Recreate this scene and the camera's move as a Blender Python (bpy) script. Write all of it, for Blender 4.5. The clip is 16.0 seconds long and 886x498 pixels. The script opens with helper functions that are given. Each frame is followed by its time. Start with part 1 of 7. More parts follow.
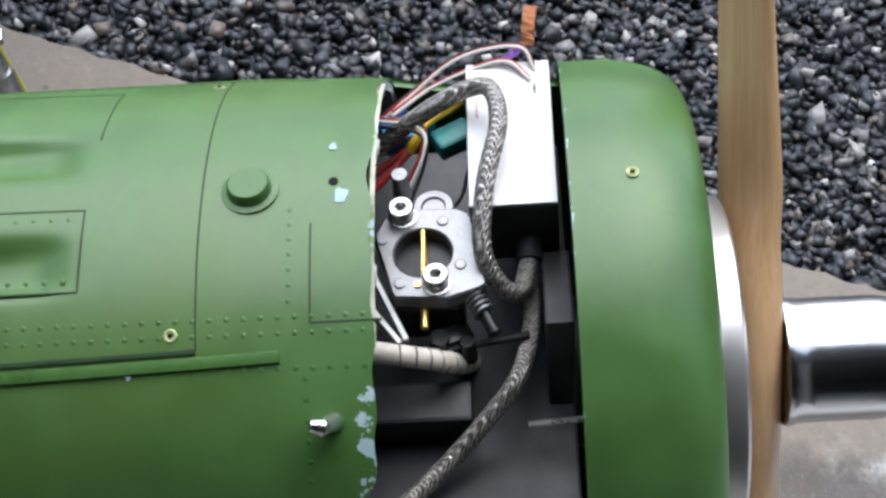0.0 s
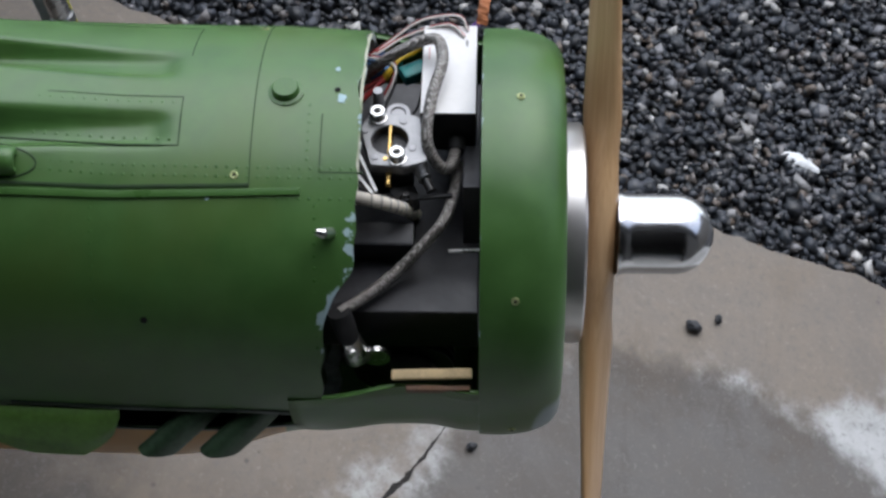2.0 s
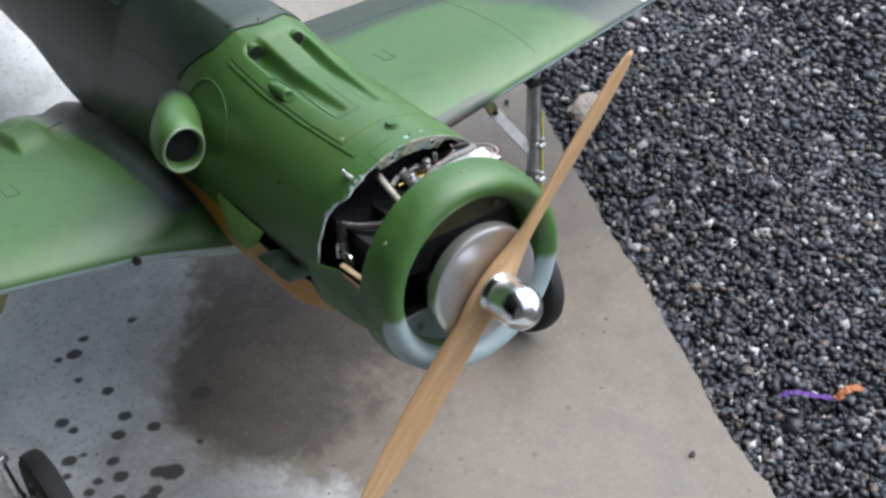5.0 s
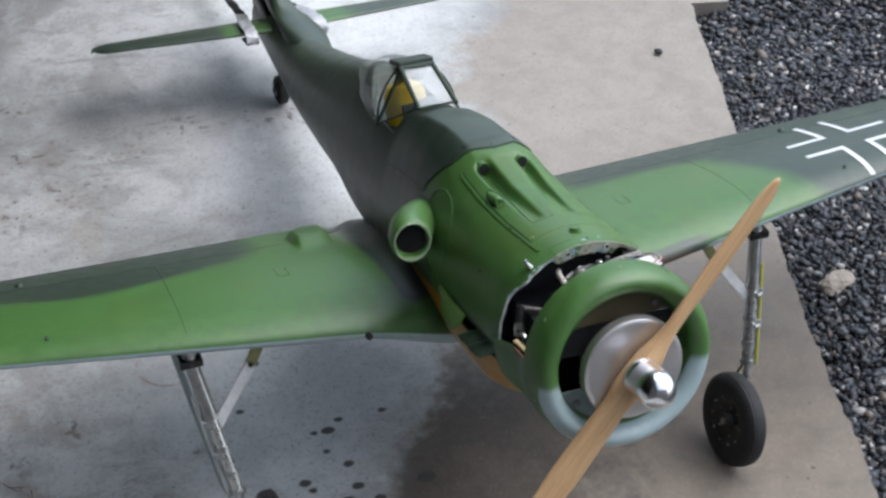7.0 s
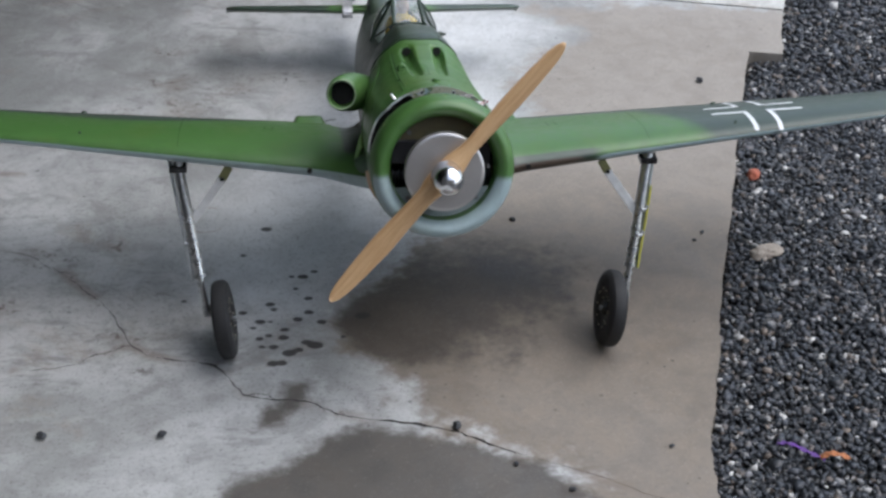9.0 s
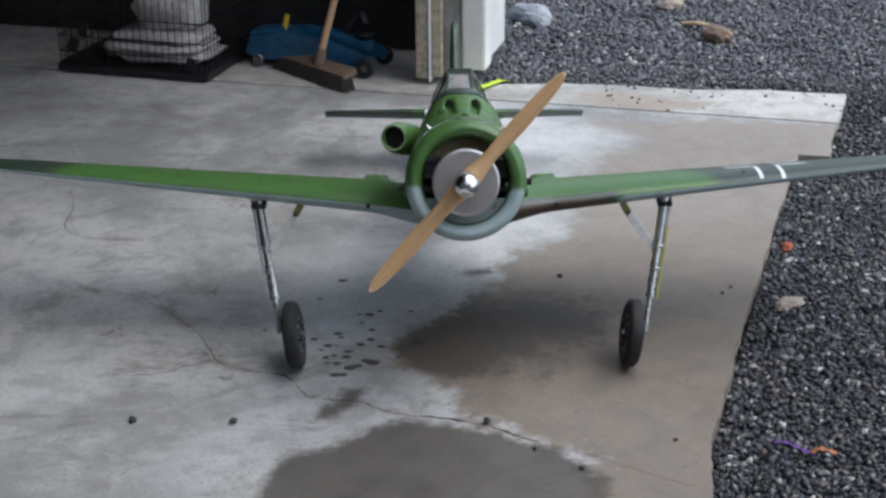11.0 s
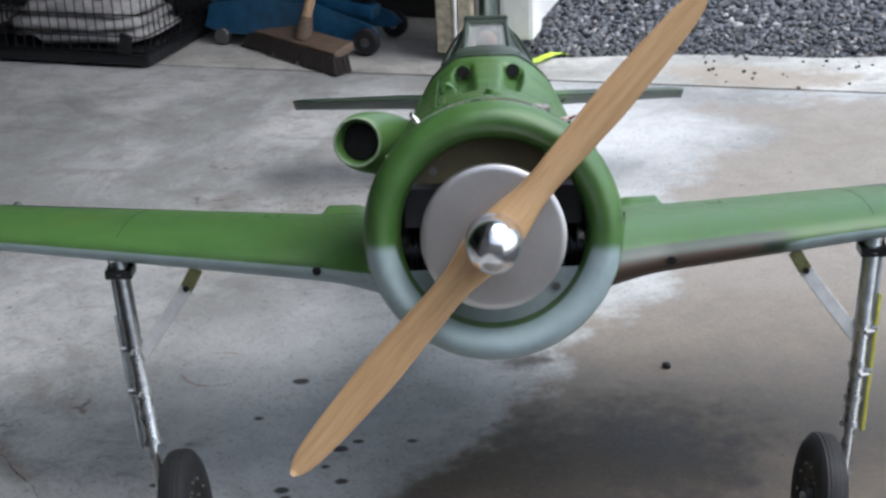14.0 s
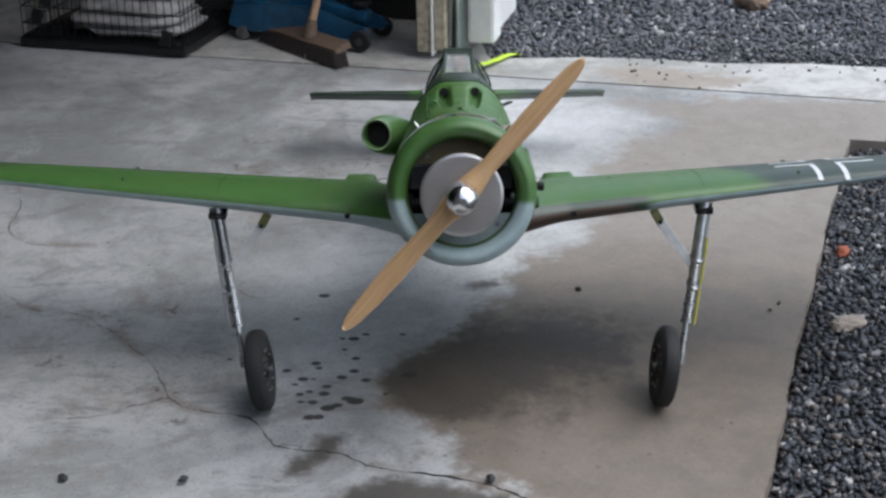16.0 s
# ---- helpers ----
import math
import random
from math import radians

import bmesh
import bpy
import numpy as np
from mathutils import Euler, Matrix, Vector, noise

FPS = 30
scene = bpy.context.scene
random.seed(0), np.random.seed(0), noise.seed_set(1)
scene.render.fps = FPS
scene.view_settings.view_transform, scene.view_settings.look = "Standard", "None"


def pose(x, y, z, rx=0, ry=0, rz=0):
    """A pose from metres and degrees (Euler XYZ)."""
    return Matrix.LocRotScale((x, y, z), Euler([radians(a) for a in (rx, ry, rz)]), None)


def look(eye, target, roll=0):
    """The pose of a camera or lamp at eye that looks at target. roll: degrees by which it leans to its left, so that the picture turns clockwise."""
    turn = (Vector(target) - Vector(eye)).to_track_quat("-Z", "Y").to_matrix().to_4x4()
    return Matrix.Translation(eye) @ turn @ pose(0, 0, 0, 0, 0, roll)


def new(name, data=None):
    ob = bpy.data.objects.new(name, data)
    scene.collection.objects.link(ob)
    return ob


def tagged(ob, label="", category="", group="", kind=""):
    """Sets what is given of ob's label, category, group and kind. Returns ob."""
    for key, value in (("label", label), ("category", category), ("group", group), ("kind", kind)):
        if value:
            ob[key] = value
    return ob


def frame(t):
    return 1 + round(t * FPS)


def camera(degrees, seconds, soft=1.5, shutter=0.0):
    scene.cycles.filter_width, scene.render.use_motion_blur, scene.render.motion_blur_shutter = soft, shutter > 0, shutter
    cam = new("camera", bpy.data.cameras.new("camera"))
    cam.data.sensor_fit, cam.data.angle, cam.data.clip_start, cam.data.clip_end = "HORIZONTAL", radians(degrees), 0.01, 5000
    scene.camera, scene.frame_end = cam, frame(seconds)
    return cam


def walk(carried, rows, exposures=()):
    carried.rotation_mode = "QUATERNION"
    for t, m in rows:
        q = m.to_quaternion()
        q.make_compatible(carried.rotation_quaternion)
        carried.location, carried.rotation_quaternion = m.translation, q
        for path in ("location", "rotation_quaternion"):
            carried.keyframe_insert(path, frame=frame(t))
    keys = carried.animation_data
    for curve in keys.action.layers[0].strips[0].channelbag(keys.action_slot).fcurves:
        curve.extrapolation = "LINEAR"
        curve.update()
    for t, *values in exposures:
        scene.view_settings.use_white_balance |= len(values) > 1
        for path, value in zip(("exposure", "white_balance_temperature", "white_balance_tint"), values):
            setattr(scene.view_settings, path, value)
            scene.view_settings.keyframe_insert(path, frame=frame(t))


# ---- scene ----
cam = camera(33.5, 16.0, soft=2.8)


def view(eye, yaw, pitch, roll):
    """A pose from the eye, yaw to the left from +y, pitch up and roll, in degrees."""
    a, b = radians(yaw), radians(pitch)
    way = Vector((-math.sin(a) * math.cos(b), math.cos(a) * math.cos(b), math.sin(b)))
    return look(eye, Vector(eye) + way, roll)


PATH = [
    (0, (-0.271, -0.085, 0.941), -103.97, -53.37, 16.57),
    (0.5, (-0.268, -0.085, 0.939), -105.53, -52.75, 19.17),
    (1, (-0.286, -0.085, 0.952), -108.05, -51.65, 22.28),
    (1.5, (-0.377, -0.056, 1.058), -109.21, -51.64, 23.23),
    (2, (-0.472, -0.051, 1.140), -106.97, -53.41, 22.80),
    (2.5, (-0.536, -0.078, 1.179), -104.10, -52.36, 22.57),
    (3, (-0.666, -0.211, 1.300), -86.20, -51.60, 16.27),
    (3.2, (-0.685, -0.305, 1.326), -79.03, -51.74, 15.33),
    (5.3, (-0.703, -1.070, 1.569), -35.33, -44.24, 5.44),
    (5.5, (-0.651, -1.133, 1.596), -30.31, -44.02, 3.23),
    (6, (-0.654, -1.217, 1.652), -24.79, -40.04, 1.80),
    (6.5, (-0.664, -1.268, 1.648), -22.72, -38.36, 0.82),
    (7, (-0.648, -1.333, 1.596), -21.32, -36.85, 1.06),
    (7.5, (-0.592, -1.433, 1.554), -20.83, -34.28, 0.62),
    (8, (-0.366, -1.689, 1.559), -10.46, -34.13, 1.16),
    (8.5, (-0.275, -1.907, 1.550), -8.91, -31.11, -0.08),
    (8.7, (-0.266, -2.029, 1.548), -8.52, -31.40, 1.07),
    (10.8, (-0.061, -2.743, 1.454), -1.25, -22.60, 0.78),
    (11, (-0.055, -2.746, 1.422), -0.30, -22.73, -0.27),
    (11.5, (0.023, -2.688, 1.361), 1.06, -23.09, -2.13),
    (12, (0.033, -2.111, 1.201), 1.86, -24.91, -3.80),
    (12.5, (0.023, -1.904, 1.148), 1.20, -23.51, -2.51),
    (13, (0.008, -1.608, 1.045), 1.47, -22.62, -2.12),
    (13.5, (0.000, -1.379, 0.972), 1.70, -22.12, -1.88),
    (14, (-0.003, -1.387, 0.976), 2.00, -22.86, -2.50),
    (14.5, (-0.000, -1.607, 1.070), 0.70, -22.83, -1.52),
    (15, (-0.007, -1.779, 1.133), 0.47, -23.18, -1.14),
    (15.5, (-0.013, -1.917, 1.185), 1.22, -24.10, -1.07),
    (16, (-0.012, -2.238, 1.313), 0.47, -24.19, -0.79),
]
EXPOSURE = [(0.0, 1.12), (0.5, 0.85), (1.0, 0.74), (1.5, 0.57), (2.0, 0.53), (2.5, 0.76), (3.0, 0.80), (5.5, 1.24), (6.0, 1.17), (6.5, 1.04), (7.5, 0.91), (8.5, 0.77), (11.0, 0.55), (12.0, 0.57), (12.5, 0.76), (13.0, 0.82), (13.5, 0.92), (14.0, 0.92), (15.0, 0.66), (15.5, 0.75), (16.0, 0.58)]
walk(cam, [(t, view(eye, yaw, pitch, roll)) for t, eye, yaw, pitch, roll in PATH], [(t, e, 6180, 10.0) for t, e in EXPOSURE])

# ---- world and light: a bright overcast day ----
world = bpy.data.worlds.new("sky")
scene.world = world
world.use_nodes = True
wn = world.node_tree
sky = wn.nodes.new("ShaderNodeTexSky")
sky.sky_type, sky.sun_disc = "NISHITA", False
sky.sun_elevation, sky.sun_rotation = radians(58), radians(115)
sky.air_density, sky.dust_density, sky.ozone_density = 1.0, 2.0, 1.0
grey = wn.nodes.new("ShaderNodeHueSaturation")
grey.inputs["Saturation"].default_value = 0.62
wn.links.new(sky.outputs[0], grey.inputs["Color"])
wn.links.new(grey.outputs[0], wn.nodes["Background"].inputs[0])
wn.nodes["Background"].inputs[1].default_value = 0.15
sun = new("sun", bpy.data.lights.new("sun", "SUN"))
sun.data.energy, sun.data.angle, sun.data.color = 1.35, radians(60), (1.0, 0.99, 0.97)
sun.matrix_world = look((4.8, 2.0, 9), (0, 0, 0))


# ---- node helpers and materials ----
class Mat:
    """A node material with short helpers."""

    def __init__(self, name, rough=0.6, metal=0.0):
        self.m = bpy.data.materials.new(name)
        self.m.use_nodes = True
        self.t = self.m.node_tree
        self.b = self.t.nodes["Principled BSDF"]
        self.b.inputs["Roughness"].default_value = rough
        self.b.inputs["Metallic"].default_value = metal
        self.co = None

    def node(self, kind, **sets):
        n = self.t.nodes.new(kind)
        for k, v in sets.items():
            if k in n.inputs:
                n.inputs[k].default_value = v
        return n

    def link(self, a, b):
        self.t.links.new(a, b)
        return self

    def coords(self):
        if self.co is None:
            self.co = self.node("ShaderNodeTexCoord").outputs["Object"]
        return self.co

    def noise(self, scale, detail=3.0, rough=0.55, stretch=None, warp=0.0):
        n = self.node("ShaderNodeTexNoise", Scale=scale, Detail=detail, Roughness=rough, Distortion=warp)
        src = self.coords()
        if stretch:
            mp = self.node("ShaderNodeMapping")
            mp.inputs["Scale"].default_value = stretch
            self.link(src, mp.inputs["Vector"])
            src = mp.outputs[0]
        self.link(src, n.inputs["Vector"])
        return n.outputs["Fac"]

    def voronoi(self, scale, feature="F1"):
        n = self.node("ShaderNodeTexVoronoi", Scale=scale)
        n.feature = feature
        self.link(self.coords(), n.inputs["Vector"])
        return n.outputs["Distance"]

    def attr(self, name):
        n = self.node("ShaderNodeAttribute")
        n.attribute_name = name
        return n.outputs["Fac"]

    def math(self, op, a, b=0.0):
        n = self.node("ShaderNodeMath")
        n.operation = op
        for i, v in enumerate((a, b)):
            if isinstance(v, (int, float)):
                n.inputs[i].default_value = v
            else:
                self.link(v, n.inputs[i])
        return n.outputs[0]

    def ramp(self, v, lo, hi, a=0.0, b=1.0):
        n = self.node("ShaderNodeMapRange")
        n.interpolation_type = "SMOOTHSTEP"
        for i, x in zip((1, 2, 3, 4), (lo, hi, a, b)):
            n.inputs[i].default_value = x
        self.link(v, n.inputs[0])
        return n.outputs[0]

    def mix(self, fac, a, b):
        n = self.node("ShaderNodeMix")
        n.data_type = "RGBA"
        for i, v in ((0, fac), (6, a), (7, b)):
            if isinstance(v, tuple):
                n.inputs[i].default_value = (*v, 1.0)
            elif isinstance(v, (int, float)):
                n.inputs[i].default_value = v
            else:
                self.link(v, n.inputs[i])
        return n.outputs[2]

    def colour(self, c):
        if isinstance(c, tuple):
            self.b.inputs["Base Color"].default_value = (*c, 1.0)
        else:
            self.link(c, self.b.inputs["Base Color"])
        return self

    def rough(self, v):
        self.link(v, self.b.inputs["Roughness"])
        return self

    def bump(self, v, strength=0.2, dist=0.001):
        n = self.node("ShaderNodeBump", Strength=strength, Distance=dist)
        self.link(v, n.inputs["Height"])
        self.link(n.outputs[0], self.b.inputs["Normal"])
        return self

    def random(self):
        return self.node("ShaderNodeObjectInfo").outputs["Random"]


def simple(name, col, rough=0.6, metal=0.0, var=0.25, scale=60.0, bump=0.1, dist=0.0005):
    """A surface with variation at two scales and fine relief."""
    m = Mat(name, rough, metal)
    a, b = m.noise(scale, 4), m.noise(scale * 7, 2)
    mixed = m.math("ADD", m.math("MULTIPLY", a, 0.65), m.math("MULTIPLY", b, 0.35))
    lo, hi = tuple(c * (1 - var) for c in col), tuple(min(1, c * (1 + var)) for c in col)
    m.colour(m.mix(m.ramp(mixed, 0.3, 0.7), lo, hi))
    k = 0.03 if metal > 0.5 else 0.1
    m.rough(m.ramp(a, 0.3, 0.7, max(0.02, rough - k), min(1, rough + k)))
    if bump:
        m.bump(b, bump, dist)
    return m.m


GREEN, DARK, PALE, ORANGE = (0.063, 0.152, 0.036), (0.031, 0.050, 0.034), (0.36, 0.46, 0.47), (0.47, 0.235, 0.04)


def paint(name, rough=0.38):
    """Airbrushed camouflage: 'dark' turns green into grey-green, 'pale' into light blue, 'warm' into orange."""
    m = Mat(name, rough)
    m.b.inputs["Specular IOR Level"].default_value = 0.62
    big, mid, fine = m.noise(9, 4), m.noise(45, 4), m.noise(420, 3)
    shift = m.math("MULTIPLY", m.math("SUBTRACT", big, 0.5), 0.35)
    g = m.mix(m.ramp(mid, 0.25, 0.75), tuple(c * 0.86 for c in GREEN), tuple(c * 1.14 for c in GREEN))
    g = m.mix(m.ramp(big, 0.48, 0.72, 0.0, 0.5), g, (0.084, 0.150, 0.030))
    d = m.mix(m.ramp(mid, 0.25, 0.75), tuple(c * 0.8 for c in DARK), tuple(c * 1.25 for c in DARK))
    col = m.mix(m.ramp(m.math("ADD", m.attr("dark"), shift), 0.18, 0.82), g, d)
    col = m.mix(m.ramp(m.math("ADD", m.attr("warm"), shift), 0.4, 0.6), col, ORANGE)
    p = m.mix(m.ramp(mid, 0.25, 0.75), tuple(c * 0.9 for c in PALE), tuple(c * 1.08 for c in PALE))
    col = m.mix(m.ramp(m.math("ADD", m.attr("pale"), m.math("MULTIPLY", shift, 0.6)), 0.35, 0.65), col, p)
    worn = m.math("ADD", m.noise(85, 6, 0.7), m.math("MULTIPLY", m.math("SUBTRACT", m.attr("wear"), 0.75), 0.55))
    chips = m.ramp(worn, 0.60, 0.615)
    col = m.mix(chips, col, (0.40, 0.54, 0.56))
    scuff = m.ramp(m.noise(7, 6, 0.62, None, 0.3), 0.50, 0.72, 0.0, 0.12)
    col = m.mix(scuff, col, (0.15, 0.18, 0.08))
    col = m.mix(m.ramp(m.math("ADD", m.attr("soil"), m.math("MULTIPLY", m.math("SUBTRACT", mid, 0.5), 0.9)), 0.35, 0.75, 0.0, 0.85), col, (0.085, 0.056, 0.042))
    m.colour(col)
    m.rough(m.ramp(mid, 0.3, 0.7, rough - 0.04, rough + 0.06))
    m.bump(m.math("ADD", m.math("MULTIPLY", fine, 0.4), mid), 0.06, 0.0004)
    return m.m


M = {}
M["paint"] = paint("camouflage_paint")
M["green"] = simple("green_paint", GREEN, 0.34, 0, 0.15, 50)
M["lightgreen"] = simple("light_green_paint", (0.15, 0.30, 0.06), 0.45, 0, 0.2, 40)
M["darkgreen"] = simple("grey_green_paint", DARK, 0.5, 0, 0.3, 40)
M["black"] = simple("black_paint", (0.012, 0.012, 0.014), 0.45, 0, 0.4, 60)
M["blackwood"] = simple("black_stained_plywood", (0.024, 0.024, 0.028), 0.5, 0, 0.4, 25, 0.3)
# near-black for the shade inside holes, mostly on flat discs and plugs
M["hole"] = simple("hollow_shade", (0.006, 0.006, 0.006), 0.9, 0, 0.3, 60, 0)
M["steel"] = simple("polished_steel", (0.62, 0.62, 0.61), 0.28, 1.0, 0.08, 90, 0.05)
M["disc"] = simple("machined_aluminium", (0.62, 0.60, 0.58), 0.34, 0.85, 0.05, 25, 0.03)
M["chrome"] = simple("polished_aluminium", (0.86, 0.86, 0.87), 0.20, 1.0, 0.03, 30, 0.02, 0.0002)
M["alloy"] = simple("cast_alloy", (0.25, 0.25, 0.255), 0.45, 1.0, 0.15, 120, 0.2)
M["brass"] = simple("brass", (0.62, 0.42, 0.15), 0.3, 1.0, 0.15, 90)
M["rubber"] = simple("tyre_rubber", (0.016, 0.016, 0.017), 0.7, 0, 0.35, 60, 0.25)
M["white"] = simple("white_marking_paint", (0.74, 0.76, 0.76), 0.5, 0, 0.08, 60)
M["chipwhite"] = simple("exposed_fibreglass", (0.55, 0.60, 0.58), 0.6, 0, 0.3, 120, 0.3)
M["label"] = simple("white_label", (0.80, 0.79, 0.78), 0.35, 0, 0.04, 40, 0.03)
M["red"] = simple("red_print", (0.62, 0.30, 0.26), 0.5, 0, 0.2, 80)
M["ink"] = simple("dark_print", (0.22, 0.22, 0.22), 0.5, 0, 0.2, 80)
M["teal"] = simple("teal_plastic", (0.02, 0.25, 0.24), 0.4, 0, 0.15, 60)
M["yellow"] = simple("yellow_plastic", (0.72, 0.48, 0.03), 0.4, 0, 0.15, 60)
M["redwire"] = simple("red_wire", (0.30, 0.02, 0.02), 0.4, 0, 0.15, 60)
M["whitewire"] = simple("white_wire", (0.70, 0.68, 0.64), 0.45, 0, 0.1, 60)
M["hose"] = simple("cream_fuel_hose", (0.62, 0.57, 0.49), 0.5, 0, 0.15, 60)
M["skin"] = simple("figure_face", (0.40, 0.22, 0.15), 0.6, 0, 0.1, 60)
M["foam"] = simple("bare_balsa", (0.62, 0.47, 0.26), 0.7, 0, 0.2, 60, 0.3)


def braid():
    m = Mat("braided_steel_sleeve", 0.4, 0.7)
    waves = []
    for turn in (38, -38):
        mp = m.node("ShaderNodeMapping")
        mp.inputs["Rotation"].default_value = (radians(turn), radians(turn), radians(turn))
        m.link(m.coords(), mp.inputs["Vector"])
        w = m.node("ShaderNodeTexWave", Scale=330.0, Distortion=0.3)
        w.wave_type, w.bands_direction = "BANDS", "Y"
        m.link(mp.outputs[0], w.inputs["Vector"])
        waves.append(w.outputs["Fac"])
    h = m.math("MAXIMUM", waves[0], waves[1])
    h = m.math("MULTIPLY", h, m.ramp(m.noise(500, 2), 0.3, 0.7, 0.6, 1.0))
    m.colour(m.mix(m.ramp(h, 0.35, 0.95), (0.11, 0.10, 0.09), (0.62, 0.59, 0.56)))
    m.bump(h, 0.7, 0.0008)
    return m.m


def wood(name, a, b, scale=18.0, rough=0.45, along=(14, 14, 0.8)):
    m = Mat(name, rough)
    n = m.noise(scale, 5, 0.6, along, 0.4)
    k = m.noise(scale * 6, 3, 0.5, along)
    v = m.math("ADD", m.math("MULTIPLY", n, 0.7), m.math("MULTIPLY", k, 0.3))
    m.colour(m.mix(m.ramp(v, 0.3, 0.7), a, b)).bump(k, 0.15, 0.0006)
    return m.m


M["braid"] = braid()
M["propwood"] = wood("varnished_beech", (0.50, 0.30, 0.14), (0.66, 0.44, 0.24), 9, 0.35)
M["handle"] = wood("worn_broom_handle", (0.42, 0.25, 0.14), (0.60, 0.40, 0.25), 20, 0.6)
M["broomwood"] = wood("worn_grey_wood", (0.10, 0.068, 0.048), (0.21, 0.15, 0.105), 20, 0.7, (1, 12, 12))


def glass(name, lo, hi):
    m = Mat(name, 0.06)
    m.b.inputs["Transmission Weight"].default_value = 0.0
    n = m.noise(40, 5, 0.7)
    tr = m.node("ShaderNodeBsdfTransparent")
    tr.inputs[0].default_value = (0.86, 0.88, 0.88, 1)
    mx = m.node("ShaderNodeMixShader")
    m.colour((0.75, 0.77, 0.77))
    m.link(m.ramp(n, 0.35, 0.75, lo, hi), mx.inputs[0])
    m.link(tr.outputs[0], mx.inputs[1])
    m.link(m.b.outputs[0], mx.inputs[2])
    sheen = m.node("ShaderNodeMixShader")
    gloss = m.node("ShaderNodeBsdfGlossy", Roughness=0.05)
    edge = m.node("ShaderNodeLayerWeight").outputs["Facing"]
    m.link(m.math("ADD", m.math("MULTIPLY", m.math("POWER", edge, 4.0), 0.45), 0.035), sheen.inputs[0])
    m.link(mx.outputs[0], sheen.inputs[1])
    m.link(gloss.outputs[0], sheen.inputs[2])
    m.link(sheen.outputs[0], m.t.nodes["Material Output"].inputs[0])
    return m.m


M["glass"] = glass("scratched_acrylic", 0.03, 0.10)
# whiter mixes put the sky's reflection into the panes' colour
M["skywhite"] = glass("sky_whitened_acrylic", 0.16, 0.30)
M["bubble"] = glass("sky_whitened_bubble_acrylic", 0.06, 0.16)


def concrete(name, tint=(1, 1, 1)):
    """Trowelled concrete; the signed distances 'damp', 'pool', 'spot' and 'crack' carry the shapes of stains and cracks."""
    m = Mat(name, 0.7)
    big, mid, fine = m.noise(1.2, 9, 0.62, None, 0.5), m.noise(13, 8, 0.70, None, 0.4), m.noise(170, 4, 0.75)
    col = m.mix(m.ramp(big, 0.40, 0.58), (0.265, 0.270, 0.262), (0.475, 0.480, 0.472))
    col = m.mix(m.ramp(mid, 0.46, 0.62, 0.0, 0.42), col, (0.225, 0.222, 0.215))
    smear = m.ramp(m.noise(5.0, 9, 0.74, (0.7, 2.4, 1), 0.7), 0.55, 0.64, 0.0, 0.45)
    col = m.mix(smear, col, (0.16, 0.155, 0.15))
    chalk = m.ramp(m.noise(4.1, 9, 0.70, (1.9, 0.8, 1), 0.9), 0.55, 0.66, 0.0, 0.22)
    col = m.mix(chalk, col, (0.53, 0.535, 0.53))
    grime = m.ramp(m.noise(2.1, 10, 0.72, None, 1.1), 0.545, 0.63, 0.0, 0.50)
    col = m.mix(grime, col, (0.185, 0.18, 0.172))
    rust = m.ramp(m.noise(3.6, 8, 0.7, None, 0.6), 0.55, 0.68, 0.0, 0.34)
    col = m.mix(rust, col, (0.27, 0.205, 0.145))
    ragged = m.math("MULTIPLY", m.math("SUBTRACT", m.noise(8, 9, 0.68), 0.5), 0.30)
    fine_rag = m.math("MULTIPLY", m.math("SUBTRACT", m.noise(38, 5, 0.65), 0.5), 0.05)
    # paler floor: partly dry concrete, partly daylight put into the colour
    dry = m.ramp(m.math("ADD", m.attr("dry"), m.math("MULTIPLY", ragged, 0.8)), -0.12, 0.16, 0.0, 0.74)
    col = m.mix(dry, col, m.mix(m.ramp(mid, 0.35, 0.65), (0.68, 0.685, 0.68), (0.58, 0.585, 0.58)))
    damp = m.ramp(m.math("ADD", m.math("ADD", m.attr("damp"), ragged), fine_rag), -0.035, 0.035)
    pool = m.ramp(m.math("ADD", m.math("ADD", m.attr("pool"), m.math("MULTIPLY", ragged, 0.30)), fine_rag), -0.016, 0.022)
    spot = m.ramp(m.math("ADD", m.attr("spot"), m.math("MULTIPLY", fine_rag, 0.18)), -0.002, 0.002)
    wetter = m.mix(m.ramp(mid, 0.35, 0.65), (0.122, 0.092, 0.062), (0.190, 0.150, 0.108))
    drier = m.mix(m.ramp(mid, 0.35, 0.65), (0.245, 0.208, 0.168), (0.315, 0.278, 0.235))
    col = m.mix(m.math("MULTIPLY", damp, 0.85), col, m.mix(m.attr("wane"), wetter, drier))
    col = m.mix(m.math("MULTIPLY", pool, 0.88), col, m.mix(m.ramp(mid, 0.35, 0.65), (0.040, 0.032, 0.025), (0.074, 0.060, 0.047)))
    col = m.mix(m.ramp(fine, 0.52, 0.68, 0.0, 0.56), col, (0.13, 0.12, 0.11))
    col = m.mix(m.ramp(fine, 0.44, 0.30, 0.0, 0.10), col, (0.66, 0.64, 0.60))
    patchy = m.ramp(m.noise(3.1, 6, 0.65), 0.48, 0.60)
    for scale, size in ((14, 0.075), (33, 0.10)):
        speck = m.math("MULTIPLY", m.ramp(m.math("ADD", m.voronoi(scale), m.math("MULTIPLY", fine_rag, 2.0)), size, size * 0.6), patchy)
        col = m.mix(m.math("MULTIPLY", speck, 0.75), col, (0.055, 0.05, 0.046))
    flecks = m.ramp(m.noise(46, 3, 0.6), 0.56, 0.64)
    col = m.mix(m.math("MULTIPLY", m.math("MULTIPLY", flecks, m.attr("grime")), 0.85), col, (0.075, 0.062, 0.05))
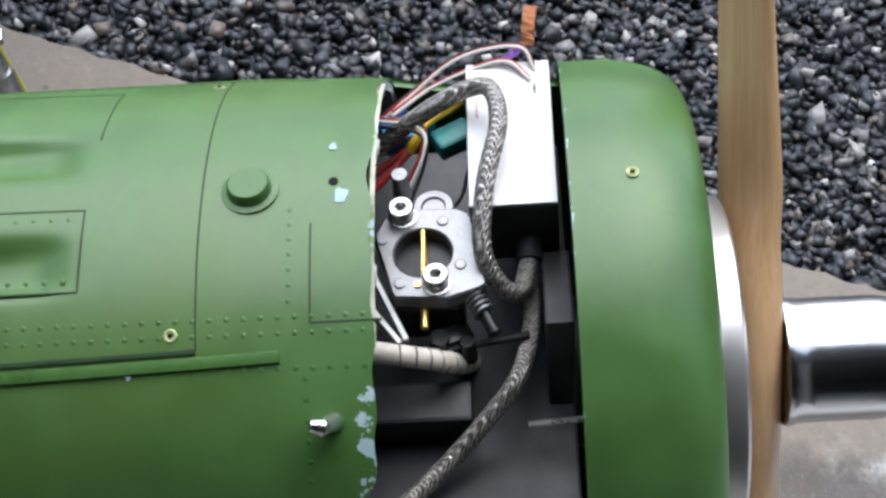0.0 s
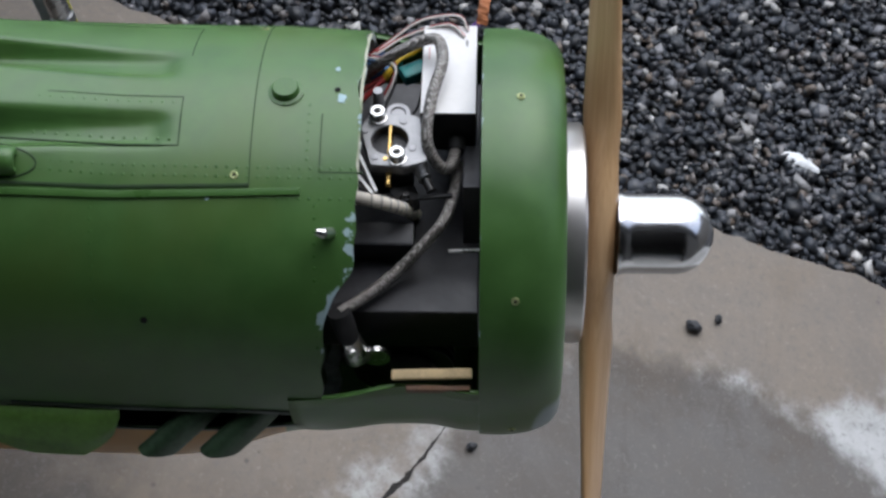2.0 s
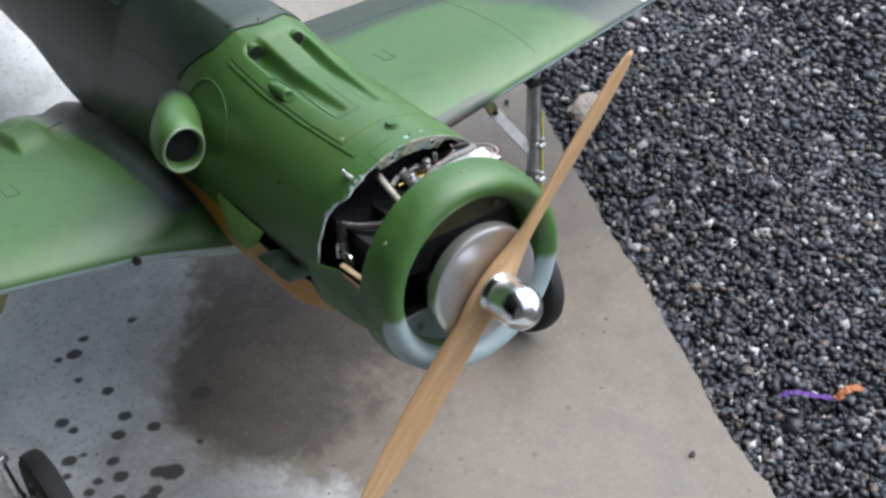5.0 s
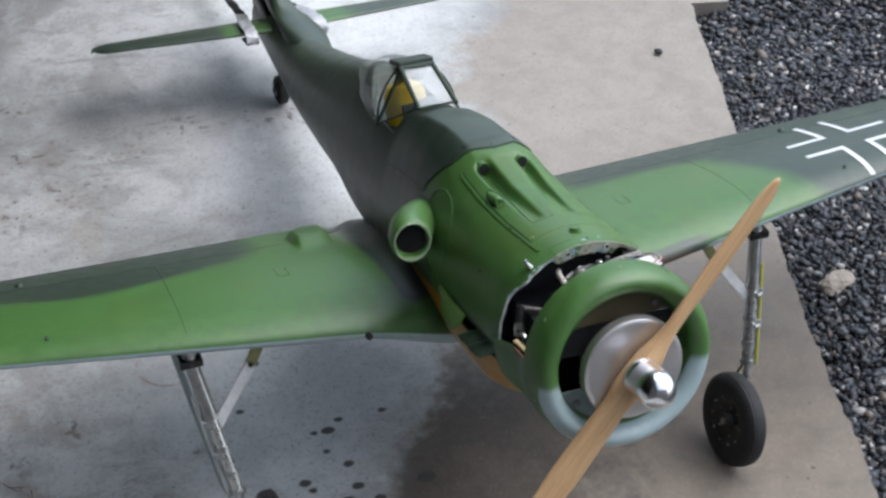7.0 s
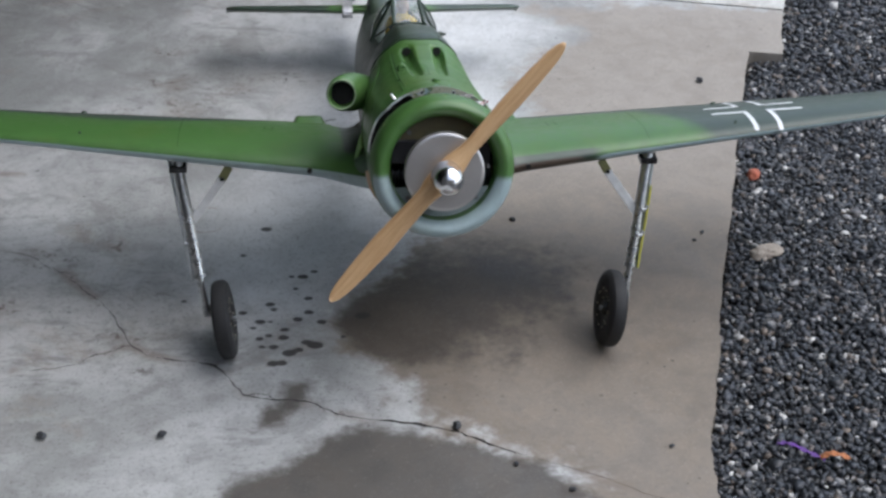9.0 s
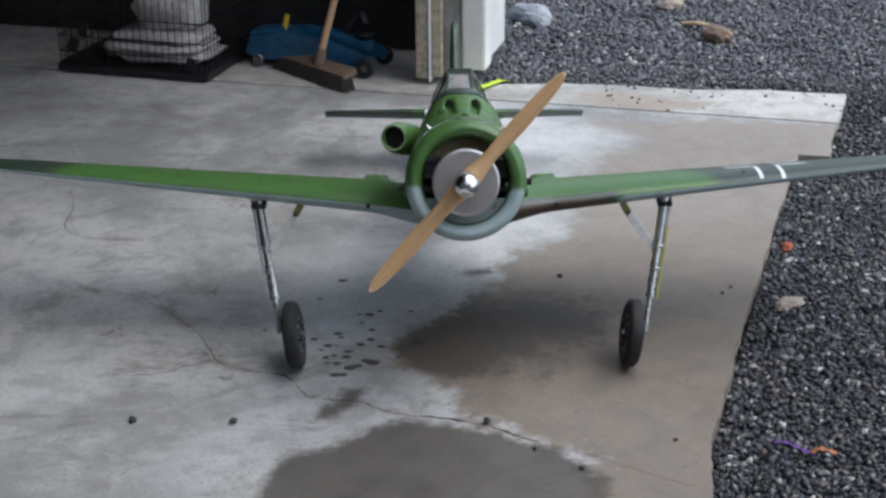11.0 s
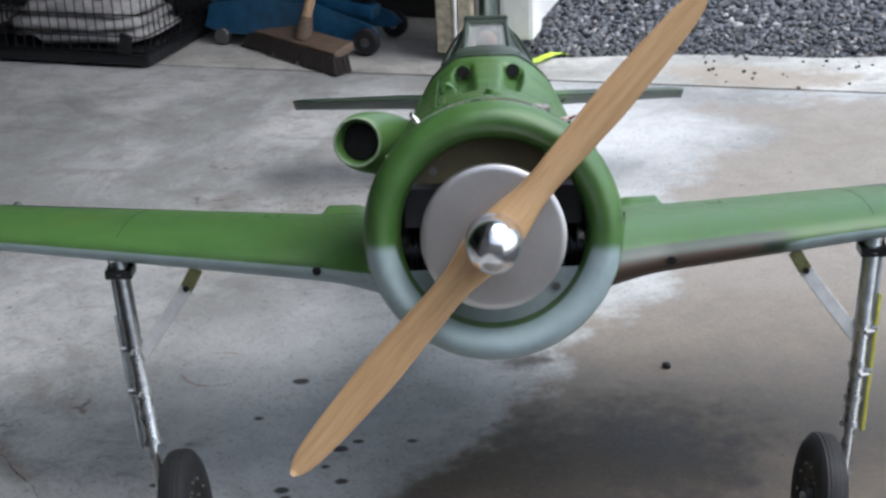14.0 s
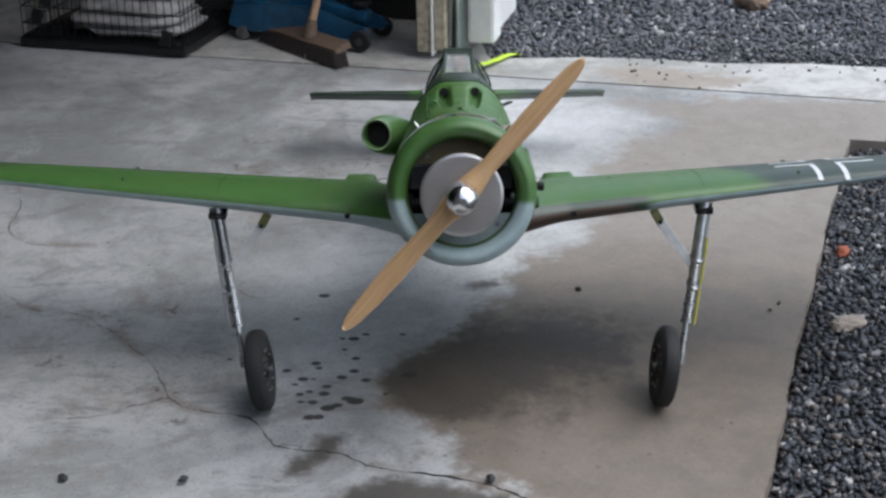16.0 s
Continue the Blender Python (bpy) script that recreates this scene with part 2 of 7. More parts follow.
    brown = m.math("MULTIPLY", m.attr("grime"), m.ramp(m.noise(11, 7, 0.7), 0.42, 0.62, 0.0, 0.5))
    col = m.mix(brown, col, (0.20, 0.165, 0.135))
    col = m.mix(m.math("MULTIPLY", spot, 0.93), col, (0.030, 0.027, 0.025))
    halo = m.math("MULTIPLY", m.ramp(m.attr("crack"), 0.022, 0.003), m.ramp(m.noise(5, 5, 0.7), 0.42, 0.62, 0.0, 0.55))
    col = m.mix(halo, col, (0.20, 0.15, 0.11))
    ring = m.math("MULTIPLY", m.ramp(m.attr("ring"), 0.0035, 0.0008), m.ramp(m.noise(16, 3, 0.6), 0.42, 0.56, 0.0, 0.65))
    col = m.mix(ring, col, (0.20, 0.105, 0.06))
    if tint != (1, 1, 1):
        n = m.node("ShaderNodeMix")
        n.data_type, n.blend_type = "RGBA", "MULTIPLY"
        n.inputs[0].default_value = 1.0
        n.inputs[7].default_value = (*tint, 1.0)
        m.link(col, n.inputs[6])
        col = n.outputs[2]
    m.colour(col)
    wet = m.math("MAXIMUM", m.math("MULTIPLY", damp, 0.5), pool)
    m.rough(m.math("SUBTRACT", m.ramp(mid, 0.3, 0.7, 0.62, 0.80), m.math("MULTIPLY", wet, 0.12)))
    m.bump(m.math("ADD", m.math("MULTIPLY", fine, 0.6), mid), 0.3, 0.0015)
    return m.m


M["concrete"] = concrete("weathered_concrete")
M["palestrip"] = concrete("pale_warm_concrete", (1.20, 1.17, 1.11))


def stones():
    m = Mat("crushed_stone", 0.43)
    r = m.node("ShaderNodeNewGeometry").outputs["Random Per Island"]
    n = m.noise(60, 4, 0.6)
    ramp = m.node("ShaderNodeValToRGB")
    cr = ramp.color_ramp
    for e, (p, c) in zip((cr.elements[0], cr.elements[1]), ((0.0, (0.015, 0.017, 0.020)), (1.0, (0.62, 0.61, 0.58)))):
        e.position, e.color = p, (*c, 1)
    for p, c in ((0.35, (0.020, 0.024, 0.029)), (0.62, (0.034, 0.040, 0.050)), (0.78, (0.068, 0.074, 0.088)), (0.86, (0.15, 0.115, 0.085)), (0.915, (0.20, 0.20, 0.21)), (0.965, (0.38, 0.37, 0.35))):
        e = cr.elements.new(p)
        e.color = (*c, 1)
    m.link(r, ramp.inputs[0])
    col = m.mix(m.ramp(n, 0.35, 0.7, 0.0, 0.45), ramp.outputs[0], (0.03, 0.03, 0.033))
    # blended paler and bluer behind the sill than beside the damp slab
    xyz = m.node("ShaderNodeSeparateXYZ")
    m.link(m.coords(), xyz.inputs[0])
    far_tint = m.math("MULTIPLY", m.ramp(xyz.outputs[1], 1.9, 2.3, 0.0, 0.22), m.ramp(m.noise(25, 3), 0.3, 0.6, 0.6, 1.0))
    col = m.mix(far_tint, col, (0.30, 0.31, 0.34))
    m.colour(col).bump(n, 0.4, 0.002)
    return m.m


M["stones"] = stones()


def gravel_bed():
    """Finer crushed stone far from the slab, one tone to a stone."""
    m = Mat("gravel_bed", 0.6)
    cells = m.node("ShaderNodeTexVoronoi", Scale=62.0, Randomness=1.0)
    m.link(m.coords(), cells.inputs["Vector"])
    tone = m.node("ShaderNodeSeparateColor")
    m.link(cells.outputs["Color"], tone.inputs[0])
    col = m.mix(m.ramp(tone.outputs[0], 0.1, 0.85), (0.012, 0.014, 0.017), (0.044, 0.049, 0.058))
    col = m.mix(m.ramp(tone.outputs[1], 0.90, 0.95), col, (0.30, 0.29, 0.28))
    # near-black gaps: shade between the stones painted on the flat sheet
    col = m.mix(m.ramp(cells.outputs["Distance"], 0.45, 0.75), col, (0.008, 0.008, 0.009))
    col = m.mix(m.ramp(m.noise(1.7, 4), 0.4, 0.7, 0.0, 0.2), col, (0.05, 0.052, 0.056))
    m.colour(col).bump(m.ramp(cells.outputs["Distance"], 0.8, 0.1), 0.8, 0.008)
    return m.m


M["gravelbed"] = gravel_bed()


# ---- mesh helpers ----
def mesh_object(name, verts, faces, material, parent=None, label="", smooth=False, attrs=None):
    me = bpy.data.meshes.new(name)
    me.from_pydata([tuple(v) for v in verts], [], [tuple(f) for f in faces])
    me.materials.append(material)
    for key, vals in (attrs or {}).items():
        a = me.attributes.new(key, "FLOAT", "POINT")
        a.data.foreach_set("value", np.asarray(vals, dtype=np.float32))
    if smooth:
        me.shade_smooth()
    me.update()
    ob = new(name, me)
    if parent is not None:
        ob.parent = parent
    if label:
        tagged(ob, label)
    return ob


def part(name, bm, material, parent=None, label="", smooth=False):
    me = bpy.data.meshes.new(name)
    bmesh.ops.recalc_face_normals(bm, faces=bm.faces)
    bm.to_mesh(me)
    bm.free()
    me.materials.append(material)
    if smooth:
        me.shade_smooth()
        me.set_sharp_from_angle(angle=radians(40))
    ob = new(name, me)
    if parent is not None:
        ob.parent = parent
    if label:
        tagged(ob, label)
    return ob


def empty(name, m, label, category, group="", kind=""):
    ob = new(name)
    ob.empty_display_size = 0.05
    ob.matrix_world = m
    return tagged(ob, label, category, group, kind)


def box(bm, size, at=(0, 0, 0), rot=(0, 0, 0), bevel=0.0, taper=None):
    """A bevelled box, centred on at."""
    got = bmesh.ops.create_cube(bm, size=1.0)["verts"]
    for v in got:
        v.co = Vector((v.co.x * size[0], v.co.y * size[1], v.co.z * size[2]))
        if taper and v.co.z > 0:
            v.co.x, v.co.y = v.co.x * taper, v.co.y * taper
    if bevel:
        es = {e for v in got for e in v.link_edges}
        r = bmesh.ops.bevel(bm, geom=list(es), offset=bevel, segments=2, affect="EDGES", profile=0.6)
        got = list({v for f in r["faces"] for v in f.verts} | {v for v in got if v.is_valid})
    m = pose(*at, *rot)
    bmesh.ops.transform(bm, matrix=m, verts=got)
    return got


def rod(bm, a, b, r1, r2=None, seg=12, caps=True):
    """A cylinder or cone from a to b."""
    a, b = Vector(a), Vector(b)
    q = (b - a).to_track_quat("Z", "Y").to_matrix().to_4x4()
    m = Matrix.Translation((a + b) / 2) @ q
    return bmesh.ops.create_cone(bm, cap_ends=caps, segments=seg, radius1=r1, radius2=r1 if r2 is None else r2, depth=(b - a).length, matrix=m)["verts"]


def lathe(bm, profile, seg=32, m=None):
    """Turns a profile of (radius, height) about z; m places it."""
    rings = []
    for r, h in profile:
        if r < 1e-6:
            rings.append([bm.verts.new((0, 0, h))])
        else:
            rings.append([bm.verts.new((r * math.cos(2 * math.pi * i / seg), r * math.sin(2 * math.pi * i / seg), h)) for i in range(seg)])
    for p, q in zip(rings, rings[1:]):
        for i in range(seg):
            j = (i + 1) % seg
            a = [p[i % len(p)], p[j % len(p)], q[j % len(q)], q[i % len(q)]]
            a = list(dict.fromkeys(a))
            if len(a) > 2:
                bm.faces.new(a)
    vs = [v for r in rings for v in r]
    if m is not None:
        bmesh.ops.transform(bm, matrix=m, verts=vs)
    return vs


AFT = Matrix.Rotation(radians(-90), 4, "X")  # turns z into +y


def spline(points, n=8):
    """A smooth row of points through the given ones."""
    p = [Vector(q) for q in points]
    p = [p[0] * 2 - p[1]] + p + [p[-1] * 2 - p[-2]]
    out = []
    for i in range(1, len(p) - 2):
        for k in range(n):
            t = k / n
            a, b, c, d = p[i - 1:i + 3]
            out.append(0.5 * ((2 * b) + (c - a) * t + (2 * a - 5 * b + 4 * c - d) * t * t + (3 * b - a - 3 * c + d) * t ** 3))
    return out + [p[-2]]


def tube(bm, points, r, seg=8, n=8, flat=1.0):
    """A tube along a smooth line."""
    line = spline(points, n)
    side, rings = None, []
    for i, c in enumerate(line):
        d = (line[min(i + 1, len(line) - 1)] - line[max(i - 1, 0)]).normalized()
        if side is None:
            side = d.orthogonal().normalized()
        side = (side - d * side.dot(d)).normalized()
        up = d.cross(side)
        rad = r(i / (len(line) - 1)) if callable(r) else r
        rings.append([bm.verts.new(c + rad * (math.cos(a) * side + flat * math.sin(a) * up)) for a in (2 * math.pi * k / seg for k in range(seg))])
    for p, q in zip(rings, rings[1:]):
        for k in range(seg):
            bm.faces.new((p[k], p[(k + 1) % seg], q[(k + 1) % seg], q[k]))
    bm.faces.new(rings[0][::-1])
    bm.faces.new(rings[-1])


def grid_faces(rows, cols, closed=False):
    out = []
    for i in range(rows - 1):
        for j in range(cols if closed else cols - 1):
            k = (j + 1) % cols
            out.append((i * cols + j, i * cols + k, (i + 1) * cols + k, (i + 1) * cols + j))
    return out


def interp(x, table, col):
    return np.interp(x, [r[0] for r in table], [r[col] for r in table])


def smooth(a, b, x):
    t = np.clip((np.asarray(x) - a) / (b - a), 0, 1)
    return t * t * (3 - 2 * t)

# ---- ground, slab and gravel ----
def poly_distance(x, y, poly):
    """Signed distance to a polygon, positive inside."""
    best, inside = np.full(x.shape, 9.0), np.zeros(x.shape, bool)
    for (ax, ay), (bx, by) in zip(poly, poly[1:] + poly[:1]):
        ex, ey = bx - ax, by - ay
        t = np.clip(((x - ax) * ex + (y - ay) * ey) / (ex * ex + ey * ey), 0, 1)
        best = np.minimum(best, np.hypot(x - ax - t * ex, y - ay - t * ey))
        cross = ((ay > y) != (by > y)) & (x < (bx - ax) * (y - ay) / (by - ay + 1e-12) + ax)
        inside ^= cross
    return np.where(inside, best, -best)


DAMP = [(0.433, 1.70), (0.52, 1.60), (0.598, 1.504), (0.52, 1.43), (0.461, 1.378), (0.35, 1.20), (0.337, 1.131), (0.36, 1.05), (0.39, 0.988), (0.30, 0.80), (0.276, 0.707), (0.13, 0.637), (0.10, 0.54), (0.0, 0.33), (-0.10, 0.20), (-0.147, 0.107), (-0.11, -0.01), (-0.01, -0.095), (-0.055, -0.145), (-0.015, -0.20), (0.10, -0.272), (0.20, -0.318), (0.25, -0.36), (0.21, -0.40), (0.20, -0.62), (0.27, -0.88), (0.9, -1.0), (1.3, 0.2), (1.6, 1.5), (1.3, 1.62), (1.0, 1.68)]
SMEAR = [(0.42, 2.03), (0.60, 2.0), (0.88, 1.90), (0.80, 1.78), (0.50, 1.83), (0.40, 1.90)]
POOLS = [
    [(-0.149, 0.146), (-0.131, 0.182), (-0.119, 0.20), (-0.044, 0.25), (0.0, 0.33), (0.114, 0.375), (0.311, 0.368), (0.335, 0.249), (0.285, 0.14), (0.093, -0.02), (-0.02, -0.035), (-0.095, -0.012), (-0.111, 0.03), (-0.147, 0.09)],
    [(-0.376, -0.435), (-0.336, -0.344), (-0.267, -0.307), (-0.196, -0.248), (-0.112, -0.198), (-0.025, -0.226), (0.079, -0.28), (0.18, -0.335), (0.26, -0.43), (0.25, -0.60), (0.14, -0.76), (-0.08, -0.83), (-0.29, -0.76), (-0.40, -0.60)],
    [(-0.303, -0.185), (-0.291, -0.145), (-0.268, -0.14), (-0.251, -0.085), (-0.205, -0.071), (-0.198, -0.10), (-0.21, -0.13), (-0.253, -0.195), (-0.285, -0.206)],
    [(-0.002, 0.508), (0.04, 0.534), (0.10, 0.515), (0.05, 0.475)],
]
# pale dry floor near the sill; second patch lightens the airplane's shade in colour
DRY_AND_LIT = [[(-0.28, 0.95), (-0.15, 0.80), (0.22, 0.78), (0.30, 1.0), (0.30, 1.2), (0.42, 1.42), (0.56, 1.53), (0.42, 1.68), (0.30, 1.86), (0.1, 1.9), (-0.1, 1.75), (-0.2, 1.3)], [(-0.45, 0.14), (-0.20, 0.17), (-0.14, 0.27), (-0.02, 0.40), (0.07, 0.56), (0.22, 0.68), (0.10, 0.80), (-0.2, 0.78), (-0.45, 0.6)]]
# splashed drops: centre and reach in millimetres
SPOTS = [(-0.324, 0.362, 5), (-0.185, 0.294, 5), (-0.206, 0.276, 7), (-0.229, 0.277, 4), (-0.222, 0.232, 4), (-0.199, 0.196, 6), (-0.113, 0.291, 5), (-0.272, 0.179, 7), (-0.265, 0.161, 5), (-0.324, 0.152, 6), (-0.291, 0.12, 7), (-0.271, 0.119, 4), (-0.304, 0.1, 5), (-0.199, 0.147, 7), (-0.22, 0.125, 6), (-0.176, 0.113, 6), (-0.244, 0.092, 6), (-0.275, 0.073, 5), (-0.292, 0.064, 6), (-0.248, 0.065, 7), (-0.287, 0.037, 5), (-0.266, 0.035, 6), (-0.205, 0.048, 7), (-0.19, 0.037, 10), (-0.238, 0.015, 9), (-0.221, 0.024, 6), (-0.267, -0.016, 8), (-0.253, -0.016, 8), (-0.097, 0.13, 10), (-0.137, 0.061, 4), (-0.436, 0.198, 4), (-0.279, 0.466, 8)]
# scattered dirt: centre and reach
GRIME = [(-0.52, 1.20, 0.09, 0.05), (-0.60, 1.01, 0.08, 0.06), (-0.47, 1.06, 0.08, 0.07), (-0.36, 1.16, 0.06, 0.04), (-0.22, 1.22, 0.10, 0.03), (-0.54, 1.39, 0.05, 0.03), (-0.57, 0.41, 0.06, 0.025), (-0.51, 0.22, 0.035, 0.015), (-0.71, 0.37, 0.06, 0.05), (0.0, 1.19, 0.10, 0.04), (-0.499, -0.021, 0.022, 0.016), (-0.734, 0.362, 0.035, 0.02), (-0.576, 0.396, 0.03, 0.016), (-0.54, 0.085, 0.07, 0.018), (-0.77, 0.191, 0.05, 0.03), (-0.401, 0.297, 0.02, 0.012)]
CRACK = [(-0.95, 0.50), (-0.872, 0.42), (-0.798, 0.40), (-0.748, 0.377), (-0.66, 0.292), (-0.619, 0.232), (-0.59, 0.20), (-0.56, 0.14), (-0.538, 0.085), (-0.523, 0.053), (-0.49, 0.022), (-0.454, 0.007), (-0.396, -0.006), (-0.36, -0.03), (-0.316, -0.108), (-0.258, -0.124), (-0.21, -0.135), (-0.147, -0.177), (-0.05, -0.203), (0.039, -0.235), (0.08, -0.263), (0.118, -0.29), (0.181, -0.323), (0.278, -0.378), (0.352, -0.43), (0.415, -0.468)]
BRANCHES = [
    [(-0.523, 0.053), (-0.543, 0.049), (-0.568, 0.032), (-0.589, 0.028), (-0.63, -0.004), (-0.72, -0.015)],
    [(-0.691, 0.32), (-0.66, 0.307), (-0.652, 0.285)],
    [(-1.068, 1.10), (-1.03, 0.95), (-1.02, 0.82), (-0.945, 0.745), (-0.812, 0.73)],
    [(-1.02, 0.82), (-1.07, 0.76), (-1.09, 0.70)],
    [(-0.316, -0.108), (-0.29, -0.106), (-0.262, -0.122)],
]
# rust ring: centre and radius
RING = (0.405, 0.511, 0.052)
# the slab's gravel side: y and x
EDGE = [(-4.0, -0.62), (-0.75, 0.388), (-0.5, 0.435), (-0.28, 0.474), (-0.09, 0.538), (0.05, 0.578), (0.16, 0.612), (0.42, 0.70), (0.70, 0.797), (0.845, 0.837), (1.06, 0.915), (1.345, 1.013)]


def line_distance(x, y, lines):
    best = np.full(x.shape, 9.0)
    for line in lines:
        for (ax, ay), (bx, by) in zip(line, line[1:]):
            ex, ey = bx - ax, by - ay
            t = np.clip(((x - ax) * ex + (y - ay) * ey) / (ex * ex + ey * ey), 0, 1)
            best = np.minimum(best, np.hypot(x - ax - t * ex, y - ay - t * ey))
    return best


def slab(name, rows, left, right, back, label, material, fine):
    """A concrete slab with ragged edges; rows run parallel to the joint."""
    cols = np.concatenate([np.linspace(0, 0.71, 40)[:-1], np.linspace(0.71, 1, fine)])
    xs, ys = [], []
    for w in rows:
        for s in cols:
            r = right(w)
            x = left + (r - left) * s
            top = back(x)
            ww = w if top is None else rows[0] + (top - rows[0]) * (w - rows[0]) / (rows[-1] - rows[0])
            y = ww - 0.26 * (x - 0.4)
            if s == 1:
                x += 0.006 * noise.noise((y * 9, 1.7, 0)) + 0.004 * noise.noise((y * 40, 0.3, 0)) + 0.002 * noise.noise((y * 120, 0.9, 0))
            xs.append(x), ys.append(y)
    x, y = np.array(xs), np.array(ys)
    n, m = len(rows), len(cols)
    z = np.array([0.003 * noise.noise((a * 1.3, b * 1.3, 0)) for a, b in zip(x, y)]) - 0.003
    verts = list(zip(x, y, z))
    faces = grid_faces(n, m)
    faces = [f[::-1] for f in faces]
    ring = [i * m + m - 1 for i in range(n)] + [(n - 1) * m + j for j in range(m - 2, -1, -1)] + [i * m for i in range(n - 2, -1, -1)] + list(range(1, m - 1))
    base = len(verts)
    verts += [(verts[i][0], verts[i][1], -0.09) for i in ring]
    k = len(ring)
    faces += [(ring[i], base + i, base + (i + 1) % k, ring[(i + 1) % k]) for i in range(k)]
    damp, wane = np.maximum(poly_distance(x, y, DAMP), poly_distance(x, y, SMEAR) - 0.015), smooth(0.35, 1.0, y)
    pools = [poly_distance(x, y, p) for p in POOLS]
    soft = 0.22 + 0.78 * smooth(0.12, -0.06, x + 0.5 * np.minimum(y, 0.1))
    pools[0] = np.where(pools[0] < 0, pools[0] * soft, np.minimum(pools[0] * soft, 0.05))
    pool = np.max(pools, axis=0)
    spot = np.max([r * 1.25 / 1000 - np.hypot((x - a) / 1.2, (y - b) * 1.1) for a, b, r in SPOTS], axis=0)
    crack = line_distance(x, y, [CRACK] + BRANCHES)
    dry = np.max([poly_distance(x, y, p) for p in DRY_AND_LIT], axis=0)
    ring = np.abs(np.hypot(x + RING[0], y - RING[1]) - RING[2])
    grime = np.max([np.exp(-((x - a) / p) ** 2 - ((y - b) / q) ** 2) for a, b, p, q in GRIME], axis=0)
    pad = [0.0] * k
    return tagged(mesh_object(name, verts, faces, material, smooth=False, attrs=dict(
        damp=list(damp) + pad, dry=list(np.clip(dry, -0.4, 0.4)) + [-1.0] * k, grime=list(grime) + pad, ring=list(ring) + [1.0] * k, wane=list(wane) + [1.0] * k, pool=list(pool) + [-1.0] * k, spot=list(spot) + [-1.0] * k, crack=list(crack) + [1.0] * k)), label, "concrete slab", "", "structure")


def skew(y, x):
    return y + 0.26 * (x - 0.4)


def slab_side(w):
    """The slab's right edge along rows parallel to the joint, with its outward step."""
    if w > 1.52:
        return 1.103 + 0.29 * (w - 1.52)
    return float(np.interp(w, [skew(y, x) for y, x in EDGE], [x for y, x in EDGE]))


rows = np.concatenate([np.linspace(-4, -1.0, 9)[:-1], np.linspace(-1.0, 0.75, 360)[:-1], np.linspace(0.75, 1.518, 60), [1.522], np.linspace(1.54, 1.852, 20)])
pavement = slab("pavement", rows, -6.0, slab_side, lambda x: None, "weathered damp concrete apron with stains and cracks", M["concrete"], 400)
slab("pavement_strip", np.linspace(1.864, 2.8, 40), -6.0, lambda w: 1.203 + 0.118 * (w - 1.864), lambda x: float(np.interp(x, [0.02, 0.10, 0.40, 0.62, 0.80, 1.05, 1.35], [2.8, 2.03, 2.11, 2.137, 2.134, 2.189, 2.202])), "pale concrete strip along the garage sill", M["palestrip"], 240)


def crack_strip(points, width):
    """An open crack: a ragged dark gap with crumbled lips along a line on the slab."""
    bm = bmesh.new()
    line = spline([(x, y, 0) for x, y in points], 14)
    rows = []
    for i, c in enumerate(line):
        d = line[min(i + 1, len(line) - 1)] - line[max(i - 1, 0)]
        n = Vector((-d.y, d.x, 0)).normalized()
        c = c + n * (0.0045 * noise.noise((c.x * 45, c.y * 45, 1)) + 0.0016 * noise.noise((c.x * 190, c.y * 190, 2)))
        end = min(1.0, i / 6, (len(line) - 1 - i) / 6)
        w = width(c.x) * max(0.12, 0.75 + 1.2 * noise.noise((c.x * 28, c.y * 28, 5)) + 0.7 * noise.noise((c.x * 130, c.y * 130, 9))) * end
        z = 0.003 * noise.noise((c.x * 1.3, c.y * 1.3, 0)) - 0.003 + 0.0005
        rows.append([bm.verts.new((*(c + n * k * w / 2).xy, z)) for k in (-1, 1)])
    for a, b in zip(rows, rows[1:]):
        bm.faces.new((a[0], a[1], b[1], b[0]))
    part("crack", bm, M["crackdark"], pavement, "dark hairline crack")


M["crackdark"] = simple("crack_shadow", (0.022, 0.019, 0.017), 0.95, 0, 0.4, 60, 0)
crack_strip(CRACK, lambda x: 0.0016 + 0.0016 * float(smooth(-0.6, -0.4, x)) + 0.0016 * float(smooth(-0.2, 0.0, x) * (1 - smooth(0.09, 0.13, x))) - 0.0022 * float(smooth(0.09, 0.15, x)))
for line in BRANCHES:
    crack_strip(line, lambda x: 0.0020)

bm = bmesh.new()
bmesh.ops.create_grid(bm, x_segments=40, y_segments=40, size=400)
for v in bm.verts:
    v.co.z = -0.055
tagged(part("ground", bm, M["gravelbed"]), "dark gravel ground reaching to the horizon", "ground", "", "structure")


def edge_x(y):
    return np.where(y > 1.335, 1.103 + 0.315 * (y - 1.335), np.interp(y, [a for a, b in EDGE], [b for a, b in EDGE]))


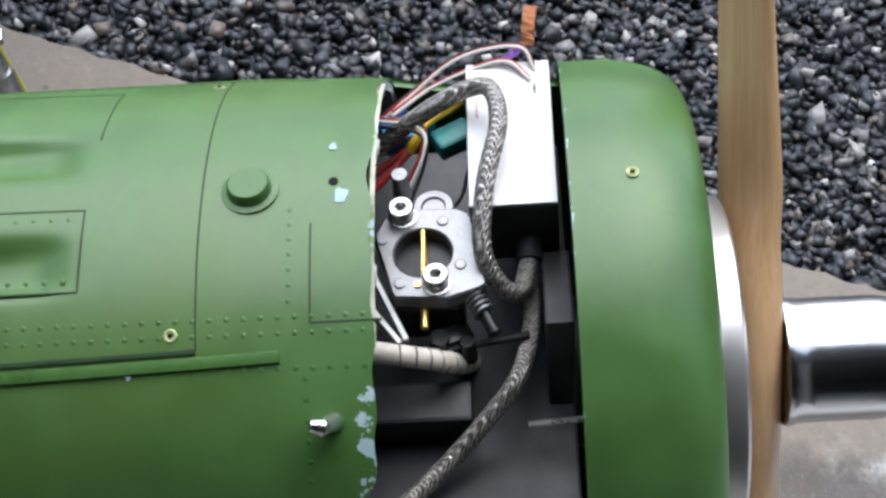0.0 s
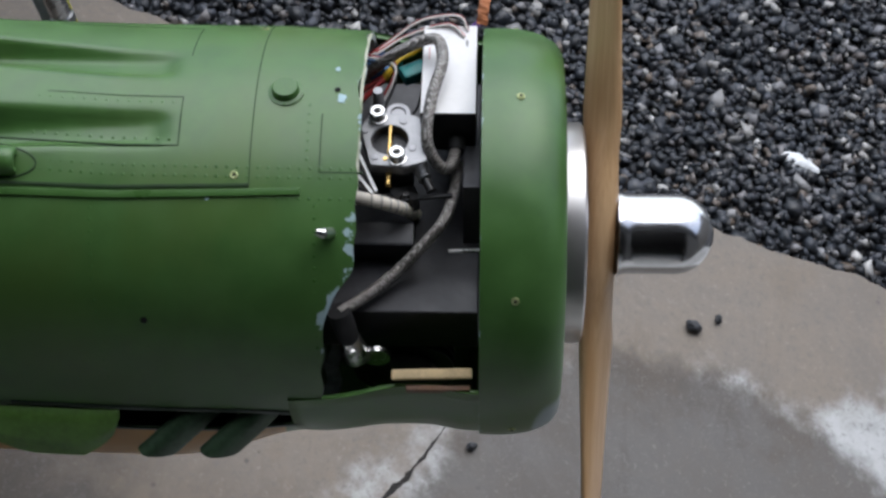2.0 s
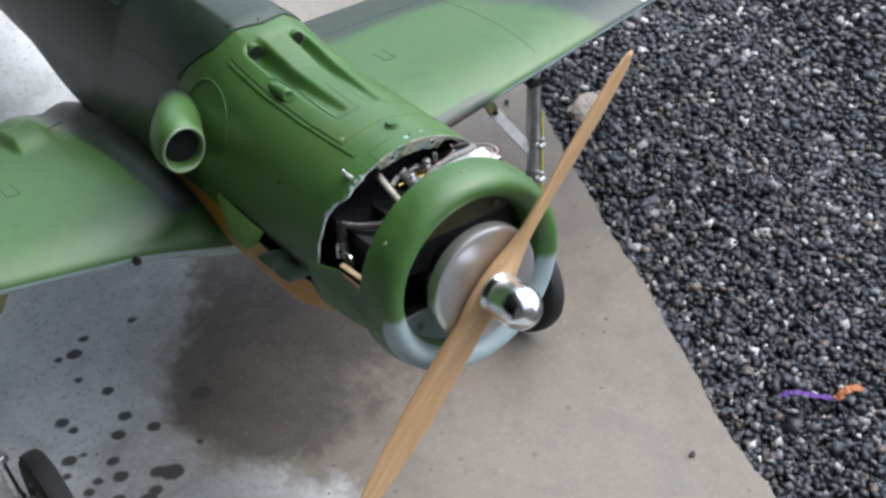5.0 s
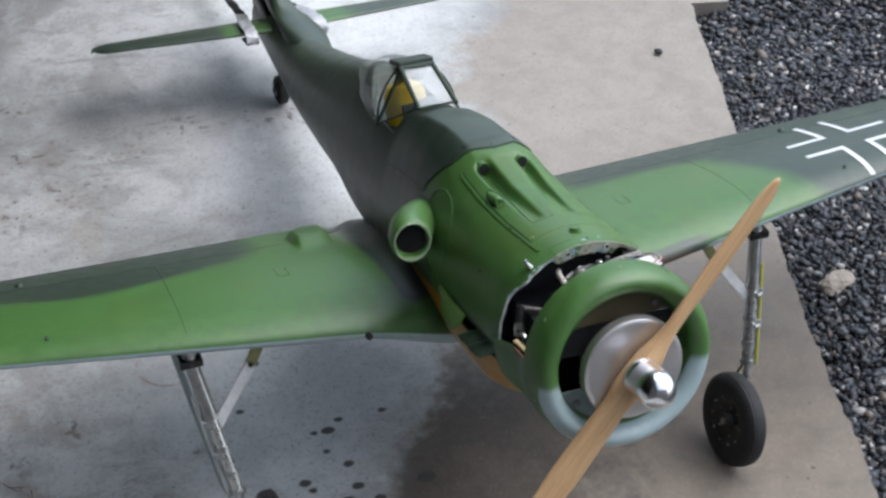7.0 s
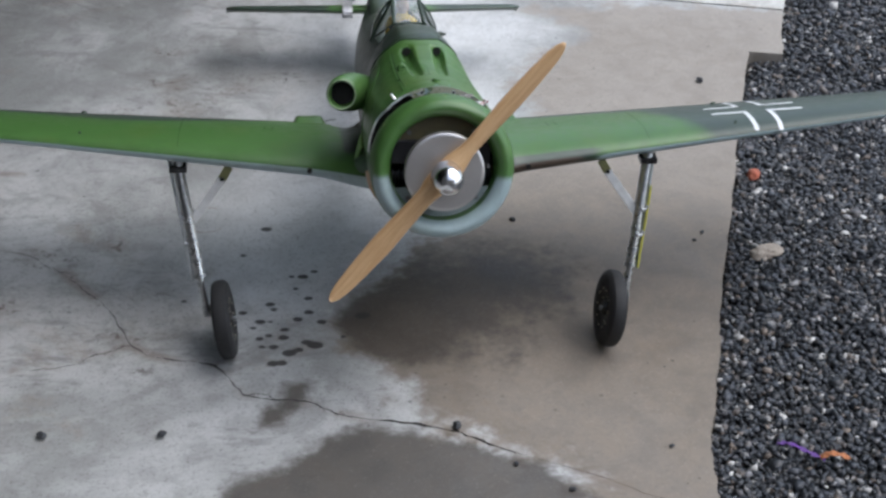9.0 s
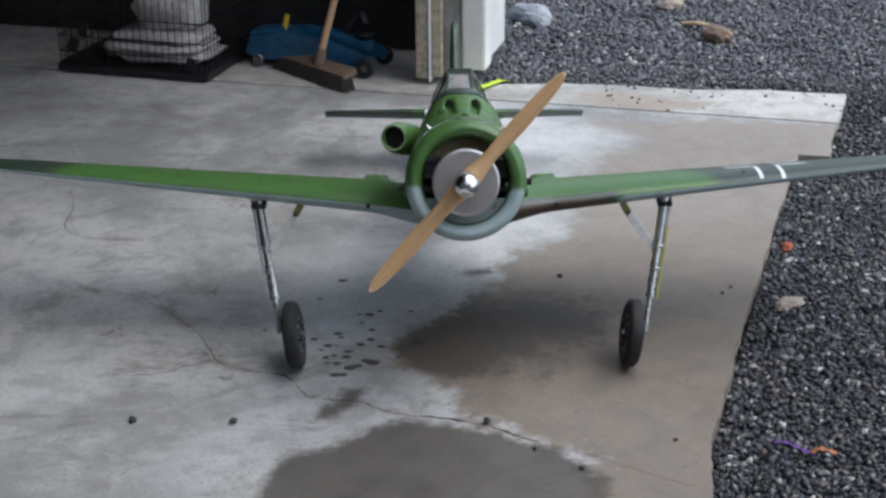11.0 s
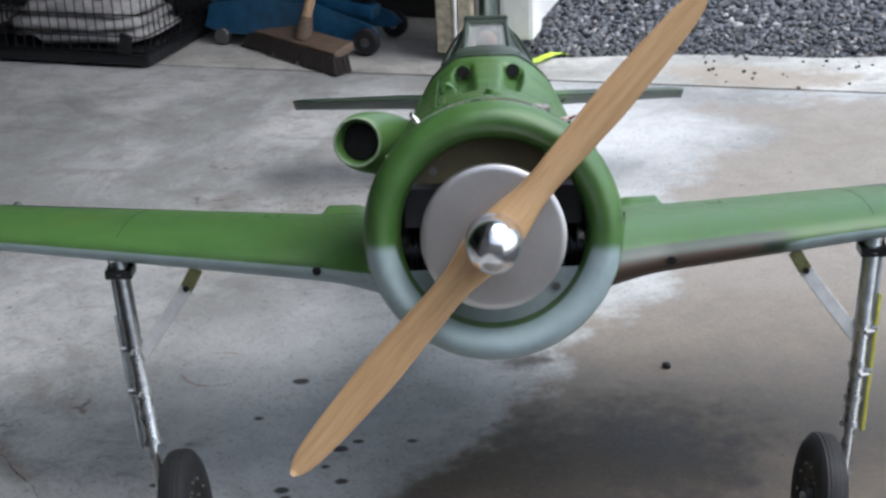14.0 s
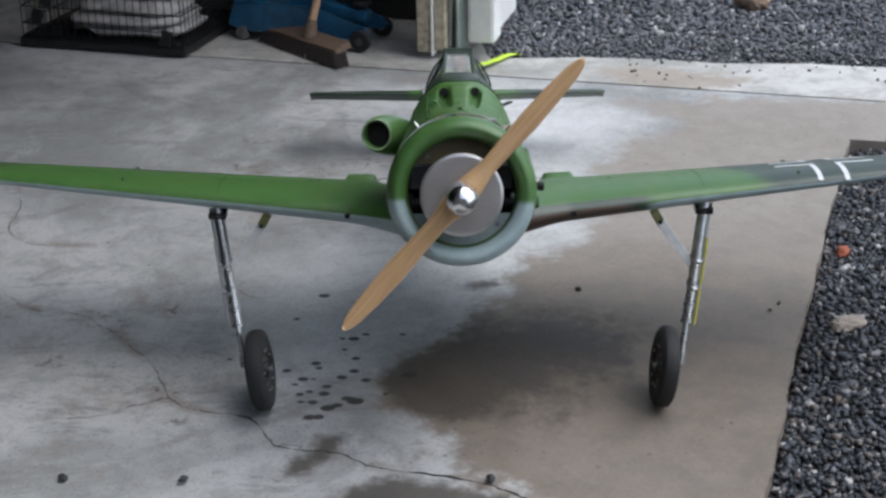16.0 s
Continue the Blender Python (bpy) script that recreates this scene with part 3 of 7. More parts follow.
def gravel():
    rng = np.random.default_rng(5)
    cube = np.array([(x, y, z) for x in (-1, 1) for y in (-1, 1) for z in (-1, 1)]) * 0.72
    quads = [(0, 1, 3, 2), (4, 6, 7, 5), (0, 4, 5, 1), (2, 3, 7, 6), (0, 2, 6, 4), (1, 5, 7, 3)]
    tri = np.array([t for a, b, c, d in quads for t in ((a, b, c), (a, c, d))])
    spots = []
    for x0, x1, y0, y1, step in ((0.08, 1.75, -1.4, 2.4, 0.0112), (0.0, 3.4, 1.9, 5.2, 0.0155), (1.75, 4.2, -1.2, 2.4, 0.021)):
        gx, gy = np.meshgrid(np.arange(x0, x1, step), np.arange(y0, y1, step))
        gx = gx.ravel() + rng.uniform(-.6, .6, gx.size) * step
        gy = gy.ravel() + rng.uniform(-.6, .6, gy.size) * step
        back = np.interp(gx, [0.10, 0.40, 0.62, 0.80, 1.05, 1.35], [2.11, 2.11, 2.08, 2.03, 2.02, 1.955])
        keep = ((gx > edge_x(gy) + 0.004) & (gy < back + 0.02)) | ((gy > back + 0.004) & (gx > 0.09) & (gy > 1.9))
        if step == 0.0155:
            keep &= (gy > 2.4) | (gx > 4.2)
        spots.append(np.stack([gx, gy, np.full(gx.size, step)], 1)[keep])
    # a lower layer of finer chips near the slab
    fx, fy = np.meshgrid(np.arange(0.3, 1.25, 0.0088), np.arange(-1.1, 1.2, 0.0088))
    fx = fx.ravel() + rng.uniform(-.6, .6, fx.size) * 0.0088
    fy = fy.ravel() + rng.uniform(-.6, .6, fy.size) * 0.0088
    spots.append(np.stack([fx, fy, np.full(fx.size, 0.0086)], 1)[(fx > edge_x(fy) + 0.004) & (fx < edge_x(fy) + 0.55)])
    s = np.concatenate(spots)
    n = len(s)
    size = s[:, 2:3] * rng.uniform(0.42, 0.85, (n, 1)) * np.where(rng.random((n, 1)) < 0.05, 1.6, 1.0)
    shape = size * np.stack([rng.uniform(.75, 1.35, n), rng.uniform(.65, 1.1, n), rng.uniform(.40, .75, n)], 1)
    v = (cube[None] * rng.uniform(.62, 1.28, (n, 8, 1)) + rng.normal(0, .17, (n, 8, 3))) * shape[:, None]
    a, b = rng.uniform(0, 6.28, n), rng.normal(0, .7, n)
    ca, sa, cb, sb = np.cos(a)[:, None], np.sin(a)[:, None], np.cos(b)[:, None], np.sin(b)[:, None]
    v = np.stack([v[..., 0] * cb + v[..., 2] * sb, v[..., 1], -v[..., 0] * sb + v[..., 2] * cb], -1)
    v = np.stack([v[..., 0] * ca - v[..., 1] * sa, v[..., 0] * sa + v[..., 1] * ca, v[..., 2]], -1)
    lift = np.array([0.012 * noise.noise((x * 2.5, y * 2.5, 0)) for x, y, _ in s]) - 0.032 + rng.uniform(0, .010, n)
    v += np.stack([s[:, 0], s[:, 1], lift], 1)[:, None]
    f = (tri[None] + 8 * np.arange(n)[:, None, None]).reshape(-1, 3)
    me = bpy.data.meshes.new("gravel")
    me.vertices.add(n * 8)
    me.vertices.foreach_set("co", v.reshape(-1))
    me.loops.add(len(f) * 3)
    me.loops.foreach_set("vertex_index", f.reshape(-1).astype(np.int32))
    me.polygons.add(len(f))
    me.polygons.foreach_set("loop_start", np.arange(0, len(f) * 3, 3, dtype=np.int32))
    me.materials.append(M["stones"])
    me.update(calc_edges=True)
    return tagged(new("gravel", me), "dark grey crushed stone gravel beside the slab", "gravel", "", "stuff")


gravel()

# ---- garage, turned to follow the slab joint ----
GARAGE = Matrix.Translation((-0.12, 2.14, 0)) @ Matrix.Rotation(radians(-14.6), 4, "Z")


def structure(name, pieces, material, label, category="wall"):
    bm = bmesh.new()
    for size, at in pieces:
        box(bm, size, at)
    ob = part(name, bm, material)
    ob.matrix_world = GARAGE
    return tagged(ob, label, category, "", "structure")


# garage walls and ceiling toned down: the dimness indoors is put into their colour
M["wall"] = simple("shade_grey_wall", (0.035, 0.034, 0.033), 0.85, 0, 0.3, 3, 0.2, 0.002)
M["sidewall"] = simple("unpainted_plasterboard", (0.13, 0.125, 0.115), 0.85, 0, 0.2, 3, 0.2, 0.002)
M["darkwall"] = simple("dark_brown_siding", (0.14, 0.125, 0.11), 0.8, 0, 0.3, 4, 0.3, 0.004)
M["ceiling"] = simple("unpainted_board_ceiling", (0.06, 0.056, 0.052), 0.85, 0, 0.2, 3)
M["vinyl"] = simple("white_vinyl_trim", (0.80, 0.80, 0.78), 0.45, 0, 0.08, 8, 0.05)
M["stucco"] = simple("stained_beige_stucco", (0.42, 0.37, 0.28), 0.9, 0, 0.45, 45, 0.8, 0.003)
M["greywood"] = simple("grey_weathered_board", (0.25, 0.25, 0.24), 0.7, 0, 0.3, 12)
structure("wall_north", [((6.0, 0.12, 2.6), (-3.0, 0.46, 1.3))], M["wall"], "inner garage wall coloured near-black for its shade")
structure("wall_west", [((0.12, 7.0, 2.6), (-5.9, -3.0, 1.3))], M["sidewall"], "far garage wall of bare board, toned down for shade")
structure("wall_south", [((5.9, 0.12, 2.6), (-2.9, -6.4, 1.3))], M["sidewall"], "side wall of the garage, toned down for shade")
# the full-height piece is out of view, added to keep daylight out
structure("wall_east", [((0.14, 3.3, 0.55), (-0.10, -1.45, 2.35)), ((0.14, 3.6, 2.6), (-0.10, -4.9, 1.3))], M["wall"], "header above the open garage door and an added unseen side wall")
structure("wall_behind", [((13.0, 0.2, 4.6), (2.0, -8.2, 2.3))], M["darkwall"], "dark house wall across the yard")
# the narrow piece is an unseen eave, added to block sky above the apron
structure("ceiling", [((6.2, 7.2, 0.08), (-3.0, -3.0, 2.66)), ((0.5, 7.2, 0.06), (0.20, -3.0, 2.60))], M["ceiling"], "board ceiling of the garage with an added unseen eave", "ceiling")


def door_jamb():
    e = empty("door_jamb", GARAGE, "stained garage door jamb with white corner trim", "door frame", "", "structure")
    for name, size, at, mat, bev, lab in (
        ("jamb_board", (0.014, 0.20, 2.4), (-0.002, 0.13, 1.208), M["greywood"], 0.002, ""),
        ("stucco_face", (0.044, 0.05, 2.38), (0.030, 0.0, 1.21), M["stucco"], 0.004, "stained beige stucco strip"),
        ("corner_bead", (0.006, 0.05, 2.4), (0.0565, -0.006, 1.21), M["vinyl"], 0.002, ""),
        ("stucco_face", (0.034, 0.05, 2.39), (0.079, 0.004, 1.22), M["stucco"], 0.004, "stained beige stucco strip"),
        ("channel", (0.060, 0.04, 2.38), (0.128, 0.028, 1.225), M["greywood"], 0.004, "grey weathered channel"),
        ("corner_trim", (0.085, 0.10, 2.40), (0.202, 0.05, 1.25), M["vinyl"], 0.012, "white vinyl corner trim"),
        ("jamb_core", (0.22, 0.28, 2.39), (0.12, 0.24, 1.255), M["vinyl"], 0.004, ""),
    ):
        bm = bmesh.new()
        box(bm, size, at, bevel=bev)
        part(name, bm, mat, e, lab)


door_jamb()

# ---- the model airplane: y runs aft, z up from the thrust line ----
PLANE = pose(0, -0.260, 0.510, -14.5, 0, 0) @ Matrix.Scale(0.905, 4)
plane = empty("model_airplane", PLANE, "large green camouflaged model fighter airplane on the concrete", "model airplane")

# fuselage stations: y, top, bottom, half width, squareness, height of the widest point
BODY = [
    (0.116, 0.122, -0.122, 0.119, 2.0, 0.000),
    (0.170, 0.1245, -0.125, 0.120, 2.05, 0.000),
    (0.250, 0.127, -0.128, 0.119, 2.1, -0.005),
    (0.330, 0.134, -0.130, 0.116, 2.1, -0.008),
    (0.400, 0.150, -0.131, 0.113, 2.05, -0.010),
    (0.450, 0.170, -0.131, 0.111, 1.95, -0.012),
    (0.540, 0.178, -0.130, 0.108, 1.80, -0.016),
    (0.620, 0.173, -0.129, 0.105, 1.68, -0.018),
    (0.700, 0.154, -0.127, 0.102, 1.62, -0.018),
    (0.930, 0.163, -0.120, 0.097, 1.66, -0.012),
    (1.020, 0.143, -0.113, 0.095, 1.75, -0.008),
    (1.130, 0.120, -0.104, 0.089, 1.85, -0.002),
    (1.290, 0.094, -0.088, 0.078, 2.0, 0.002),
    (1.450, 0.076, -0.072, 0.065, 2.0, 0.006),
    (1.620, 0.070, -0.052, 0.047, 2.0, 0.010),
    (1.780, 0.064, -0.034, 0.030, 2.0, 0.014),
    (1.950, 0.056, -0.014, 0.012, 2.0, 0.018),
]


def body_point(y, a, out=0.0):
    """The fuselage's skin at station y and angle a (radians from straight up, positive to port)."""
    top, bot, hw, p, mid = (float(interp(y, BODY, c)) for c in range(1, 6))
    s, c = math.sin(a), math.cos(a)
    h = (top - mid) if c > 0 else (mid - bot)
    if c < 0:
        # the belly is squarer than the upper half behind the open nose
        p += 1.5 * float(smooth(0.16, 0.25, y) * (1 - smooth(0.85, 1.05, y)))
        x = hw * math.copysign((1 - abs(c) ** p) ** (1 / p), s)
        z = mid + h * c
    else:
        x = hw * math.copysign(abs(s) ** (2 / p), s)
        z = mid + h * abs(c) ** (2 / p)
    if c > 0 and 0.405 < y < 0.70:
        ridge = mid + h * (1 - (0.034 / hw) ** p) ** (1 / p)
        if z > ridge:
            z = ridge + (z - ridge) * (1 - 0.72 * float(smooth(0.405, 0.44, y) * (1 - smooth(0.655, 0.70, y))))
    n = Vector((x / hw ** 2, 0, (z - mid) / h ** 2)).normalized()
    return Vector((x, y, z)) + n * out


def side_angle(y, z):
    """The angle in degrees at which the lower half of the skin has the height z."""
    mid, bot = float(interp(y, BODY, 5)), float(interp(y, BODY, 2))
    return 90 + math.degrees(math.asin(max(0.0, min(1.0, (mid - z) / (mid - bot)))))


def hood_front(deg):
    """Where the grey-green begins on the nose, by the angle from the top."""
    return float(np.interp(abs(deg), [0, 14, 33, 54, 66, 90, 180], [0.429, 0.436, 0.443, 0.496, 0.485, 0.430, 0.430]))


def fuselage():
    ys = np.concatenate([np.linspace(0.116, 0.160, 30)[:-1], np.linspace(0.160, 0.40, 62), np.linspace(0.405, 0.7, 44), np.linspace(0.706, 0.99, 44), np.linspace(1.0, 1.95, 44)])
    n = 320
    verts, dark, warm, pale, wear = [], [], [], [], []
    for i, y in enumerate(ys):
        for j in range(n):
            a = 2 * math.pi * j / n - math.pi
            back = 0.0055 + 0.004 * noise.noise((a * 6, 0, 3)) + 0.018 * float(smooth(-0.75, -1.1, a)) + 0.003 * float(smooth(-1.12, -1.38, a)) + 0.004 * float(smooth(-1.7, -2.3, a)) + 0.02 * float(smooth(1.7, 2.3, a))
            v = body_point(y + back * max(0.0, 1 - (y - 0.116) / 0.084), a)
            if v.z > 0.06:
                # gun troughs, deepest at the gun ports
                groove = (0.16 * smooth(0.220, 0.232, y) + 0.84 * smooth(0.200, 0.430, y)) * (1 - smooth(0.397, 0.407, y))
                run = 0.0225 + 0.0065 * float(smooth(0.22, 0.40, y))
                v.z -= 0.021 * float(groove) * math.exp(-abs((abs(v.x) - run) / (0.0086 + 0.001 * float(groove))) ** 4)
                lip = smooth(0.23, 0.385, y) * (1 - smooth(0.403, 0.44, y))
                v.z += 0.0012 * float(lip) * math.exp(-((abs(v.x) - 0.029) / 0.020) ** 2)
            # cockpit opening
            sill = 0.108 + 0.050 * float(smooth(0.80, 0.955, y))
            if 0.715 < y < 0.955 and v.z > sill and abs(v.x) < 0.076:
                v.z = sill - 0.035 * float(smooth(0.715, 0.75, y) * (1 - smooth(0.90, 0.955, y))) * (1 - (abs(v.x) / 0.076) ** 4)
            verts.append(v)
            bend = hood_front(math.degrees(a))
            dark.append(float(smooth(bend - 0.008, bend + 0.010, y)))
            warm.append(float(smooth(-0.036, -0.039, v.z) * smooth(0.150, 0.160, y) * (1 - smooth(0.50, 0.58, y))))
            pale.append(float(smooth(-0.05, -0.085, v.z + 0.02 * math.sin(y * 9)) * smooth(0.72, 0.90, y)))
            edge = 0.117
            low = float(smooth(-0.45, -0.65, a) * (1 - smooth(1.10, 1.3, -a)))
            wear.append(float(1 - smooth(edge, edge + 0.004 + 0.014 * low, y)) * (0.75 + 0.25 * low) if y < 0.16 else 0.38)
    faces = []
    for f in grid_faces(len(ys), n, True):
        y = sum(verts[i][1] for i in f) / 4
        z = sum(verts[i][2] for i in f) / 4
        # the exhaust slots are cut through the skin
        if ((y - 0.245) / 0.090) ** 4 + ((z + 0.024) / 0.0105) ** 4 > 1:
            faces.append(f)
    ob = mesh_object("fuselage", verts, faces, M["paint"], plane, "green and grey-green fuselage, chipped at its open front", True, dict(dark=dark, warm=warm, pale=pale, wear=wear))
    # thickness of the skin at the open front
    bm = bmesh.new()
    inner, rim = [], []
    for j in range(n):
        rim.append(bm.verts.new(Vector(verts[j]) + Vector((0, 0.0004, 0))))
        c = Vector((verts[j][0] * 0.970, verts[j][1] + 0.001, verts[j][2] * 0.970))
        inner.append(bm.verts.new(c))
    deep = [bm.verts.new((v.co.x, v.co.y + 0.010, v.co.z)) for v in inner]
    for p, q in ((rim, inner), (inner, deep)):
        for j in range(n):
            k = (j + 1) % n
            bm.faces.new((p[j], p[k], q[k], q[j]))
    part("skin_edge", bm, M["chipwhite"], plane, "chipped pale fibreglass edge of the open nose")
    return ob


fuselage()


def revolve_y(profile, seg, fn=None):
    """Vertices and faces of a profile of (radius, y) turned about the thrust line."""
    verts = []
    for r, y in profile:
        for j in range(seg):
            a = 2 * math.pi * j / seg
            v = (r * math.sin(a), y, r * math.cos(a))
            verts.append(fn(v, a) if fn else v)
    return verts, grid_faces(len(profile), seg, True)


def cowl_ring():
    outer = [(0.1225, 0.055), (0.1228, 0.045), (0.1222, 0.034), (0.1195, 0.022), (0.1145, 0.013), (0.1075, 0.0085), (0.1005, 0.0095), (0.0945, 0.0145), (0.0905, 0.022), (0.0892, 0.032), (0.0895, 0.045), (0.1185, 0.052), (0.1200, 0.055), (0.1225, 0.055)]
    prof = spline([(r, y, 0) for r, y in outer], 3)
    v, f = revolve_y([(p.x, p.y) for p in prof], 128)
    z = np.array([c[2] for c in v])
    x = np.array([c[0] for c in v])
    yy = np.array([c[1] for c in v])
    pale = smooth(0.020, -0.045, z + 0.10 * x * 0.25) * smooth(0.032, 0.016, yy)
    wear = np.where(yy > 0.052, 0.8, 0.42)
    zero = np.zeros(len(v))
    mesh_object("cowl_ring", v, f, M["paint"], plane, "green cowling ring fading to pale blue below", True, dict(dark=zero, warm=zero, pale=pale, wear=wear))
    # lower cowl pan that still joins ring and fuselage
    verts, pale, n = [], [], 48
    ys = np.linspace(0.05, 0.163, 14)
    lo, hi = radians(62), radians(276)
    for y in ys:
        for j in range(n):
            a = lo + (hi - lo) * j / (n - 1)
            a -= 0.08 * float(smooth(0.10, 0.15, y)) * (j / (n - 1))
            r = 0.1205 - 0.004 * float(smooth(200, 245, math.degrees(a)) * smooth(0.06, 0.09, y)) + 0.0045 * float(smooth(0.09, 0.145, y)) + 0.0015 * noise.noise((a * 5, y * 30, 0))
            verts.append((r * math.sin(a), y, r * math.cos(a)))
            pale.append(0.25 * float(smooth(0.10, 0.05, y)))
    for y in ys:
        for j in range(n):
            i = len(verts) - n * len(ys)
            x0, y0, z0 = verts[i]
            verts.append((x0 * 0.975, y0, z0 * 0.975))
            pale.append(0.0)
    k = n * len(ys)
    f = grid_faces(len(ys), n) + [tuple(i + k for i in q[::-1]) for q in grid_faces(len(ys), n)]
    edge = list(range(n)) + [i * n + n - 1 for i in range(1, len(ys))] + [(len(ys) - 1) * n + j for j in range(n - 2, -1, -1)] + [i * n for i in range(len(ys) - 2, 0, -1)]
    f += [(edge[i], edge[(i + 1) % len(edge)], edge[(i + 1) % len(edge)] + k, edge[i] + k) for i in range(len(edge))]
    zero = [0.0] * len(verts)
    mesh_object("cowl_pan", verts, f, M["paint"], plane, "green lower cowl panel with a ragged edge", True, dict(dark=zero, warm=zero, pale=pale, wear=zero))


cowl_ring()


def backplate_and_propeller():
    bm = bmesh.new()
    lathe(bm, [(0.0, -0.0058), (0.060, -0.0058), (0.0645, -0.0054), (0.0668, -0.004), (0.0672, -0.002), (0.0672, 0.010), (0.060, 0.012), (0.0, 0.012)], 96, AFT)
    part("backplate", bm, M["disc"], plane, "round machined aluminium backplate", True)
    bm = bmesh.new()
    lathe(bm, [(0.0, 0.0), (0.030, 0.0), (0.030, 0.05), (0.0, 0.05)], 32, Matrix.Translation((0, 0.0121, 0)) @ AFT)
    part("prop_driver", bm, M["black"], plane, "black propeller driver", True)
    # two-bladed propeller at rest
    verts, n = [], 24
    rs = np.concatenate([np.linspace(-0.29, -0.02, 40), np.linspace(-0.015, 0.015, 7), np.linspace(0.02, 0.29, 40)])
    for r in rs:
        q = abs(r)
        chord = float(np.interp(q, [0, 0.022, 0.05, 0.10, 0.16, 0.22, 0.26, 0.28, 0.29], [0.044, 0.041, 0.031, 0.034, 0.037, 0.032, 0.026, 0.018, 0.005]))
        thick = float(np.interp(q, [0, 0.025, 0.06, 0.12, 0.2, 0.29], [0.0208, 0.0205, 0.0150, 0.009, 0.006, 0.0025]))
        tw = radians(float(np.interp(q, [0, 0.03, 0.07, 0.15, 0.29], [0, 10, 34, 22, 11]))) * (1 if r > 0 else -1)
        for j in range(n):
            a = 2 * math.pi * j / n
            cx, cy = chord / 2 * math.cos(a), thick / 2 * math.copysign(abs(math.sin(a)) ** 0.8, math.sin(a))
            verts.append((cx * math.cos(tw) - cy * math.sin(tw), cx * math.sin(tw) + cy * math.cos(tw) - 0.0163, r))
    f = grid_faces(len(rs), n, True) + [tuple(range(n)), tuple(range(len(verts) - n, len(verts)))]
    ob = mesh_object("propeller", verts, f, M["propwood"], plane, "two-bladed varnished wooden propeller at rest", True)
    ob.matrix_basis = Matrix.Rotation(radians(PROP_TURN), 4, "Y")
    bm = bmesh.new()
    prof = [(0.0, 0.0), (0.0255, 0.0), (0.0258, 0.002), (0.0248, 0.004), (0.0248, 0.0055), (0.0245, 0.006)] + [(0.0245, 0.006 + 0.029 * k / 6) for k in range(1, 7)]
    prof += [(0.0245 * math.cos(t), 0.035 + 0.0240 * math.sin(t)) for t in (math.pi / 2 * k / 12 for k in range(1, 13))]
    lathe(bm, prof, 64, Matrix.Translation((0, -0.0265, 0)) @ Matrix.Rotation(radians(90), 4, "X"))
    part("spinner_nut", bm, M["chrome"], plane, "polished aluminium domed spinner nut", True)


PROP_TURN = 42.0
backplate_and_propeller()


def airfoil(n, thick):
    """Upper and lower outline from the trailing edge over the top, round the nose and back."""
    t = [0.5 * (1 - math.cos(math.pi * i / n)) for i in range(n + 1)]

    def half(x):
        return thick / 0.2 * (0.2969 * math.sqrt(x) - 0.126 * x - 0.3516 * x * x + 0.2843 * x ** 3 - 0.1036 * x ** 4)

    def camber(x):
        return 0.018 * 4 * x * (1 - x)

    return [(x, camber(x) + half(x)) for x in reversed(t)] + [(x, camber(x) - half(x)) for x in t[1:-1]]


def wing_shape(x):
    """Leading edge, trailing edge, height and thickness of the wing at a distance x from the centre line."""
    q = abs(x)
    return 0.43 + 0.125 * (q - 0.22), 0.885 - 0.15 * (q - 0.2) + 0.085 * float(smooth(0.22, 0.10, q)), -0.112 + 0.090 * q, float(np.interp(q, [0.03, 0.2, 1.1], [0.150, 0.145, 0.115]))


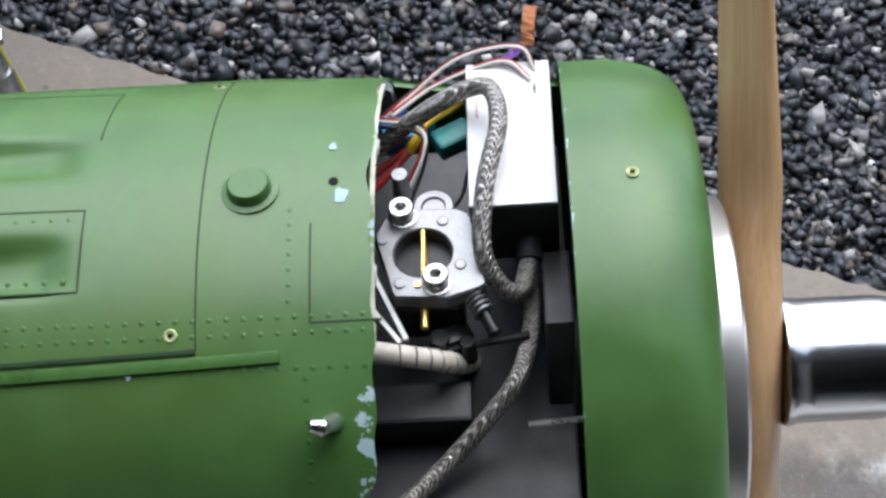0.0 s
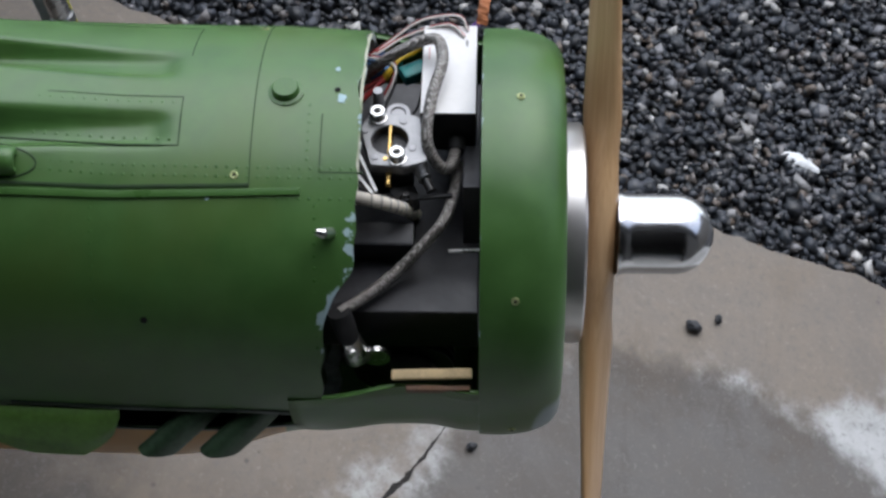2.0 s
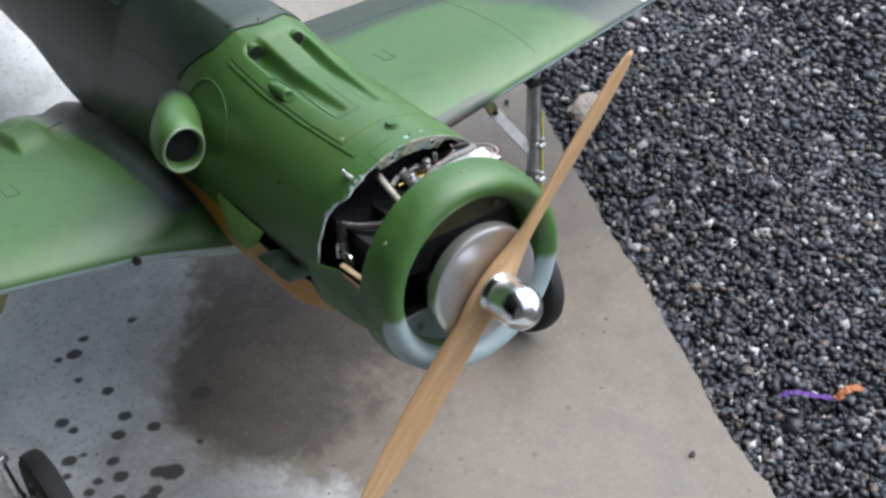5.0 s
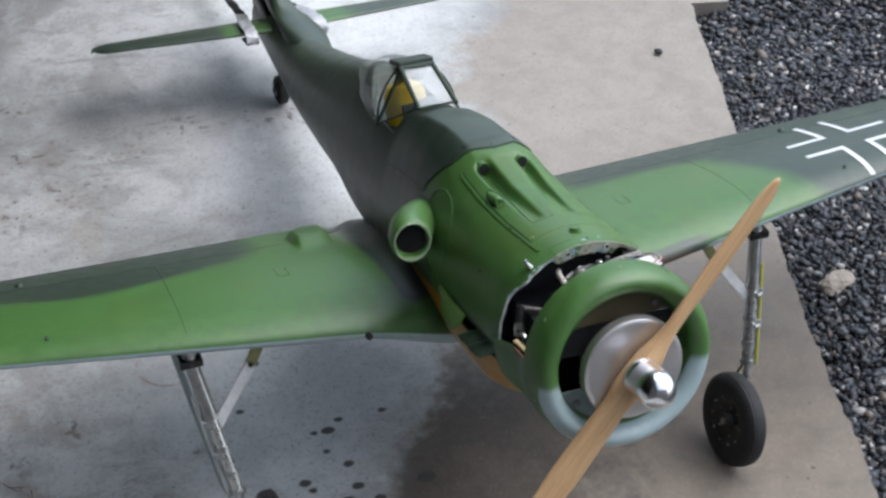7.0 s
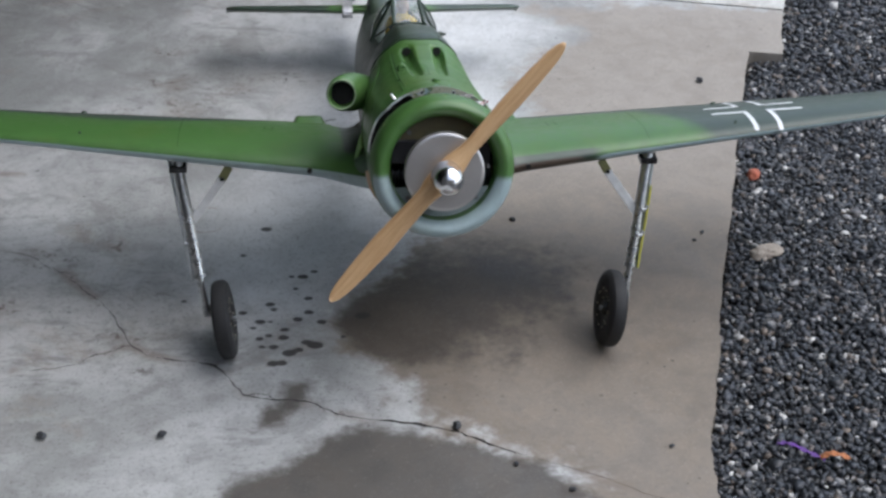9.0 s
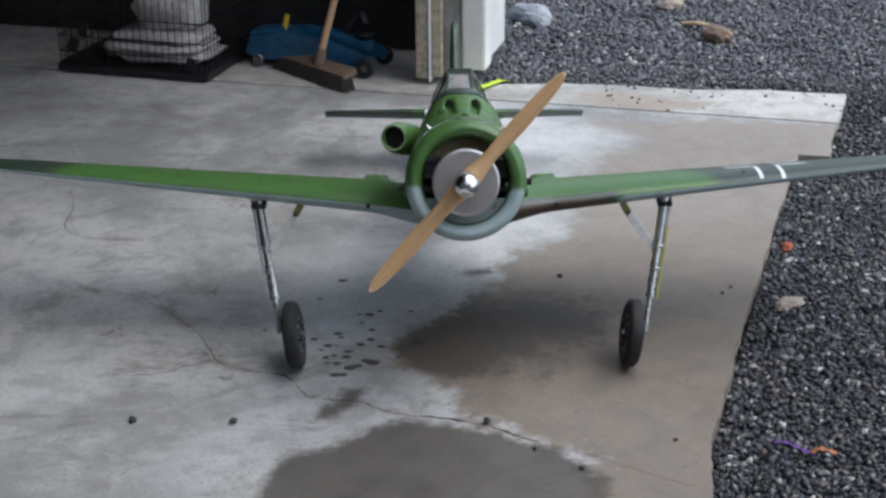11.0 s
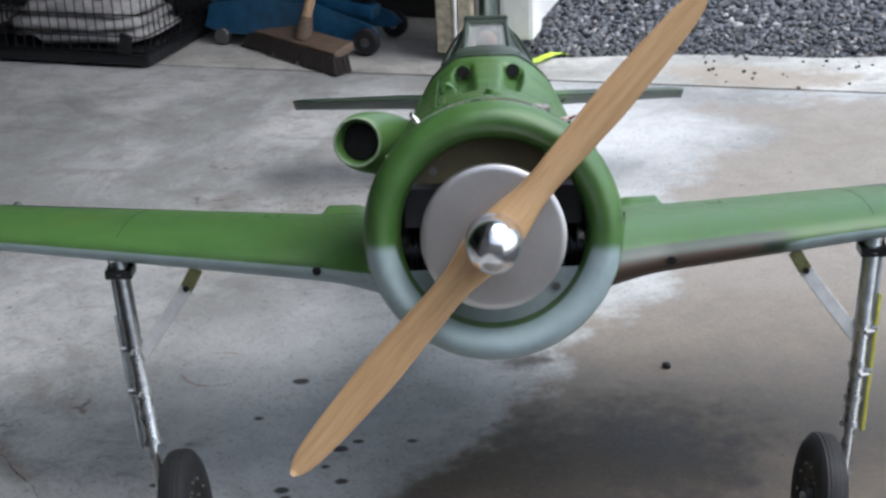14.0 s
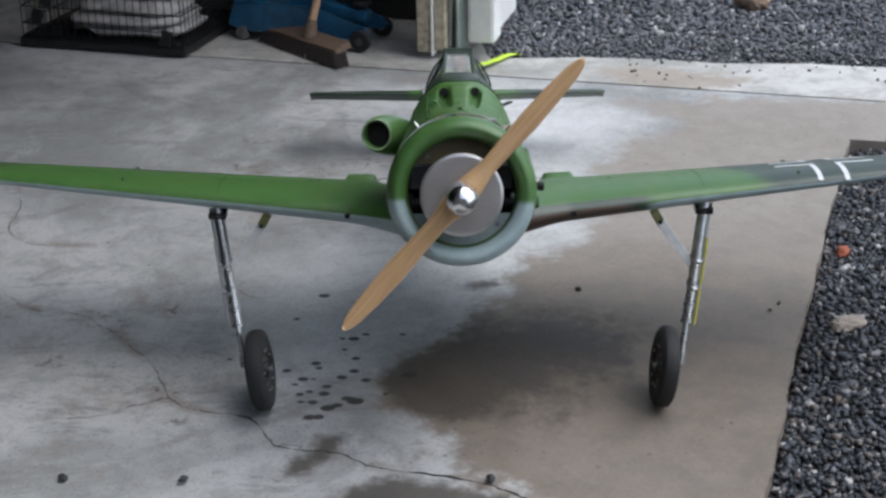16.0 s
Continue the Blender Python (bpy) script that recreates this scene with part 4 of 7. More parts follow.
def wing(side):
    xs = np.concatenate([np.linspace(0.03, 0.115, 8), np.linspace(0.12, 0.26, 36), np.linspace(0.275, 1.08, 54), 1.08 + 0.084 * np.sin(np.linspace(0.15, 1, 10) * math.pi / 2)])
    verts, dark, pale, soil, n = [], [], [], [], 72
    for x in xs:
        le, te, zle, thick = wing_shape(x)
        if x > 1.08:
            k = math.sqrt(max(0.0, 1 - ((x - 1.08) / 0.0855) ** 2))
            mid = le + 0.45 * (te - le)
            le, te = mid + (le - mid) * k, mid + (te - mid) * k
        if x < 0.22:
            le -= 0.030 * float(smooth(0.22, 0.08, x))
        chord = te - le
        root = float(smooth(0.20, 0.10, x))
        q = x / 1.1
        for c, h in airfoil(n, thick):
            y = le + c * chord
            z = zle - 0.046 * root * c + h * chord
            # fairing bump of the wing root
            if h > 0.01:
                box_x, box_c = smooth(0.172, 0.180, x) * (1 - smooth(0.232, 0.242, x)), smooth(0.62, 0.72, c) * (1 - smooth(0.83, 0.87, c))
                z += 0.014 * float(box_x * box_c)
                z += 0.030 * math.exp(-((x - 0.085) / 0.030) ** 2) * (0.4 + 0.6 * math.sin(math.pi * min(1, max(0, c))))
            verts.append((side * x, y, z))
            if side < 0:
                thr = 0.66 - 0.20 * math.exp(-((q - 0.54) / 0.17) ** 2)
                d = max(float(smooth(thr - 0.10, thr + 0.10, c) * smooth(0.22, 0.34, q)), float(smooth(0.82, 0.92, q + 0.1 * c)), max(float(smooth(0.142, 0.124, q) * smooth(0.04, 0.14, c)), 0.3 * float(smooth(0.140, 0.112, q) * smooth(0.16, 0.06, c))))
            else:
                d = max(float(smooth(0.52, 0.72, c + 0.05 * math.sin(q * 14)) * smooth(0.16, 0.30, q)), float(smooth(0.47, 0.58, q + 0.16 * c - 0.02)), float(smooth(0.05, 0.01, c) * smooth(0.38, 0.28, q)))
            if side > 0 and h < 0.010 and c < 0.25:
                d = max(d, float(smooth(0.40, 0.26, q)))
            dark.append(d)
            low = float(smooth(0.016, 0.002, h) * smooth(0.30, 0.10, c))
            soil.append(low * float(smooth(0.36, 0.24, q)) * (1.0 if side > 0 else 0.35))
            pale.append((float(smooth(0.012, -0.006, h)) if c < 0.2 else float(h < 0)) * (1 - (float(smooth(0.38, 0.28, q)) if side > 0 and c < 0.2 else 0.0)))
    m = 2 * n
    faces = grid_faces(len(xs), m, True) + [tuple(range(len(verts) - m, len(verts)))]
    zero = [0.0] * len(verts)
    return mesh_object("wing", verts, faces, M["paint"], plane, "camouflaged wing, " + ("green with a grey-green rear half" if side < 0 else "green at the root and grey-green outside"), True, dict(dark=dark, warm=zero, pale=pale, wear=zero, soil=soil))


wings = {s: wing(s) for s in (-1, 1)}


FIN = 0.33


def tail():
    for side in (-1, 1):
        for name, c0, c1, drop in (("tailplane", 0.0, 1.0, 0.0), ("elevator", 1.0, 1.5, 0.5)):
            verts, dark, n = [], [], 24
            xs = np.concatenate([np.linspace(0.0, 0.376, 14), 0.376 + 0.034 * np.sin(np.linspace(0.2, 1, 7) * math.pi / 2)])
            for x in xs:
                le, te = 1.680 + 0.05 * x / 0.41, 1.805
                if x > 0.376:
                    k = math.sqrt(max(0.0, 1 - ((x - 0.376) / 0.0345) ** 2))
                    mid = 0.5 * (le + te)
                    le, te = mid + (le - mid) * k, mid + (te - mid) * k
                ch = te - le
                if name == "tailplane":
                    loop = airfoil(n // 2, 0.13)
                    pts = [(le + c * ch, 0.052 + h * ch) for c, h in loop]
                else:
                    e = 0.066 * (1 - 0.4 * x / 0.41)
                    pts = []
                    for c, h in airfoil(n // 2, 0.16):
                        yy, zz = c * e, h * e
                        pts.append((te + 0.003 + yy * math.cos(drop) + zz * math.sin(drop), 0.051 - yy * math.sin(drop) + zz * math.cos(drop)))
                for y, z in pts:
                    verts.append((side * x, y, z))
                    dark.append(float(smooth(0.10, 0.16, x) * (1 - smooth(0.42, 0.5, x))) if side < 0 else 0.75 * float(smooth(0.10, 0.20, x)))
            m = len(pts)
            zero = [0.0] * len(verts)
            mesh_object(name, verts, grid_faces(len(xs), m, True) + [tuple(range(len(verts) - m, len(verts)))], M["paint"], plane, "green and grey-green " + name, True, dict(dark=dark, warm=zero, pale=zero, wear=zero))
    for name, lo, hi in (("fin", 0.0, 0.62), ("rudder", 0.63, 1.0)):
        verts, dark, n = [], [], 20
        zs = np.concatenate([np.linspace(0.02, FIN - 0.02, 18), FIN - 0.02 + 0.02 * np.sin(np.linspace(0.2, 1, 6) * math.pi / 2)])
        for z in zs:
            le = float(np.interp(z, [0.02, 0.072, 0.080, 0.102, 0.126, FIN - 0.02, FIN], [1.40, 1.46, 1.60, 1.69, 1.715, 1.80, 1.85]))
            te = 1.985 - 0.02 * abs(z - 0.1) / 0.15
            ch = te - le
            a, b = le + lo * ch, le + hi * ch
            for c, h in airfoil(n // 2, 0.09 if name == "fin" else 0.10):
                verts.append((h * ch * 1.9 if name == "fin" else h * ch * 0.75, a + c * (b - a), z))
                dark.append(0.9)
        m = n
        zero = [0.0] * len(verts)
        mesh_object(name, verts, grid_faces(len(zs), m, True) + [tuple(range(len(verts) - m, len(verts)))], M["paint"], plane, "grey-green tail " + name, True, dict(dark=dark, warm=zero, pale=zero, wear=zero))


tail()


# ---- airplane details ----
def on_body(y, deg, out=0.0):
    """A pose on the skin: z outward, y aft."""
    a = radians(deg)
    p = body_point(y, a, out)
    n = (body_point(y, a, 0.01) - body_point(y, a)).normalized()
    aft = Vector((0, 1, 0))
    aft = (aft - n * aft.dot(n)).normalized()
    side = aft.cross(n)
    return Matrix.Translation(p) @ Matrix((side, aft, n)).transposed().to_4x4()


def skin_line(name, points, w, h, material, label=""):
    """A low bead or seam that follows the skin through (y, degrees) points."""
    bm = bmesh.new()
    pts = []
    for (y0, a0), (y1, a1) in zip(points, points[1:]):
        k = max(2, int(abs(a1 - a0) / 3) + int(abs(y1 - y0) / 0.01))
        pts += [(y0 + (y1 - y0) * i / k, a0 + (a1 - a0) * i / k) for i in range(k)]
    pts.append(points[-1])
    ring = []
    for i, (y, a) in enumerate(pts):
        p = body_point(y, radians(a))
        q = body_point(*[(pts[min(i + 1, len(pts) - 1)][0]), radians(pts[min(i + 1, len(pts) - 1)][1])])
        o = body_point(pts[max(i - 1, 0)][0], radians(pts[max(i - 1, 0)][1]))
        d = (q - o).normalized()
        n = (body_point(y, radians(a), 0.01) - p).normalized()
        s = d.cross(n)
        ring.append([bm.verts.new(p + s * u + n * v) for u, v in ((-w / 2, -0.001), (-w / 2 * 0.8, h * 0.8), (0, h), (w / 2 * 0.8, h * 0.8), (w / 2, -0.001))])
    for p, q in zip(ring, ring[1:]):
        for k in range(4):
            bm.faces.new((p[k], p[k + 1], q[k + 1], q[k]))
    bm.faces.new(ring[0][::-1])
    bm.faces.new(ring[-1])
    return part(name, bm, material, plane, label, True)


M["seam"] = simple("dark_panel_gap", (0.018, 0.050, 0.012), 0.7, 0, 0.3, 60, 0)
for pts in ([(0.178, 40), (0.178, -25.2)], [(0.178, 40.5), (0.146, 40.5)], [(0.217, 33), (0.217, 14.5)], [(0.217, -1), (0.217, -15)], [(0.30, 34), (0.217, 33)], [(0.36, -15.5), (0.217, -15)], [(0.29, -1), (0.217, -1)], [(0.118, -21.5), (0.141, -21.5)], [(0.141, -21.5), (0.141, -5)], [(0.372, 40), (0.178, 40)]):
    skin_line("panel_seam", pts, 0.0008, 0.0002, M["seam"])
skin_line("panel_bead", [(0.412, -31.5), (0.30, -29.2), (0.151, -26.6)], 0.0045, 0.0016, M["green"], "raised green bead along the upper cowl panel")
skin_line("panel_step", [(0.412, -29.2), (0.30, -27.0), (0.178, -25.2)], 0.0022, 0.0009, M["seam"])


def rivets():
    """Rows of small raised rivets on the nose, joined."""
    bm = bmesh.new()
    rows = []
    for a in (-20.5, -23.0, -28.5):
        rows += [(y, a) for y in np.arange(0.124, 0.37, 0.0055)]
    rows += [(0.148, a) for a in np.arange(-18, 0, 2.6)] + [(y, -13.2) for y in np.arange(0.222, 0.30, 0.006)] + [(y, -2.5) for y in np.arange(0.222, 0.30, 0.006)]
    rows += [(0.143, a) for a in np.arange(-75, -28, 3.2)] + [(0.262, a) for a in np.arange(-80, -30, 3.0)] + [(y, 38) for y in np.arange(0.19, 0.34, 0.007)]
    for y, a in rows:
        m = on_body(float(y), float(a))
        lathe(bm, [(0.0010, -0.0002), (0.0009, 0.0001), (0.0005, 0.00022), (0.0, 0.00025)], 7, m)
    tagged(part("rivets", bm, M["green"], plane, "rows of small green rivets", True), kind="stuff")


rivets()


def screw(y, a, ring=False):
    bm = bmesh.new()
    m = on_body(y, a) if not ring else Matrix.Translation((0.1226 * math.sin(radians(a)), y, 0.1226 * math.cos(radians(a)))) @ Matrix.Rotation(radians(a), 4, "Y")
    lathe(bm, [(0.0023, -0.001), (0.0023, 0.0003), (0.0018, 0.0005), (0.0012, 0.0002), (0.0, 0.0002)], 14, m)
    part("screw", bm, M["screwhead"], plane, "small olive screw", True)
    bm = bmesh.new()
    for r in (0, 90):
        bmesh.ops.create_cube(bm, size=1.0, matrix=m @ Matrix.Translation((0, 0, 0.0006)) @ Matrix.Rotation(radians(r + 20), 4, "Z") @ Matrix.Diagonal((0.0018, 0.0005, 0.0005, 1)))
    part("screw_slot", bm, M["hole"], plane)


M["screwhead"] = simple("olive_screw", (0.42, 0.48, 0.22), 0.45, 0.4, 0.2, 90)
for y, a, ring in ((0.186, -22.6, False), (0.182, 35, False), (0.034, 1.5, True), (0.036, -53, True), (0.036, 52, True), (0.036, -105, True)):
    screw(y, a, ring=ring)


def nose_fittings():
    bm = bmesh.new()
    lathe(bm, [(0.0098, -0.002), (0.0098, 0.0004), (0.0076, 0.0008), (0.0072, 0.0038), (0.0066, 0.0046), (0.0, 0.0047)], 28, on_body(0.162, 1.5))
    part("filler_cap", bm, M["green"], plane, "round raised green filler cap", True)
    bm = bmesh.new()
    m = on_body(0.301, -21.5, 0.0016) @ Matrix.Rotation(radians(-90), 4, "X")
    lathe(bm, [(0.0, 0.0014), (0.0032, 0.0014), (0.0036, 0.0002), (0.0060, 0.0), (0.0074, 0.0012), (0.0081, 0.005), (0.0080, 0.012), (0.0069, 0.023), (0.0045, 0.034), (0.0006, 0.046)], 24, m)
    part("teardrop_fairing", bm, M["green"], plane, "green teardrop fairing with a blunt front", True)
    bm = bmesh.new()
    tube(bm, [body_point(0.318 + 0.027 * math.cos(t), radians(-21.7 + 4.6 * math.sin(t)), 0.0002) for t in (2 * math.pi * k / 24 for k in range(25))], 0.0006, 5, 2)
    part("fairing_seam", bm, M["seam"], plane, "", True)
    # latch stud by the open edge
    bm = bmesh.new()
    m = on_body(0.130, -37)
    rod(bm, m @ Vector((0, 0.004, -0.002)), m @ Vector((0, 0.007, 0.009)), 0.0034, 0.0024, 12)
    rod(bm, m @ Vector((0, 0.007, 0.009)), m @ Vector((0.001, 0.011, 0.011)), 0.0030, 0.0020, 10)
    part("latch_stud", bm, M["steel"], plane, "bright metal latch stud", True)
    for x in (-0.029, 0.029):
        bm = bmesh.new()
        rod(bm, (x, 0.397, 0.1395), (x, 0.422, 0.1395), 0.0088, 0.0088, 20)
        part("gun_shroud", bm, M["green"], plane, "", True)
        bm = bmesh.new()
        rod(bm, (x, 0.3960, 0.1395), (x, 0.401, 0.1395), 0.0076, 0.0076, 20)
        part("gun_port", bm, M["hole"], plane, "dark round gun port")
    for y, a, w in ((0.135, 11, 0.002), (0.131, 0, 0.0035), (0.046, -15, 0.0012), (0.046, -17, 0.0012), (0.200, -28.4, 0.0018)):
        m = on_body(y, a) if y > 0.1 else Matrix.Translation((0.1222 * math.sin(radians(a)), y, 0.1222 * math.cos(radians(a)))) @ Matrix.Rotation(radians(a), 4, "Y")
        bm = bmesh.new()
        lathe(bm, [(w, -0.001), (w * 0.9, 0.0003), (0, 0.0004)], 14, Matrix.Diagonal((1, 0.7, 1, 1)))
        for v in bm.verts:
            k = 1 + 0.75 * noise.noise((v.co.x / w * 1.6 + y * 90, v.co.y / w * 1.6, a))
            v.co = m @ Vector((v.co.x * k, v.co.y * k, v.co.z))
        part("paint_chip", bm, M["chipblue"], plane)
    for y, a, w in ((0.134, 3, 0.0017), (0.236, -61, 0.0020)):
        bm = bmesh.new()
        lathe(bm, [(w, -0.001), (w, 0.0004), (0.0, 0.0004)], 10, on_body(y, a))
        part("hole", bm, M["hole"], plane)


def nose_flange():
    """The chipped mounting flange ahead of the skin's front edge, and the hood ahead of the windscreen."""
    verts, n, rows = [], 72, 6
    for yy in (0.1145, 0.1162):
        for i in range(rows):
            for j in range(n):
                deg = -26 + 64 * j / (n - 1)
                deep = 0.0165 * (1 - 0.72 * float(smooth(21, 25, deg))) * (1 - 0.8 * float(smooth(-21, -26, deg))) + 0.0018 * noise.noise((deg * 0.3, 2.0, 0.5)) + 0.0008 * noise.noise((deg * 1.5, 5.0, 0.5))
                verts.append(body_point(0.1220, radians(deg), -0.0006 - deep * i / (rows - 1)) + Vector((0, yy - 0.1165 + 0.0050 * i / (rows - 1), 0)))
    k = n * rows
    f = grid_faces(rows, n) + [tuple(i + k for i in q[::-1]) for q in grid_faces(rows, n)]
    f += [(j, j + 1, k + j + 1, k + j) for j in range(n - 1)] + [(k - n + j, k - n + j + 1, 2 * k - n + j + 1, 2 * k - n + j) for j in range(n - 1)]
    mesh_object("nose_flange", verts, f, M["flange"], plane, "chipped cream and green mounting flange of the nose", True).data.set_sharp_from_angle(angle=radians(40))
    for deg in (-13.5, 14.5):
        m = Matrix.Translation(body_point(0.1220, radians(deg), -0.0075) + Vector((0, -0.0006, 0))) @ Matrix.Rotation(radians(11), 4, "X") @ AFT @ Matrix.Diagonal((1, 1, -1, 1))
        bm = bmesh.new()
        lathe(bm, [(0.0042, -0.001), (0.0042, 0.0010), (0.0028, 0.0010), (0.0028, 0.0)], 16, m)
        part("bolt_ring", bm, M["chipwhite"], plane, "pale ring round a bolt hole", True)
        bm = bmesh.new()
        lathe(bm, [(0.0030, -0.001), (0.0030, 0.0004), (0.0, 0.0004)], 14, m)
        part("bolt_hole", bm, M["hole"], plane)
    # hood panel that overlaps the cowl
    verts, n = [], 61
    ys = np.linspace(0, 1, 30)
    for out in (0.0016, -0.001):
        for y in ys:
            for j in range(n):
                deg = 56 * (-1 + 2 * j / (n - 1))
                verts.append(body_point(hood_front(deg) + (0.716 - hood_front(deg)) * y, radians(deg), out))
    k = n * len(ys)
    f = grid_faces(len(ys), n) + [tuple(i + k for i in q[::-1]) for q in grid_faces(len(ys), n)]
    edge = list(range(n)) + [i * n + n - 1 for i in range(1, len(ys))] + [(len(ys) - 1) * n + j for j in range(n - 2, -1, -1)] + [i * n for i in range(len(ys) - 2, 0, -1)]
    f += [(edge[i], edge[(i + 1) % len(edge)], edge[(i + 1) % len(edge)] + k, edge[i] + k) for i in range(len(edge))]
    zero, one = [0.0] * len(verts), [1.0] * len(verts)
    ob = mesh_object("hood_panel", verts, f, M["paint"], plane, "grey-green hood panel ahead of the windscreen", True, dict(dark=one, warm=zero, pale=zero, wear=zero))
    ob.data.set_sharp_from_angle(angle=radians(40))
    rim = [(0.716, -56), (0.60, -56)] + [(hood_front(d) - 0.001, d) for d in range(-56, 57, 7)] + [(0.60, 56), (0.716, 56)]
    skin_line("hood_gap", rim, 0.0032, 0.0006, M["seam"])
    for deg in (-50, -20, 0, 20, 50):
        bm = bmesh.new()
        lathe(bm, [(0.0022, -0.001), (0.0022, 0.0005), (0.0, 0.0008)], 10, on_body(hood_front(deg) + 0.009, deg, 0.0016))
        part("hood_screw", bm, M["black"], plane)


def chipped_cream():
    """Cream filler with patches of green and pale blue paint left on it."""
    m = Mat("chipped_cream_filler", 0.6)
    a, b, c = m.noise(70, 6, 0.65), m.noise(48, 4, 0.6, None, 0.4), m.noise(260, 3)
    col = m.mix(m.ramp(a, 0.35, 0.65), (0.40, 0.42, 0.30), (0.58, 0.58, 0.48))
    col = m.mix(m.ramp(b, 0.52, 0.56), col, (0.13, 0.20, 0.07))
    col = m.mix(m.ramp(a, 0.58, 0.61), col, (0.34, 0.46, 0.50))
    m.colour(col).bump(m.math("ADD", c, b), 0.3, 0.0006)
    return m.m


M["flange"] = chipped_cream()
M["chipblue"] = simple("bare_pale_blue_primer", (0.36, 0.50, 0.54), 0.6, 0, 0.25, 150, 0.2)
nose_fittings()
nose_flange()


def scoop():
    """The round supercharger intake on the starboard side."""
    line = [((-0.154, 0.372, 0.064), 0.0235), ((-0.154, 0.369, 0.064), 0.0262), ((-0.153, 0.373, 0.064), 0.0290), ((-0.150, 0.386, 0.063), 0.0318), ((-0.144, 0.405, 0.061), 0.0342), ((-0.134, 0.428, 0.058), 0.0355), ((-0.120, 0.454, 0.054), 0.0340), ((-0.104, 0.486, 0.05), 0.029), ((-0.090, 0.525, 0.044), 0.020)]
    verts, n, dark = [], 40, []
    inner = [((-0.135, 0.440, 0.0610), 0.0190), ((-0.152, 0.385, 0.0640), 0.0215)]
    rows = inner + line
    for (x, y, z), r in rows:
        for j in range(n):
            a = 2 * math.pi * j / n
            verts.append((x + r * math.cos(a), y, z + r * 1.06 * math.sin(a)))
            dark.append(float(smooth(0.435, 0.49, y + 0.012 * math.cos(a))))
    zero = [0.0] * len(verts)
    mesh_object("air_scoop", verts, grid_faces(len(rows), n, True), M["paint"], plane, "bulbous green supercharger air scoop", True, dict(dark=dark, warm=zero, pale=zero, wear=zero))
    # near-black disc closes the mouth, its shade put into the colour
    bm = bmesh.new()
    rod(bm, (-0.1525, 0.384, 0.064), (-0.149, 0.395, 0.0635), 0.0216, 0.0205, 32)
    part("scoop_throat", bm, M["hole"], plane, "near-black disc standing in for the scoop's inner shade")
    bm = bmesh.new()
    tube(bm, [(-0.154 + 0.0262 * math.cos(a), 0.3690, 0.064 + 0.0262 * 1.06 * math.sin(a)) for a in (2 * math.pi * k / 20 for k in range(21))], 0.0016, 6, 3)
    part("scoop_lip", bm, M["chiplip"], plane, "worn pale lip", True)
    bm = bmesh.new()
    tube(bm, [body_point(0.412 + 0.052 * math.cos(a), radians(-68 + 23 * math.sin(a))) for a in (2 * math.pi * k / 24 for k in range(25))], 0.0012, 6, 3)
    part("scoop_seam", bm, M["green"], plane, "", True)


M["chiplip"] = simple("worn_green_lip", (0.24, 0.32, 0.20), 0.5, 0, 0.3, 60)
scoop()


